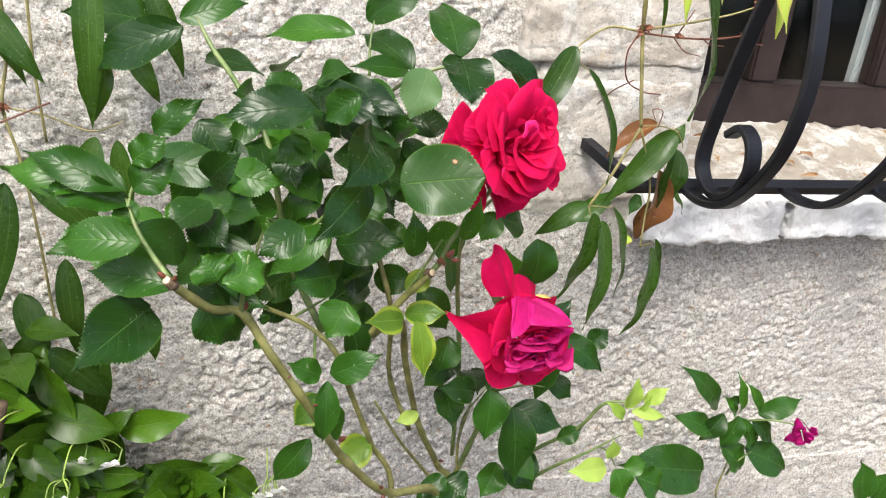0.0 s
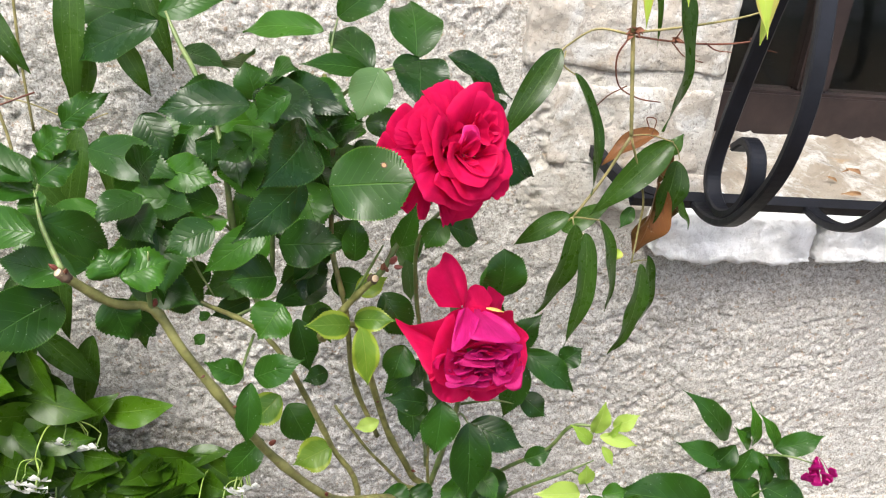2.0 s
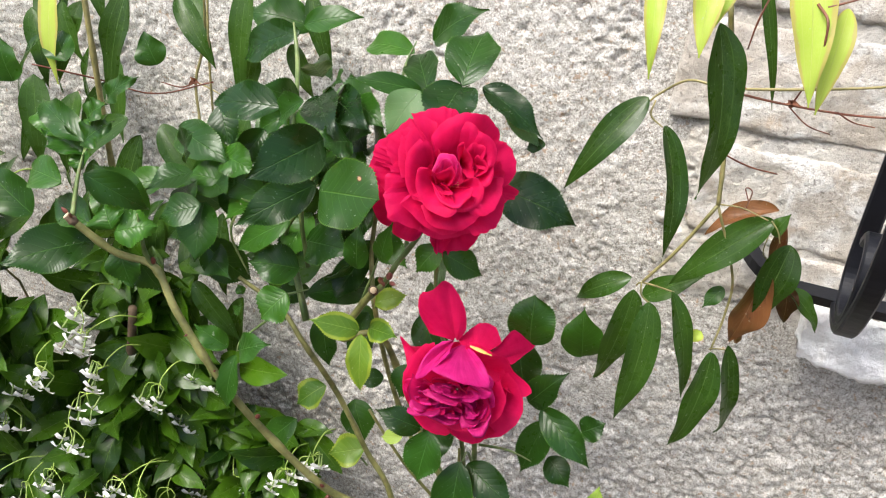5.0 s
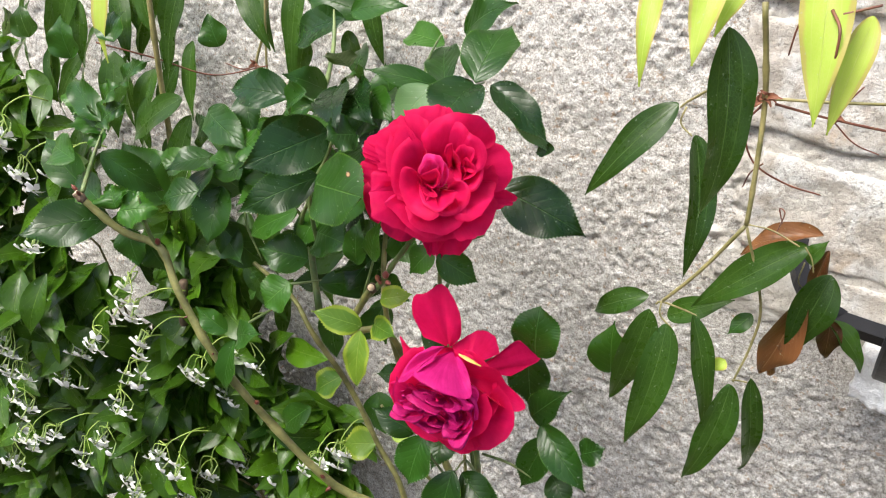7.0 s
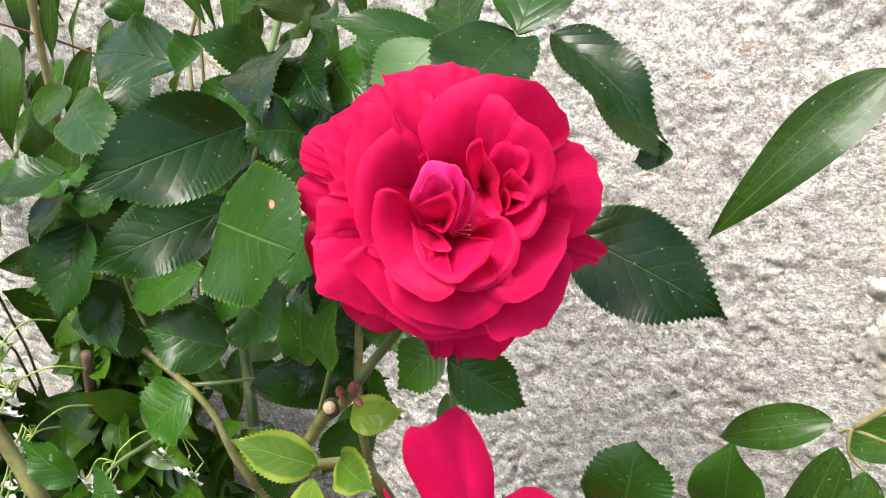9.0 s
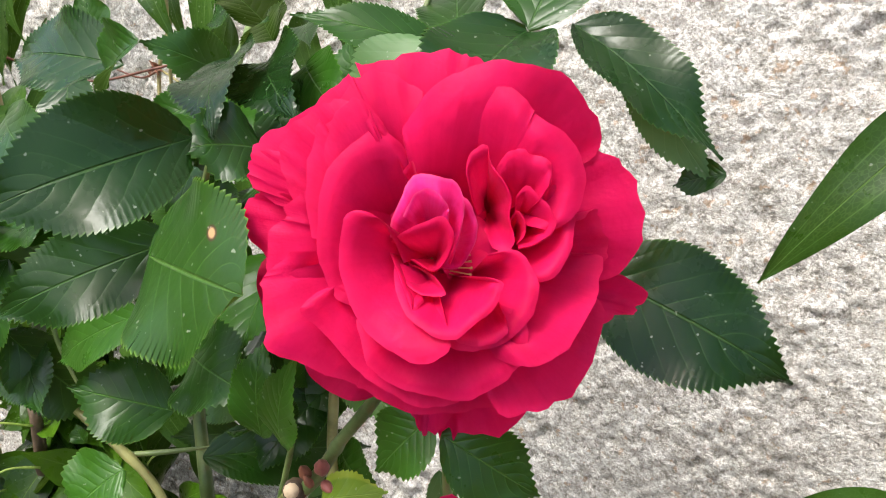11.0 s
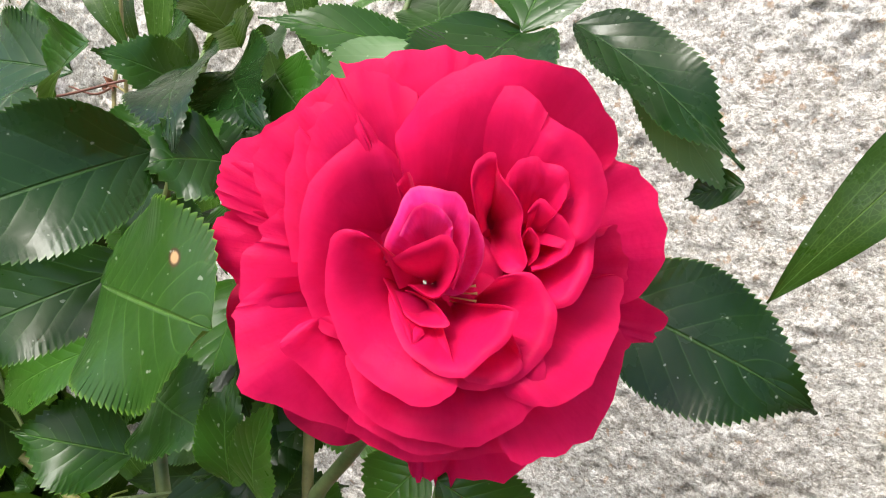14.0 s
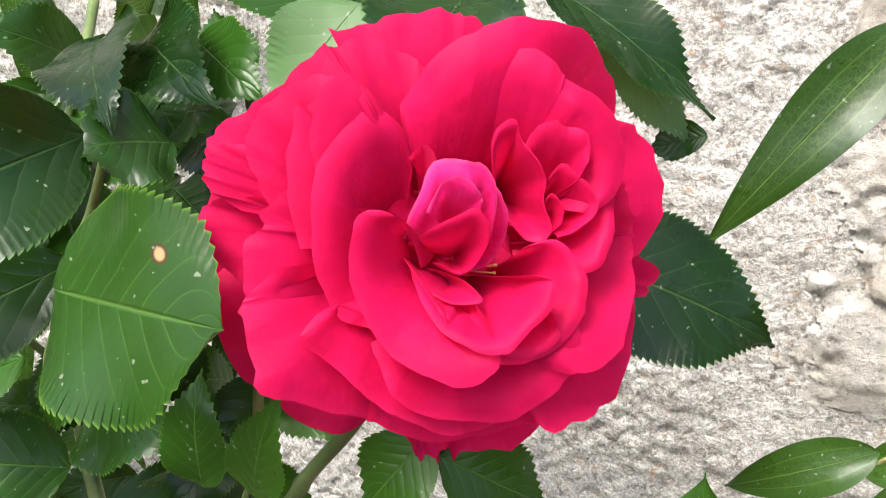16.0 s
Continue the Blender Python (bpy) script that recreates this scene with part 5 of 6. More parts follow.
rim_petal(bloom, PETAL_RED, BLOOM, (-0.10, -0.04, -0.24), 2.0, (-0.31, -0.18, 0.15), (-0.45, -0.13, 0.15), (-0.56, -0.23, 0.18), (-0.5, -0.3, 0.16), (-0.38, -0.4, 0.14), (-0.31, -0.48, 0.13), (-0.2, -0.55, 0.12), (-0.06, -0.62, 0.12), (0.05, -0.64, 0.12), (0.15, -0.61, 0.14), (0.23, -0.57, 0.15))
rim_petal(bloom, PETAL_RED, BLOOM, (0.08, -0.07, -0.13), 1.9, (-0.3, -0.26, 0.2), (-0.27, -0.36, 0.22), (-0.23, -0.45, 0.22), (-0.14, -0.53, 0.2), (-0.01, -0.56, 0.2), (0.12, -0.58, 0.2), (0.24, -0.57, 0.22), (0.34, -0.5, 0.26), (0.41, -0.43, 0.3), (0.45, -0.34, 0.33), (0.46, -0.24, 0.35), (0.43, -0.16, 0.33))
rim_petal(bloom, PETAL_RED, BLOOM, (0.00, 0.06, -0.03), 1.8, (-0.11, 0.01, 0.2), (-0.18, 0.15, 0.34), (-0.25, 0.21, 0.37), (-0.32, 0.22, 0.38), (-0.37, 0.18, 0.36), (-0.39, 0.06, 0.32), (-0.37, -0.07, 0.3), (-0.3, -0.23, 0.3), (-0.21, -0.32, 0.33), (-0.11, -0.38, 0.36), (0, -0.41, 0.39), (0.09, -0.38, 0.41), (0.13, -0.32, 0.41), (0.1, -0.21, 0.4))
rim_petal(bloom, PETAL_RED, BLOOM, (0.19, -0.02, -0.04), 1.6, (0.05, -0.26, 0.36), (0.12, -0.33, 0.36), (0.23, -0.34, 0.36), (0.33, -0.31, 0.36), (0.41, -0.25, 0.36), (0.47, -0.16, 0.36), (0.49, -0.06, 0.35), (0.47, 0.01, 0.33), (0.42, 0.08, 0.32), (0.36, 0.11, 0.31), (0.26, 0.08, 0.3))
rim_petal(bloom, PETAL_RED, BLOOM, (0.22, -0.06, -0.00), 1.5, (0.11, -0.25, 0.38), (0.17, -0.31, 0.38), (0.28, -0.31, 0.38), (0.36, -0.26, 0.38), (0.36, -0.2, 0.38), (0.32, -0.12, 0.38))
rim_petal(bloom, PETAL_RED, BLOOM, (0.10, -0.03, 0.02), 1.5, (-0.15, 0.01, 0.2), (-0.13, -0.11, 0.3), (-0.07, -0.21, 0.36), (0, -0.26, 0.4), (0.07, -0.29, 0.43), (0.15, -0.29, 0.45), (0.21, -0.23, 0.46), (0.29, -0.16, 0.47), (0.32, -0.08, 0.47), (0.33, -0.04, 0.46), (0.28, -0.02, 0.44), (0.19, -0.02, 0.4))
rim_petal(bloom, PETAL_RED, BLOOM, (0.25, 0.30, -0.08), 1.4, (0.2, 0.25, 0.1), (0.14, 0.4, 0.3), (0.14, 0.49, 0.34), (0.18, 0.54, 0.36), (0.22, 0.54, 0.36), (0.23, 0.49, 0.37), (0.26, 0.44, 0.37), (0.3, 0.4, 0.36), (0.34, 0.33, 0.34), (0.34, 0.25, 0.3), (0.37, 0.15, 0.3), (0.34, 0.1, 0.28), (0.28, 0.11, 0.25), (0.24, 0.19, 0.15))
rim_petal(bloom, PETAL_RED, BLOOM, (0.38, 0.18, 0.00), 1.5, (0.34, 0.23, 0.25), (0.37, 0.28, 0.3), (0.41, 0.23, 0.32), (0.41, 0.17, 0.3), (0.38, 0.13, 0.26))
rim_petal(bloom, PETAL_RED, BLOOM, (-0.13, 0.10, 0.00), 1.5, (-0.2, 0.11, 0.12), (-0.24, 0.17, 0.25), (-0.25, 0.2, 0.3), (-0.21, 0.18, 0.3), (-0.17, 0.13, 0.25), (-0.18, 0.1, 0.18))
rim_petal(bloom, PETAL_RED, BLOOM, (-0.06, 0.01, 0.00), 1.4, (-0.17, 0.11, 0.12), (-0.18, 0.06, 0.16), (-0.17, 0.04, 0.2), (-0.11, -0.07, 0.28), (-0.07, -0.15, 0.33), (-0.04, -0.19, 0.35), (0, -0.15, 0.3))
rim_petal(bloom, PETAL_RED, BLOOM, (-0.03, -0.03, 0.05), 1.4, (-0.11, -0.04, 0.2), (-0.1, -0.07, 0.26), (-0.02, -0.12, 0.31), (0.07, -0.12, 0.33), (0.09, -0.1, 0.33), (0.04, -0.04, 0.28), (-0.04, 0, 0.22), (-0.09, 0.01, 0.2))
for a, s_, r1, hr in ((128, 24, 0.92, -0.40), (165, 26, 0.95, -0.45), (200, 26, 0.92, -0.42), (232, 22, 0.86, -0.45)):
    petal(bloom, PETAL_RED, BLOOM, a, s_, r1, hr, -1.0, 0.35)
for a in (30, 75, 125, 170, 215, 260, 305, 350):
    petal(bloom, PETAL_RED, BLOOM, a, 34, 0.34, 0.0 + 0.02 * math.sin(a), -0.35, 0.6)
# pink furled heart with a red petal folded up over its front
rim_petal(bloom, PETAL_PINK, BLOOM, (0.03, 0.10, -0.1), 2.6, (-0.18, 0.12, 0.22), (-0.17, 0.20, 0.31), (-0.13, 0.30, 0.36), (-0.09, 0.39, 0.37), (0.02, 0.39, 0.41), (0.10, 0.37, 0.38), (0.14, 0.28, 0.38), (0.13, 0.14, 0.33), (0.10, 0.02, 0.24), label="crumpled pink petal hooding the heart", crease=0.035)
rim_petal(bloom, PETAL_PINK, BLOOM, (0.08, 0.12, -0.1), 2.0, (0.08, 0.34, 0.30), (0.15, 0.31, 0.31), (0.20, 0.22, 0.30), (0.20, 0.12, 0.26), (0.14, 0.01, 0.20), (0.05, 0.00, 0.16), label="furled petal of the bright heart", crease=0.015)
rim_petal(bloom, PETAL_PINK, BLOOM, (0.0, 0.15, 0.2), 1.2, (-0.12, 0.21, 0.37), (-0.07, 0.31, 0.42), (0.0, 0.33, 0.44), (0.07, 0.27, 0.42), (0.08, 0.20, 0.38), label="furled petal of the bright heart", crease=0.02)
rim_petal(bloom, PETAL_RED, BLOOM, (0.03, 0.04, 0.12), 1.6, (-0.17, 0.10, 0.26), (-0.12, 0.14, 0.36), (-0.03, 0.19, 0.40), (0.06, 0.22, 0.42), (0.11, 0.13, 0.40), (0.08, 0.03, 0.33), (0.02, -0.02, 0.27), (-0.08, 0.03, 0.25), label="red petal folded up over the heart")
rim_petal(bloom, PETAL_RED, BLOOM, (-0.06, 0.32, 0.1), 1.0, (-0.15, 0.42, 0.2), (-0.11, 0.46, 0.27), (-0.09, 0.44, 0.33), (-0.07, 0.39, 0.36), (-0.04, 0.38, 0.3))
for k in range(5):
    a = radians(-14 + 9 * k)
    bm = bmesh.new()
    tube(bm, [(*(BLOOM @ Vector((0.10 * math.cos(a), 0.10 * math.sin(a), 0.0))), 0.00014), (*(BLOOM @ Vector((0.17 * math.cos(a), 0.17 * math.sin(a), 0.09 + 0.02 * (k % 3)))), 0.00014), (*(BLOOM @ Vector((0.20 * math.cos(a), 0.20 * math.sin(a), 0.10 + 0.02 * (k % 3)))), 0.0004)], 5, 3)
    part("stamen", bm, STAMEN, bloom)
for k in range(5):
    a = radians(72 * k + 20)
    b_ = BLOOM @ Vector((0.1 * math.cos(a), 0.1 * math.sin(a), -0.85))
    t_ = BLOOM @ Vector((0.6 * math.cos(a), 0.6 * math.sin(a), -0.95))
    leaf(bloom, SEPAL, b_, t_, 0.012, serr=0.0, rows=10, name="sepal")

OLD = axes((0.250, -0.342, 0.990), (1.0, 0.1, 0.0), (0.0, -0.95, 0.31), 0.05)
old_bloom = new("bloom")
old_bloom.parent = rose_bush
tagged(old_bloom, "fading magenta-red rose bloom with a wilted crumpled heart")


# its petals, each from the foot to its rim, the outer ones first
rim_petal(old_bloom, PETAL_RED, OLD, (-0.18, 0.56, -0.07), 1.2, (-0.62, 0.61, 0.05), (-0.82, 0.93, 0.19), (-0.84, 1.24, 0.27), (-0.65, 1.37, 0.23), (-0.53, 1.54, 0.03), (-0.35, 1.42, -0.03), (-0.16, 1.14, -0.13), (-0.09, 0.79, -0.21), (-0.14, 0.61, -0.14), label="upright crimson petal standing clear of the bloom")
rim_petal(old_bloom, PETAL_RED, OLD, (0.16, 0.31, -0.15), 1.3, (-0.18, 0.57, -0.17), (-0.09, 0.74, -0.43), (0.05, 0.87, -0.6), (0.27, 0.82, -0.72), (0.44, 0.59, -0.69))
rim_petal(old_bloom, PETAL_RED, OLD, (0.26, 0.27, -0.16), 1.3, (0.4, 0.53, -0.71), (0.43, 0.72, -1.23), (0.6, 0.71, -1.44), (0.82, 0.51, -1.59), (0.73, 0.35, -1.35), (0.64, 0.22, -0.91))
rim_petal(old_bloom, PETAL_RED, OLD, (0.35, -0.42, -0.6), 1.5, (0.48, -1.0, -0.26), (0.81, -0.89, -0.37), (1.02, -0.62, -0.49), (1.06, -0.33, -0.52), (0.95, -0.01, -0.42), (0.76, 0.25, -0.21))
rim_petal(old_bloom, PETAL_RED, OLD, (0.16, -0.44, -0.61), 1.5, (-0.14, -0.82, 0.01), (0.06, -1.11, -0.28), (0.35, -1.17, -0.38), (0.56, -1.02, -0.33), (0.75, -0.78, -0.18))
rim_petal(old_bloom, PETAL_RED, OLD, (-0.14, -0.47, -0.62), 1.5, (-0.78, -0.55, 0.09), (-0.64, -0.96, -0.11), (-0.39, -1.16, -0.28), (-0.08, -1.11, -0.26), (0.05, -0.89, -0.12))
rim_petal(old_bloom, PETAL_RED, OLD, (-0.19, -0.33, -0.47), 1.3, (-0.37, 0.5, 0.12), (-0.68, 0.34, -0.06), (-1.08, 0.21, -0.36), (-1.32, 0.32, -0.41), (-1.23, 0.12, -0.44), (-1.02, -0.16, -0.27), (-0.87, -0.42, -0.08), (-0.72, -0.68, 0.07), label="crimson petal drawn out to a torn corner")
rim_petal(old_bloom, PETAL_RED, OLD, (-0.04, -0.31, -0.25), 1.4, (-0.41, 0.56, 0.35), (-0.58, 0.46, 0.48), (-0.74, 0.11, 0.53), (-0.77, -0.24, 0.5), (-0.66, -0.6, 0.3), (-0.41, -0.8, 0.11))
rim_petal(old_bloom, PETAL_RED, OLD, (0.06, -0.26, -0.13), 1.2, (-0.46, -0.74, 0.18), (-0.18, -0.77, 0.25), (0.19, -0.82, 0.2), (0.56, -0.73, 0.1), (0.82, -0.45, 0.03), (0.87, -0.11, 0.04), (0.73, 0.17, 0.12))
rim_petal(old_bloom, PETAL_RED, OLD, (0.08, 0.23, -0.07), 1.3, (0.08, 0.64, 0.21), (0.4, 0.54, 0.08), (0.69, 0.5, -0.15), (0.79, 0.23, -0.46), (1.06, 0.01, -0.66), (1.1, -0.15, -0.67), (0.89, -0.17, -0.47), (0.64, 0.08, -0.05), label="crimson petal with a dried yellow edge")
rim_petal(old_bloom, PETAL_OLD, OLD, (0.16, -0.28, -0.03), 1.2, (0.39, 0.11, 0.63), (0.64, -0.06, 0.45), (0.73, -0.33, 0.28), (0.59, -0.56, 0.24), (0.36, -0.61, 0.31))
rim_petal(old_bloom, PETAL_OLD, OLD, (-0.07, -0.28, 0.07), 1.2, (-0.54, 0.07, 0.73), (-0.58, -0.22, 0.68), (-0.52, -0.45, 0.56), (-0.22, -0.57, 0.53), (0.04, -0.52, 0.5))
rim_petal(old_bloom, PETAL_FADED, OLD, (-0.15, 0.63, 0.12), 1.5, (-0.31, 0.59, 0.25), (-0.41, 0.42, 0.6), (-0.48, 0.04, 0.76), (-0.31, 0.1, 0.85), (-0.13, 0.33, 0.86), (-0.01, 0.53, 0.64), label="broad faded magenta petal")
rim_petal(old_bloom, PETAL_FADED, OLD, (-0.01, 0.6, 0.11), 1.5, (-0.13, 0.51, 0.59), (-0.21, 0.27, 0.86), (0.07, 0.22, 0.94), (0.4, 0.17, 0.84), (0.69, 0.17, 0.57), (0.5, 0.42, 0.39), (0.24, 0.55, 0.22), label="broad faded magenta petal")
rim_petal(old_bloom, PETAL_RED, OLD, (0.1, -0.3, -0.75), 1.3, (-0.6, -0.1, -0.2), (-0.5, 0.35, -0.22), (-0.1, 0.55, -0.28), (0.35, 0.5, -0.34), (0.7, 0.15, -0.38), (0.75, -0.3, -0.36), (0.4, -0.7, -0.3))
leaf(old_bloom, STAMEN, OLD @ Vector((0.16, 0.62, 0.22)), OLD @ Vector((0.50, 0.52, 0.05)), 0.003, serr=0.0, rows=12, fold=0.2, name="petal_edge", label="dried yellow petal edge")
# crumpled heart: whorls of wilted petals
for cx, cy, cz, n, top, squash in ((-0.30, -0.28, 0.66, 11, 0.34, 1.2), (0.46, -0.26, 0.44, 13, 0.42, 0.9), (0.10, -0.46, 0.50, 9, 0.30, 1.5), (0.12, -0.06, 0.70, 9, 0.34, 1.6)):
    for k in range(n):
        r1 = 0.07 + top * (k / n) ** 0.8
        twist_m = OLD @ Matrix.Translation((cx, cy, cz)) @ Matrix.Diagonal((squash, 1 / squash, 1, 1)) @ Matrix.Rotation(radians(16 * math.sin(k * 1.7)), 4, "X") @ Matrix.Rotation(radians(14 * math.cos(k * 2.3)), 4, "Y")
        petal(old_bloom, (PETAL_OLD, PETAL_WILTED, PETAL_FADED)[k % 3], twist_m, 137.5 * k + 40 * cx, 50, r1, -0.02 - 0.12 * r1 + 0.04 * math.sin(k * 2.1), -0.6, 0.82, wave=0.13, label="wilted purple inner petal")
for k in range(5):
    a = radians(72 * k + 50)
    leaf(old_bloom, SEPAL, OLD @ Vector((0.1 * math.cos(a), 0.1 * math.sin(a), -0.85)), OLD @ Vector((0.6 * math.cos(a), 0.6 * math.sin(a), -1.0)), 0.012, serr=0.0, rows=10, name="sepal")

# ---- young rose beside it ----
young_rose = thing("young_rose", "small young rose with dark glossy leaves and one pink bud", "rose bush")
stem("cane", CANE, young_rose, (0.668, -0.150, 0.719, 0.0010), (0.662, -0.150, 0.677, 0.0011), (0.653, -0.150, 0.610, 0.0013), (0.652, -0.140, 0.529, 0.0017), (0.500, -0.120, 0.350, 0.0028), (0.480, -0.120, 0.000, 0.0034))
stem("flower_stalk", TWIG, young_rose, (0.722, -0.190, 0.735, 0.0006), (0.695, -0.170, 0.732, 0.0014), (0.673, -0.150, 0.719, 0.0016))
stem("twig", TWIG, young_rose, (0.683, -0.160, 0.674, 0.0006), (0.666, -0.155, 0.652, 0.0015), (0.662, -0.150, 0.629, 0.0018))
stem("cane", CANE, young_rose, (0.915, -0.140, 0.564, 0.0010), (0.957, -0.130, 0.484, 0.0012), (0.850, -0.100, 0.300, 0.0022), (0.850, -0.100, 0.000, 0.0028))
leaf(young_rose, ROSE_LEAF, (0.620, -0.150, 0.744), (0.542, -0.155, 0.818), 0.032)
leaf(young_rose, ROSE_LEAF, (0.620, -0.150, 0.707), (0.551, -0.155, 0.741), 0.031)
leaf(young_rose, ROSE_LEAF_MID, (0.655, -0.150, 0.732), (0.632, -0.155, 0.802), 0.018)
leaf(young_rose, ROSE_LEAF_MID, (0.685, -0.150, 0.730), (0.646, -0.155, 0.787), 0.019)
leaf(young_rose, ROSE_LEAF, (0.686, -0.150, 0.728), (0.743, -0.155, 0.753), 0.030)
leaf(young_rose, ROSE_LEAF_MID, (0.651, -0.150, 0.727), (0.619, -0.155, 0.766), 0.014)
leaf(young_rose, ROSE_LEAF, (0.656, -0.150, 0.728), (0.634, -0.155, 0.680), 0.032)
leaf(young_rose, ROSE_LEAF_MID, (0.655, -0.150, 0.723), (0.686, -0.155, 0.699), 0.014)
leaf(young_rose, ROSE_LEAF, (0.679, -0.150, 0.719), (0.714, -0.155, 0.683), 0.027)
leaf(young_rose, ROSE_LEAF, (0.632, -0.150, 0.733), (0.600, -0.155, 0.695), 0.031)
leaf(young_rose, ROSE_LEAF, (0.668, -0.150, 0.710), (0.687, -0.155, 0.675), 0.031)
leaf(young_rose, ROSE_LEAF, (0.642, -0.150, 0.680), (0.680, -0.155, 0.639), 0.041)
leaf(young_rose, ROSE_LEAF, (0.680, -0.150, 0.671), (0.751, -0.155, 0.632), 0.047)
leaf(young_rose, ROSE_LEAF, (0.607, -0.170, 0.657), (0.467, -0.185, 0.691), 0.065)
leaf(young_rose, ROSE_LEAF, (0.634, -0.150, 0.749), (0.646, -0.155, 0.766), 0.015)
leaf(young_rose, ROSE_LEAF, (0.916, -0.140, 0.548), (0.902, -0.130, 0.616), 0.055)
leaf(young_rose, ROSE_LEAF, (0.942, -0.140, 0.545), (0.969, -0.130, 0.594), 0.049)
PB = axes((0.7155, -0.2005, 0.728), (0.95, 0.0, 0.3), (-0.3, -0.85, -0.4), 0.027)
bud = new("bloom")
bud.parent = young_rose
tagged(bud, "small drooping magenta-pink bloom")
for k in range(9):
    petal(bud, PETAL_BUD, PB, 40 * k * 3.44, 34, 0.5 + 0.4 * (k / 9), 0.3 - 0.4 * k / 9, -1.0, 0.6, wave=0.06)

# ---- evergreen clematis hanging by the window ----
vine = thing("clematis_vine", "hanging evergreen clematis with long leathery leaves and tendrils by the window", "climbing plant")
stem("stem", VINE_STEM, vine, (0.384, -0.190, 1.298, 0.0022), (0.398, -0.175, 1.228, 0.0022), (0.407, -0.180, 1.165, 0.0020), (0.411, -0.185, 1.132, 0.0019))
stem("stem", VINE_STEM, vine, (0.411, -0.185, 1.132, 0.0017), (0.387, -0.190, 1.085, 0.0016), (0.364, -0.195, 1.049, 0.0014))
stem("stem", VINE_STEM, vine, (0.411, -0.185, 1.132, 0.0013), (0.437, -0.180, 1.069, 0.0012), (0.439, -0.180, 1.031, 0.0011), (0.435, -0.190, 0.997, 0.0009))
stem("stem", VINE_STEM, vine, (0.396, -0.175, 1.227, 0.0012), (0.364, -0.170, 1.229, 0.0011), (0.341, -0.165, 1.212, 0.0010), (0.334, -0.165, 1.204, 0.0009))
stem("stem", VINE_STEM, vine, (0.339, -0.165, 1.206, 0.0008), (0.338, -0.168, 1.193, 0.0008), (0.350, -0.170, 1.185, 0.0007))
stem("stem", VINE_STEM, vine, (0.399, -0.170, 1.228, 0.0013), (0.451, -0.160, 1.235, 0.0012), (0.506, -0.150, 1.245, 0.0011), (0.538, -0.150, 1.256, 0.0010))
stem("stem", VINE_STEM, vine, (0.359, -0.195, 1.044, 0.0009), (0.364, -0.195, 1.048, 0.0009), (0.383, -0.190, 1.045, 0.0009), (0.393, -0.190, 1.044, 0.0007))
stem("stem", VINE_STEM, vine, (0.363, -0.195, 1.048, 0.0009), (0.366, -0.200, 1.038, 0.0008), (0.378, -0.200, 1.030, 0.0007))
stem("stem", VINE_STEM, vine, (0.412, -0.185, 1.133, 0.0007), (0.431, -0.185, 1.134, 0.0007), (0.453, -0.190, 1.130, 0.0007))
stem("stem", VINE_STEM, vine, (0.434, -0.190, 0.998, 0.0007), (0.440, -0.195, 1.003, 0.0007), (0.451, -0.190, 1.002, 0.0006))
stem("tendril", TENDRIL, vine, (0.397, -0.170, 1.224, 0.0010), (0.388, -0.170, 1.204, 0.0009), (0.398, -0.160, 1.175, 0.0008), (0.424, -0.150, 1.161, 0.0008), (0.451, -0.140, 1.156, 0.0006))
stem("tendril", TENDRIL, vine, (0.404, -0.165, 1.224, 0.0011), (0.445, -0.155, 1.220, 0.0010), (0.499, -0.140, 1.218, 0.0010), (0.541, -0.140, 1.226, 0.0009), (0.554, -0.140, 1.244, 0.0007))
stem("tendril", TENDRIL, vine, (0.447, -0.155, 1.221, 0.0008), (0.453, -0.160, 1.238, 0.0007), (0.459, -0.160, 1.249, 0.0006))
stem("tendril", TENDRIL, vine, (0.445, -0.155, 1.219, 0.0007), (0.463, -0.150, 1.205, 0.0006), (0.482, -0.150, 1.201, 0.0005))
stem("tendril", TENDRIL, vine, (0.483, -0.145, 1.219, 0.0008), (0.497, -0.140, 1.212, 0.0007), (0.514, -0.140, 1.211, 0.0005))
stem("tendril", TENDRIL, vine, (0.530, -0.140, 1.226, 0.0007), (0.544, -0.140, 1.217, 0.0006), (0.561, -0.140, 1.214, 0.0005))
stem("tendril", TENDRIL, vine, (0.388, -0.120, 1.138, 0.0006), (0.395, -0.140, 1.159, 0.0007), (0.406, -0.160, 1.175, 0.0007))
stem("tendril", TENDRIL, vine, (0.433, -0.180, 1.131, 0.0006), (0.435, -0.180, 1.148, 0.0006), (0.429, -0.170, 1.147, 0.0006), (0.434, -0.170, 1.136, 0.0005))
stem("tendril", VINE_STEM, vine, (0.457, -0.160, 1.106, 0.0006), (0.457, -0.160, 1.088, 0.0005), (0.468, -0.150, 1.076, 0.0005), (0.467, -0.150, 1.063, 0.0004))
stem("tendril", VINE_STEM, vine, (0.456, -0.180, 1.127, 0.0006), (0.463, -0.180, 1.119, 0.0006), (0.467, -0.180, 1.109, 0.0006))
stem("tendril", TENDRIL, vine, (0.445, -0.300, 1.316, 0.0010), (0.453, -0.310, 1.308, 0.0009), (0.455, -0.310, 1.292, 0.0007))
stem("tendril", TENDRIL, vine, (0.451, -0.300, 1.315, 0.0009), (0.458, -0.300, 1.318, 0.0008), (0.469, -0.300, 1.323, 0.0007))
stem("tendril", TENDRIL, vine, (0.411, -0.170, 1.304, 0.0009), (0.406, -0.170, 1.283, 0.0008), (0.403, -0.160, 1.260, 0.0006))
leaf(vine, VINE_LEAF_LIME, (0.434, -0.280, 1.342), (0.455, -0.320, 1.255), 0.030, serr=0, shape=width_vine, label="young lime-green leaf")
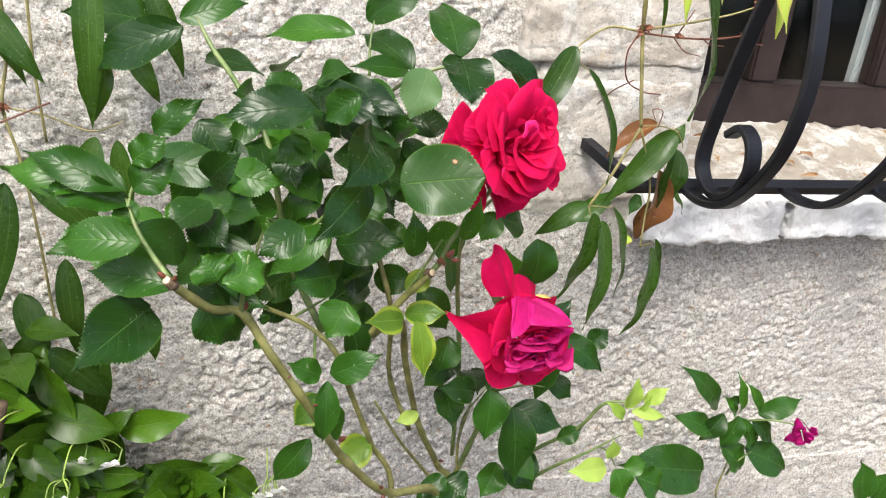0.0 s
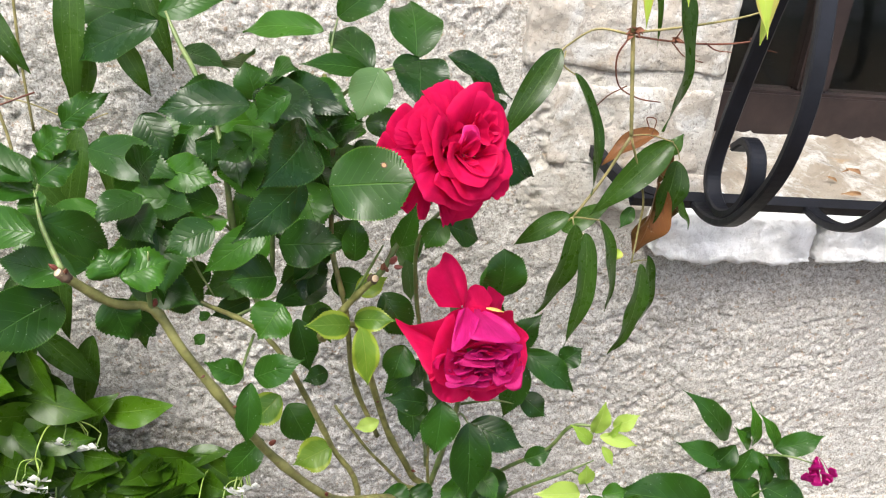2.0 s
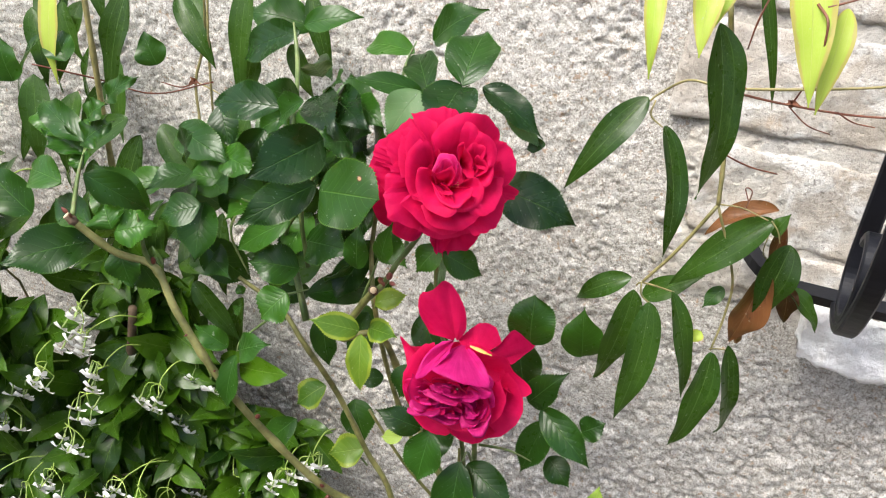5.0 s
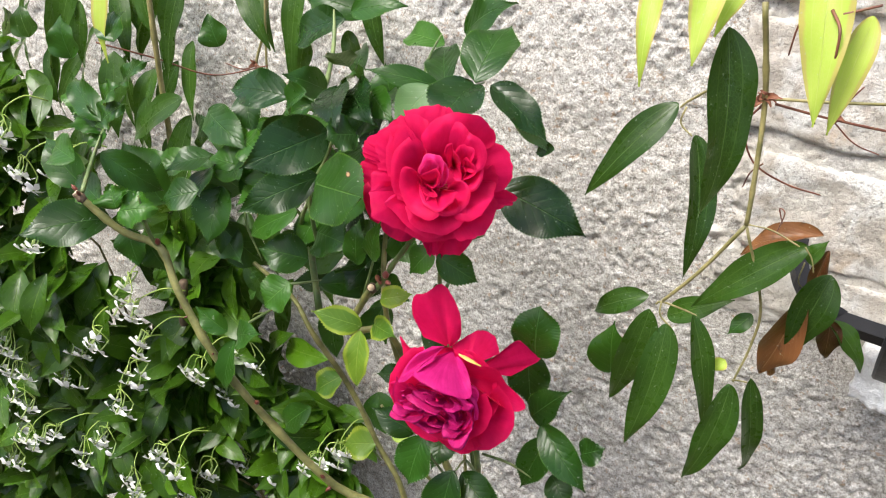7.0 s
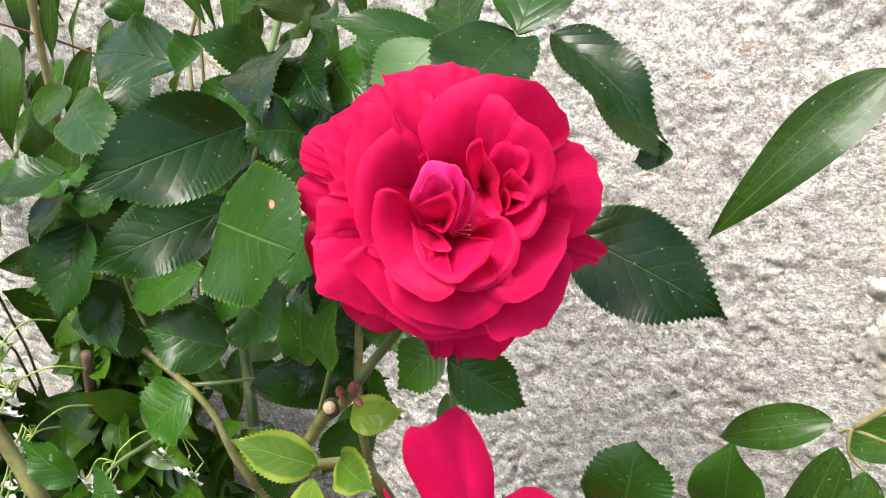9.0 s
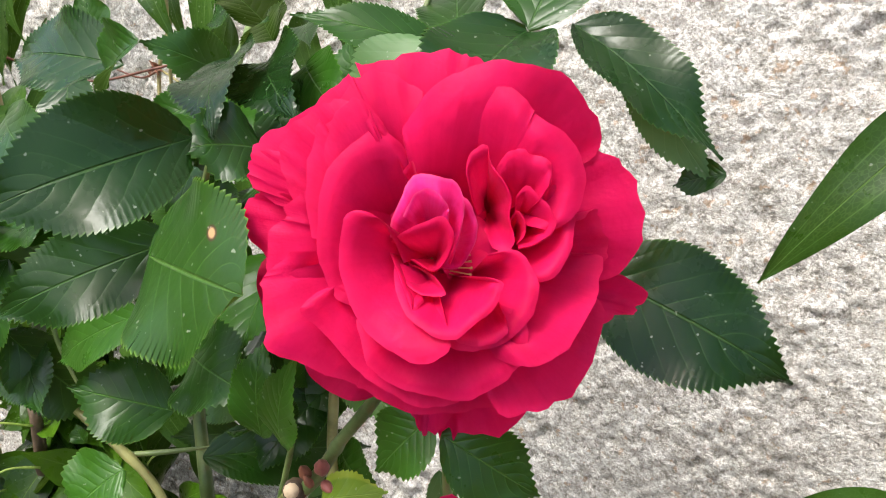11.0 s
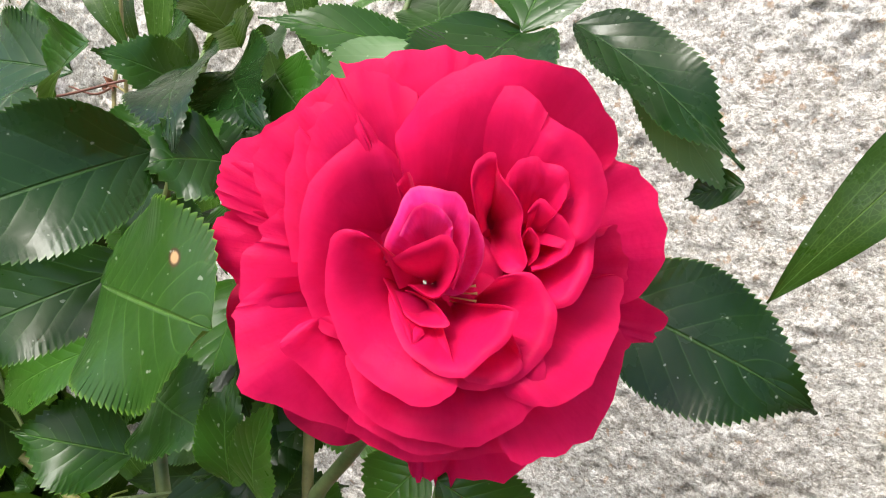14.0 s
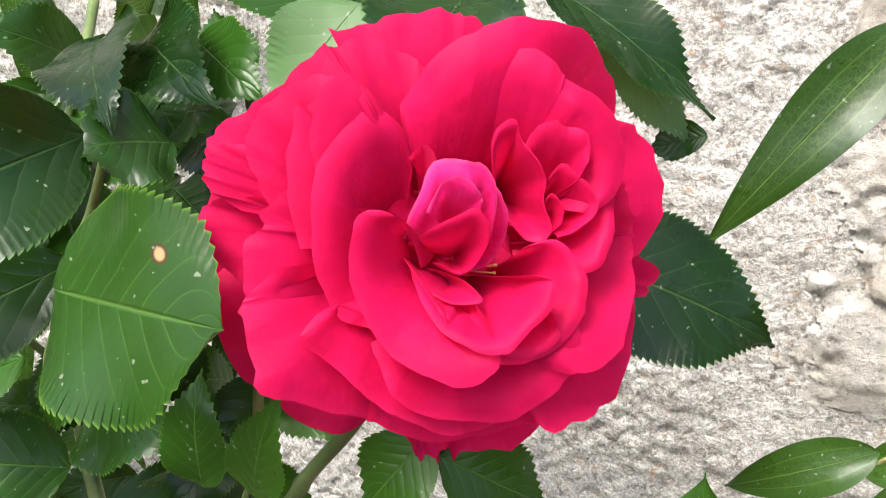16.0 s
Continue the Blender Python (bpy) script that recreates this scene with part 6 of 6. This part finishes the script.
leaf(vine, VINE_LEAF_LIME, (0.342, -0.300, 1.325), (0.354, -0.330, 1.257), 0.015, serr=0, shape=width_vine, label="young lime-green leaf")
leaf(vine, VINE_LEAF_LIME, (0.377, -0.300, 1.331), (0.383, -0.330, 1.276), 0.021, serr=0, shape=width_vine, label="young lime-green leaf")
leaf(vine, VINE_LEAF_LIME, (0.391, -0.280, 1.325), (0.384, -0.300, 1.289), 0.014, serr=0, shape=width_vine, label="young lime-green leaf")
leaf(vine, VINE_LEAF, (0.400, -0.160, 1.325), (0.433, -0.150, 1.212), 0.011, serr=0, shape=width_vine)
leaf(vine, VINE_LEAF_LIME, (0.464, -0.280, 1.314), (0.461, -0.300, 1.247), 0.018, serr=0, shape=width_vine, label="young lime-green leaf")
leaf(vine, VINE_LEAF, (0.333, -0.168, 1.208), (0.278, -0.192, 1.118), 0.029, serr=0, shape=width_vine)
leaf(vine, VINE_LEAF, (0.351, -0.164, 1.185), (0.376, -0.200, 1.074), 0.031, tilt=-42, serr=0, shape=width_vine)
leaf(vine, VINE_LEAF, (0.387, -0.285, 1.294), (0.398, -0.292, 1.169), 0.037, fold=.35, tilt=-42, serr=0, shape=width_vine)
leaf(vine, VINE_LEAF, (0.458, -0.176, 1.127), (0.385, -0.180, 1.045), 0.032, serr=0, shape=width_vine)
leaf(vine, VINE_LEAF, (0.355, -0.208, 1.057), (0.307, -0.196, 1.016), 0.022, arch=.15, serr=0, shape=width_vine)
leaf(vine, VINE_LEAF, (0.361, -0.216, 1.049), (0.338, -0.200, 0.939), 0.031, tilt=-28, serr=0, shape=width_vine)
leaf(vine, VINE_LEAF, (0.375, -0.208, 1.037), (0.367, -0.224, 0.915), 0.034, tilt=-28, serr=0, shape=width_vine)
leaf(vine, VINE_LEAF, (0.391, -0.196, 1.047), (0.420, -0.180, 0.933), 0.022, tilt=-28, serr=0, shape=width_vine)
leaf(vine, VINE_LEAF, (0.437, -0.212, 1.007), (0.420, -0.212, 0.899), 0.031, tilt=-28, serr=0, shape=width_vine)
leaf(vine, VINE_LEAF, (0.448, -0.196, 1.010), (0.457, -0.164, 0.896), 0.020, tilt=-28, serr=0, shape=width_vine)
leaf(vine, VINE_LEAF, (0.478, -0.150, 1.098), (0.463, -0.160, 1.021), 0.036, tilt=-10, fold=.3, serr=0, shape=width_vine)
leaf(vine, VINE_LEAF, (0.486, -0.120, 1.045), (0.521, -0.120, 1.008), 0.022, tilt=-28, serr=0, shape=width_vine)
leaf(vine, VINE_LEAF, (0.363, -0.165, 1.020), (0.414, -0.160, 1.054), 0.023, serr=0, shape=width_vine)
leaf(vine, VINE_LEAF, (0.460, -0.170, 1.111), (0.470, -0.170, 1.133), 0.016, tilt=-28, serr=0, shape=width_vine)
leaf(vine, ROSE_LEAF_MID, (0.432, -0.170, 1.052), (0.419, -0.180, 1.032), 0.015, serr=0)
leaf(vine, ROSE_LEAF_MID, (0.310, -0.120, 0.910), (0.304, -0.120, 0.969), 0.047, serr=0)
leaf(vine, VINE_LEAF_LIME, (0.423, -0.180, 1.008), (0.416, -0.185, 0.997), 0.013, label="young lime-green leaf", serr=0, shape=width_vine)
leaf(vine, VINE_LEAF_DEAD, (0.461, -0.128, 1.120), (0.404, -0.133, 1.083), 0.026, tilt=25, curl=.1, fold=.6, label="withered brown leaf", serr=0, shape=width_vine)
leaf(vine, VINE_LEAF_DEAD, (0.464, -0.143, 1.072), (0.448, -0.153, 0.992), 0.046, tilt=-8, curl=.1, fold=.75, wave=.08, label="withered brown leaf", serr=0, shape=width_vine)
leaf(vine, VINE_LEAF_DEAD, (0.470, -0.131, 1.029), (0.456, -0.138, 0.984), 0.026, tilt=30, curl=.15, fold=.9, wave=.12, label="withered brown leaf", serr=0, shape=width_vine)
leaf(vine, VINE_LEAF_DEAD, (0.469, -0.133, 1.111), (0.465, -0.143, 1.069), 0.020, fold=1.0, wave=.1, label="withered brown leaf", serr=0, shape=width_vine)
leaf(vine, VINE_LEAF_DEAD, (0.486, -0.123, 1.049), (0.491, -0.123, 1.011), 0.022, fold=.6, wave=.1, label="withered brown leaf", serr=0, shape=width_vine)


def vine_node(parent, p, n, size):
    """Dry red-brown bracts bunched round a node."""
    for k in range(n):
        a = 2.4 * k
        way = Vector((math.cos(a), -0.5 + 0.3 * math.sin(3 * a), 0.7 * math.sin(a)))
        leaf(parent, BRACT, p, Vector(p) + way * size * (0.7 + 0.3 * math.sin(5 * a)), size * 0.5, serr=0.0, shape=width_vine, rows=8, fold=0.8, curl=0.4, wave=0.15, name="bract", label="dry red-brown bract")


vine_node(vine, (0.397, -0.172, 1.228), 9, 0.014)
vine_node(vine, (0.447, -0.155, 1.221), 5, 0.010)
vine_node(vine, (0.536, -0.150, 1.256), 8, 0.018)
old_vine = thing("clematis_vine", "evergreen clematis climbing the wall behind the rose bush", "climbing plant")
stem("stem", VINE_STEM, old_vine, (-0.207, -0.080, 1.229, 0.0017), (-0.207, -0.080, 1.160, 0.0017), (-0.214, -0.090, 1.108, 0.0017), (-0.202, -0.100, 1.060, 0.0016), (-0.189, -0.120, 0.996, 0.0014), (-0.181, -0.120, 0.871, 0.0014))
stem("stem", VINE_STEM, old_vine, (-0.214, -0.090, 1.108, 0.0010), (-0.176, -0.100, 1.104, 0.0009), (-0.135, -0.100, 1.089, 0.0009), (-0.104, -0.100, 1.099, 0.0007))
stem("tendril", TENDRIL, old_vine, (-0.214, -0.090, 1.107, 0.0010), (-0.237, -0.090, 1.097, 0.0009), (-0.267, -0.090, 1.098, 0.0008))
stem("stem", VINE_STEM, old_vine, (-0.270, -0.200, 1.220, 0.0032), (-0.259, -0.200, 1.117, 0.0032), (-0.260, -0.190, 1.034, 0.0035), (-0.251, -0.190, 0.964, 0.0036))
stem("stem", BARK, old_vine, (-0.214, -0.220, 0.856, 0.0050), (-0.238, -0.200, 0.753, 0.0060), (-0.231, -0.170, 0.680, 0.0070), (-0.206, -0.120, 0.588, 0.0070), (-0.178, -0.090, 0.508, 0.0080))
stem("tendril", TENDRIL, old_vine, (-0.299, -0.250, 1.141, 0.0010), (-0.260, -0.200, 1.123, 0.0010), (-0.225, -0.150, 1.103, 0.0010), (-0.165, -0.120, 1.122, 0.0009))
stem("stem", VINE_STEM, old_vine, (-0.178, -0.110, 1.229, 0.0014), (-0.178, -0.110, 1.153, 0.0014), (-0.174, -0.110, 1.080, 0.0014))
stem("stem", BARK, old_vine, (-0.262, -0.130, 0.806, 0.0050), (-0.265, -0.130, 0.726, 0.0060), (-0.240, -0.110, 0.646, 0.0060), (-0.187, -0.090, 0.591, 0.0070), (-0.165, -0.080, 0.517, 0.0070))
vine_node(old_vine, (-0.214, -0.090, 1.108), 8, 0.013)
leaf(old_vine, VINE_LEAF, (-0.249, -0.050, 1.222), (-0.192, -0.080, 1.126), 0.026, serr=0, shape=width_vine)
leaf(old_vine, VINE_LEAF, (-0.127, -0.100, 1.250), (-0.131, -0.110, 1.094), 0.029, serr=0, shape=width_vine)
leaf(old_vine, VINE_LEAF, (-0.132, -0.100, 1.083), (-0.158, -0.090, 0.950), 0.035, serr=0, shape=width_vine)
leaf(old_vine, VINE_LEAF, (-0.112, -0.090, 1.077), (-0.107, -0.080, 0.982), 0.022, serr=0, shape=width_vine)
leaf(old_vine, VINE_LEAF, (-0.106, -0.050, 1.165), (-0.072, -0.050, 1.105), 0.024, serr=0, shape=width_vine)
leaf(old_vine, VINE_LEAF, (-0.079, -0.050, 1.227), (-0.048, -0.050, 1.134), 0.025, serr=0, shape=width_vine)
leaf(old_vine, VINE_LEAF, (-0.216, -0.205, 1.088), (-0.317, -0.200, 1.000), 0.036, serr=0, shape=width_vine)
leaf(old_vine, VINE_LEAF, (-0.243, -0.150, 0.828), (-0.210, -0.200, 0.730), 0.043, serr=0, shape=width_vine)
leaf(old_vine, VINE_LEAF, (-0.095, -0.090, 0.888), (-0.088, -0.080, 0.809), 0.023, serr=0, shape=width_vine)
leaf(old_vine, VINE_LEAF, (-0.186, -0.140, 0.866), (-0.132, -0.120, 0.784), 0.031, serr=0, shape=width_vine)
leaf(old_vine, VINE_LEAF, (-0.141, -0.100, 0.838), (-0.159, -0.100, 0.727), 0.031, serr=0, shape=width_vine)
leaf(old_vine, VINE_LEAF, (-0.248, -0.170, 0.809), (-0.273, -0.200, 0.694), 0.039, serr=0, shape=width_vine)
leaf(old_vine, VINE_LEAF, (-0.170, -0.100, 0.950), (-0.166, -0.100, 0.832), 0.027, serr=0, shape=width_vine)
leaf(old_vine, VINE_LEAF, (-0.218, -0.190, 1.225), (-0.242, -0.200, 1.102), 0.036, serr=0, shape=width_vine)
leaf(old_vine, VINE_LEAF, (-0.227, -0.100, 1.208), (-0.170, -0.110, 1.137), 0.029, serr=0, shape=width_vine)
leaf(old_vine, VINE_LEAF, (-0.189, -0.215, 1.077), (-0.216, -0.215, 0.937), 0.037, serr=0, shape=width_vine)
leaf(old_vine, VINE_LEAF, (-0.124, -0.100, 1.163), (-0.130, -0.100, 1.099), 0.033, serr=0, shape=width_vine)
leaf(old_vine, VINE_LEAF_LIME, (-0.225, -0.280, 1.243), (-0.210, -0.300, 1.145), 0.022, serr=0, shape=width_vine, label="young lime-green leaf")
leaf(old_vine, ROSE_LEAF, (-0.270, -0.300, 1.137), (-0.281, -0.300, 1.181), 0.041, serr=0, shape=width_vine)
leaf(old_vine, ROSE_LEAF, (-0.197, -0.300, 1.169), (-0.223, -0.280, 1.192), 0.033, serr=0, shape=width_vine)
leaf(old_vine, VINE_LEAF, (-0.343, -0.300, 1.145), (-0.355, -0.300, 1.178), 0.036, serr=0, shape=width_vine)
leaf(old_vine, ROSE_LEAF, (-0.245, -0.120, 1.128), (-0.263, -0.120, 1.164), 0.040, serr=0, shape=width_vine)
leaf(old_vine, ROSE_LEAF_MID, (-0.231, -0.330, 1.012), (-0.289, -0.330, 1.053), 0.042, serr=0, shape=width_rose)
leaf(rose_bush, ROSE_LEAF_MID, (-0.051, -0.367, 1.061), (-0.108, -0.364, 1.104), 0.050)
leaf(old_vine, VINE_LEAF, (-0.178, -0.195, 1.086), (-0.110, -0.190, 1.007), 0.034, serr=0, shape=width_vine)

# hanging leaves of the old vine close to the wall
hang = random.Random(41)
for x0, x1, z0, z1, n in ((-0.80, -0.36, 0.86, 1.24, 46), (-0.42, -0.20, 0.62, 0.96, 24), (-0.50, -0.30, 1.0, 1.2, 8)):
    for k in range(n):
        b = Vector((hang.uniform(x0, x1), hang.uniform(-0.13, -0.05), hang.uniform(z0, z1)))
        size = hang.uniform(0.07, 0.12)
        t_ = b + Vector((hang.uniform(-0.5, 0.5), hang.uniform(-0.3, 0.0), -1.0)).normalized() * size
        leaf(old_vine, VINE_LEAF, b, t_, size * hang.uniform(0.26, 0.36), tilt=hang.uniform(-40, 40), serr=0.0, shape=width_vine, rows=16)

# ---- star jasmine at the foot of the wall ----
jasmine = thing("star_jasmine", "dense star jasmine with bright green leaves and white pinwheel flowers", "shrub")
rng = random.Random(7)
CLUMPS = (((-0.30, -0.17, 0.62), (0.17, 0.13, 0.14), 46), ((-0.22, -0.16, 0.72), (0.07, 0.05, 0.10), 24), ((-0.10, -0.11, 0.60), (0.08, 0.05, 0.05), 18), ((-0.05, -0.12, 0.66), (0.05, 0.03, 0.04), 12), ((-0.52, -0.22, 0.98), (0.19, 0.12, 0.16), 50), ((-0.55, -0.20, 0.58), (0.24, 0.15, 0.30), 60), ((-0.27, -0.14, 0.40), (0.26, 0.10, 0.18), 45), ((-0.12, -0.09, 0.56), (0.10, 0.05, 0.07), 15), ((-0.42, -0.25, 0.80), (0.16, 0.10, 0.12), 36), ((-0.58, -0.20, 0.36), (0.22, 0.12, 0.14), 40), ((-0.27, -0.13, 0.84), (0.09, 0.06, 0.08), 22), ((-0.15, -0.12, 0.68), (0.06, 0.05, 0.08), 16), ((-0.06, -0.13, 0.60), (0.07, 0.05, 0.05), 14))


def jasmine_leaf(c, r, depth, bm=None):
    d = Vector((rng.gauss(0, 1), -abs(rng.gauss(0, 1)) * 0.9, rng.gauss(0, 1))).normalized() * rng.uniform(*depth)
    b = Vector([c[i] + d[i] * r[i] for i in range(3)])
    way = Vector((rng.uniform(-1, 1), rng.uniform(-0.8, 0.1), rng.uniform(-1.0, 0.3))).normalized()
    size = rng.uniform(0.055, 0.088)
    return leaf(jasmine, JASMINE_LEAF, b, b + way * size, size * rng.uniform(0.40, 0.50), tilt=rng.uniform(-35, 35), fold=0.3, serr=0.0, shape=width_jasmine, rows=12, wave=0.04, into=bm)


for c, r, n in CLUMPS:
    for k in range(n):
        jasmine_leaf(c, r, (0.7, 1.0))
thicket = bmesh.new()
for c, r, n in CLUMPS:
    for k in range(n * 4):
        jasmine_leaf(c, r, (0.1, 0.85), thicket)
tagged(part("inner_foliage", thicket, JASMINE_LEAF, jasmine), "shaded inner jasmine foliage", kind="stuff")
for k in range(14):
    x0, z0 = rng.uniform(-0.6, -0.15), rng.uniform(0.35, 0.8)
    stem("runner", VINE_STEM, jasmine, (x0 + 0.1, -0.05, 0.0, 0.0025), (x0 + 0.05, -0.1, z0 * 0.5, 0.0022), (x0, -0.15, z0, 0.0018), (x0 - rng.uniform(-0.08, 0.08), -0.25, z0 + 0.06, 0.0012), sides=6, steps=4)
def jasmine_flower(o, z):
    fm = axes(o, (1, 0, 0.2), z, 0.0102)
    flower = new("flower")
    flower.parent = jasmine
    tagged(flower, "white five-petalled pinwheel flower")
    for q in range(5):
        a = radians(72 * q + rng.uniform(-6, 6))
        bm = bmesh.new()
        rows = []
        for i in range(6):
            v = i / 5
            turn = a + 0.55 * v
            cx, cy = math.cos(turn), math.sin(turn)
            wd = 0.06 + 0.29 * math.sin(min(1, v * 1.1) * math.pi * 0.85)
            rows.append([fm @ Vector((cx * (0.1 + 1.05 * v) - cy * wd * s, cy * (0.1 + 1.05 * v) + cx * wd * s, 0.14 * s * v - 0.25 * v * v)) for s in (-1, 0, 1)])
        sheet(bm, rows)
        part("petal", bm, WHITE_PETAL, flower)
    stem("tube", FLOWER_TUBE, flower, (*(fm @ Vector((0, 0, 0.05))), 0.0012), (*(fm @ Vector((0, 0.1, -0.8))), 0.001), (*(fm @ Vector((0.1, 0.4, -1.7))), 0.0007), sides=6, steps=3)
    return fm @ Vector((0.1, 0.4, -1.7))


# flower sprays: an arched stalk, then a fan of drooping flowers
SPRAYS_LOW = ((-0.397, -0.349, 0.750), (-0.410, -0.351, 0.711), (-0.389, -0.347, 0.695), (-0.392, -0.348, 0.652), (-0.393, -0.348, 0.594), (-0.429, -0.354, 0.543), (-0.357, -0.335, 0.605), (-0.291, -0.305, 0.776), (-0.310, -0.304, 0.741), (-0.331, -0.319, 0.703), (-0.230, -0.288, 0.831), (-0.230, -0.289, 0.867), (-0.208, -0.285, 0.789), (-0.230, -0.289, 0.739), (-0.252, -0.298, 0.690), (-0.325, -0.313, 0.584))
SPRAYS_HIGH = ((-0.279, -0.307, 0.620), (-0.167, -0.239, 0.747), (-0.169, -0.202, 0.693), (-0.138, -0.185, 0.758), (-0.198, -0.285, 0.627), (-0.165, -0.285, 0.626), (-0.169, -0.232, 0.583), (-0.159, -0.185, 0.566), (-0.245, -0.295, 0.557), (-0.094, -0.185, 0.593), (-0.015, -0.196, 0.651), (0.033, -0.210, 0.706), (-0.157, -0.269, 0.566), (-0.364, -0.338, 1.037), (-0.345, -0.330, 0.988), (-0.312, -0.309, 0.989), (-0.355, -0.334, 0.895))
for c in SPRAYS_LOW + SPRAYS_HIGH:
    c = Vector(c)
    lean = rng.uniform(-0.035, 0.035)
    node = c + Vector((0.2 * lean, 0.004, rng.uniform(0.016, 0.026)))
    stem("peduncle", PEDUNCLE, jasmine, (*(node + Vector((lean, 0.05, 0.008))), 0.0010), (*(node + Vector((0.7 * lean, 0.026, 0.018))), 0.0009), (*(node + Vector((0.25 * lean, 0.006, 0.010))), 0.0008), (*node, 0.0008), sides=5, steps=4)
    for q in range(rng.randint(4, 6)):
        o = c + Vector((rng.uniform(-0.019, 0.019), rng.uniform(-0.016, 0.004), rng.uniform(-0.013, 0.010)))
        z = Vector((8 * (o.x - c.x) + rng.uniform(-0.35, 0.35), -0.75, rng.uniform(-1.1, -0.25))).normalized()
        end = jasmine_flower(o, z)
        mid = (end + node) / 2 + Vector((0.2 * (o.x - c.x), -0.002, 0.004))
        stem("pedicel", PEDUNCLE, jasmine, (*end, 0.0007), (*mid, 0.0006), (*node, 0.0007), sides=5, steps=3)

# ---- dry litter on the sill ----
for k in range(16):
    x, y = rng.uniform(0.66, 1.1), rng.uniform(0.0, 0.15)
    z = 0.992 + (y + 0.052) * 0.189 + 0.006
    a = rng.uniform(0, 6.3)
    s = rng.uniform(0.012, 0.03)
    litter = thing("dry_leaf", "curled dry brown leaf scrap lying on the window sill", "leaf litter", group="leaf scraps on the sill")
    leaf(litter, DRY, (x, y, z), (x + s * math.cos(a), y + 0.5 * s * math.sin(a), z + 0.3 * s * math.sin(a)), s * 0.3, serr=0.0, rows=8, fold=0.7, wave=0.1, shape=width_vine, name="blade")
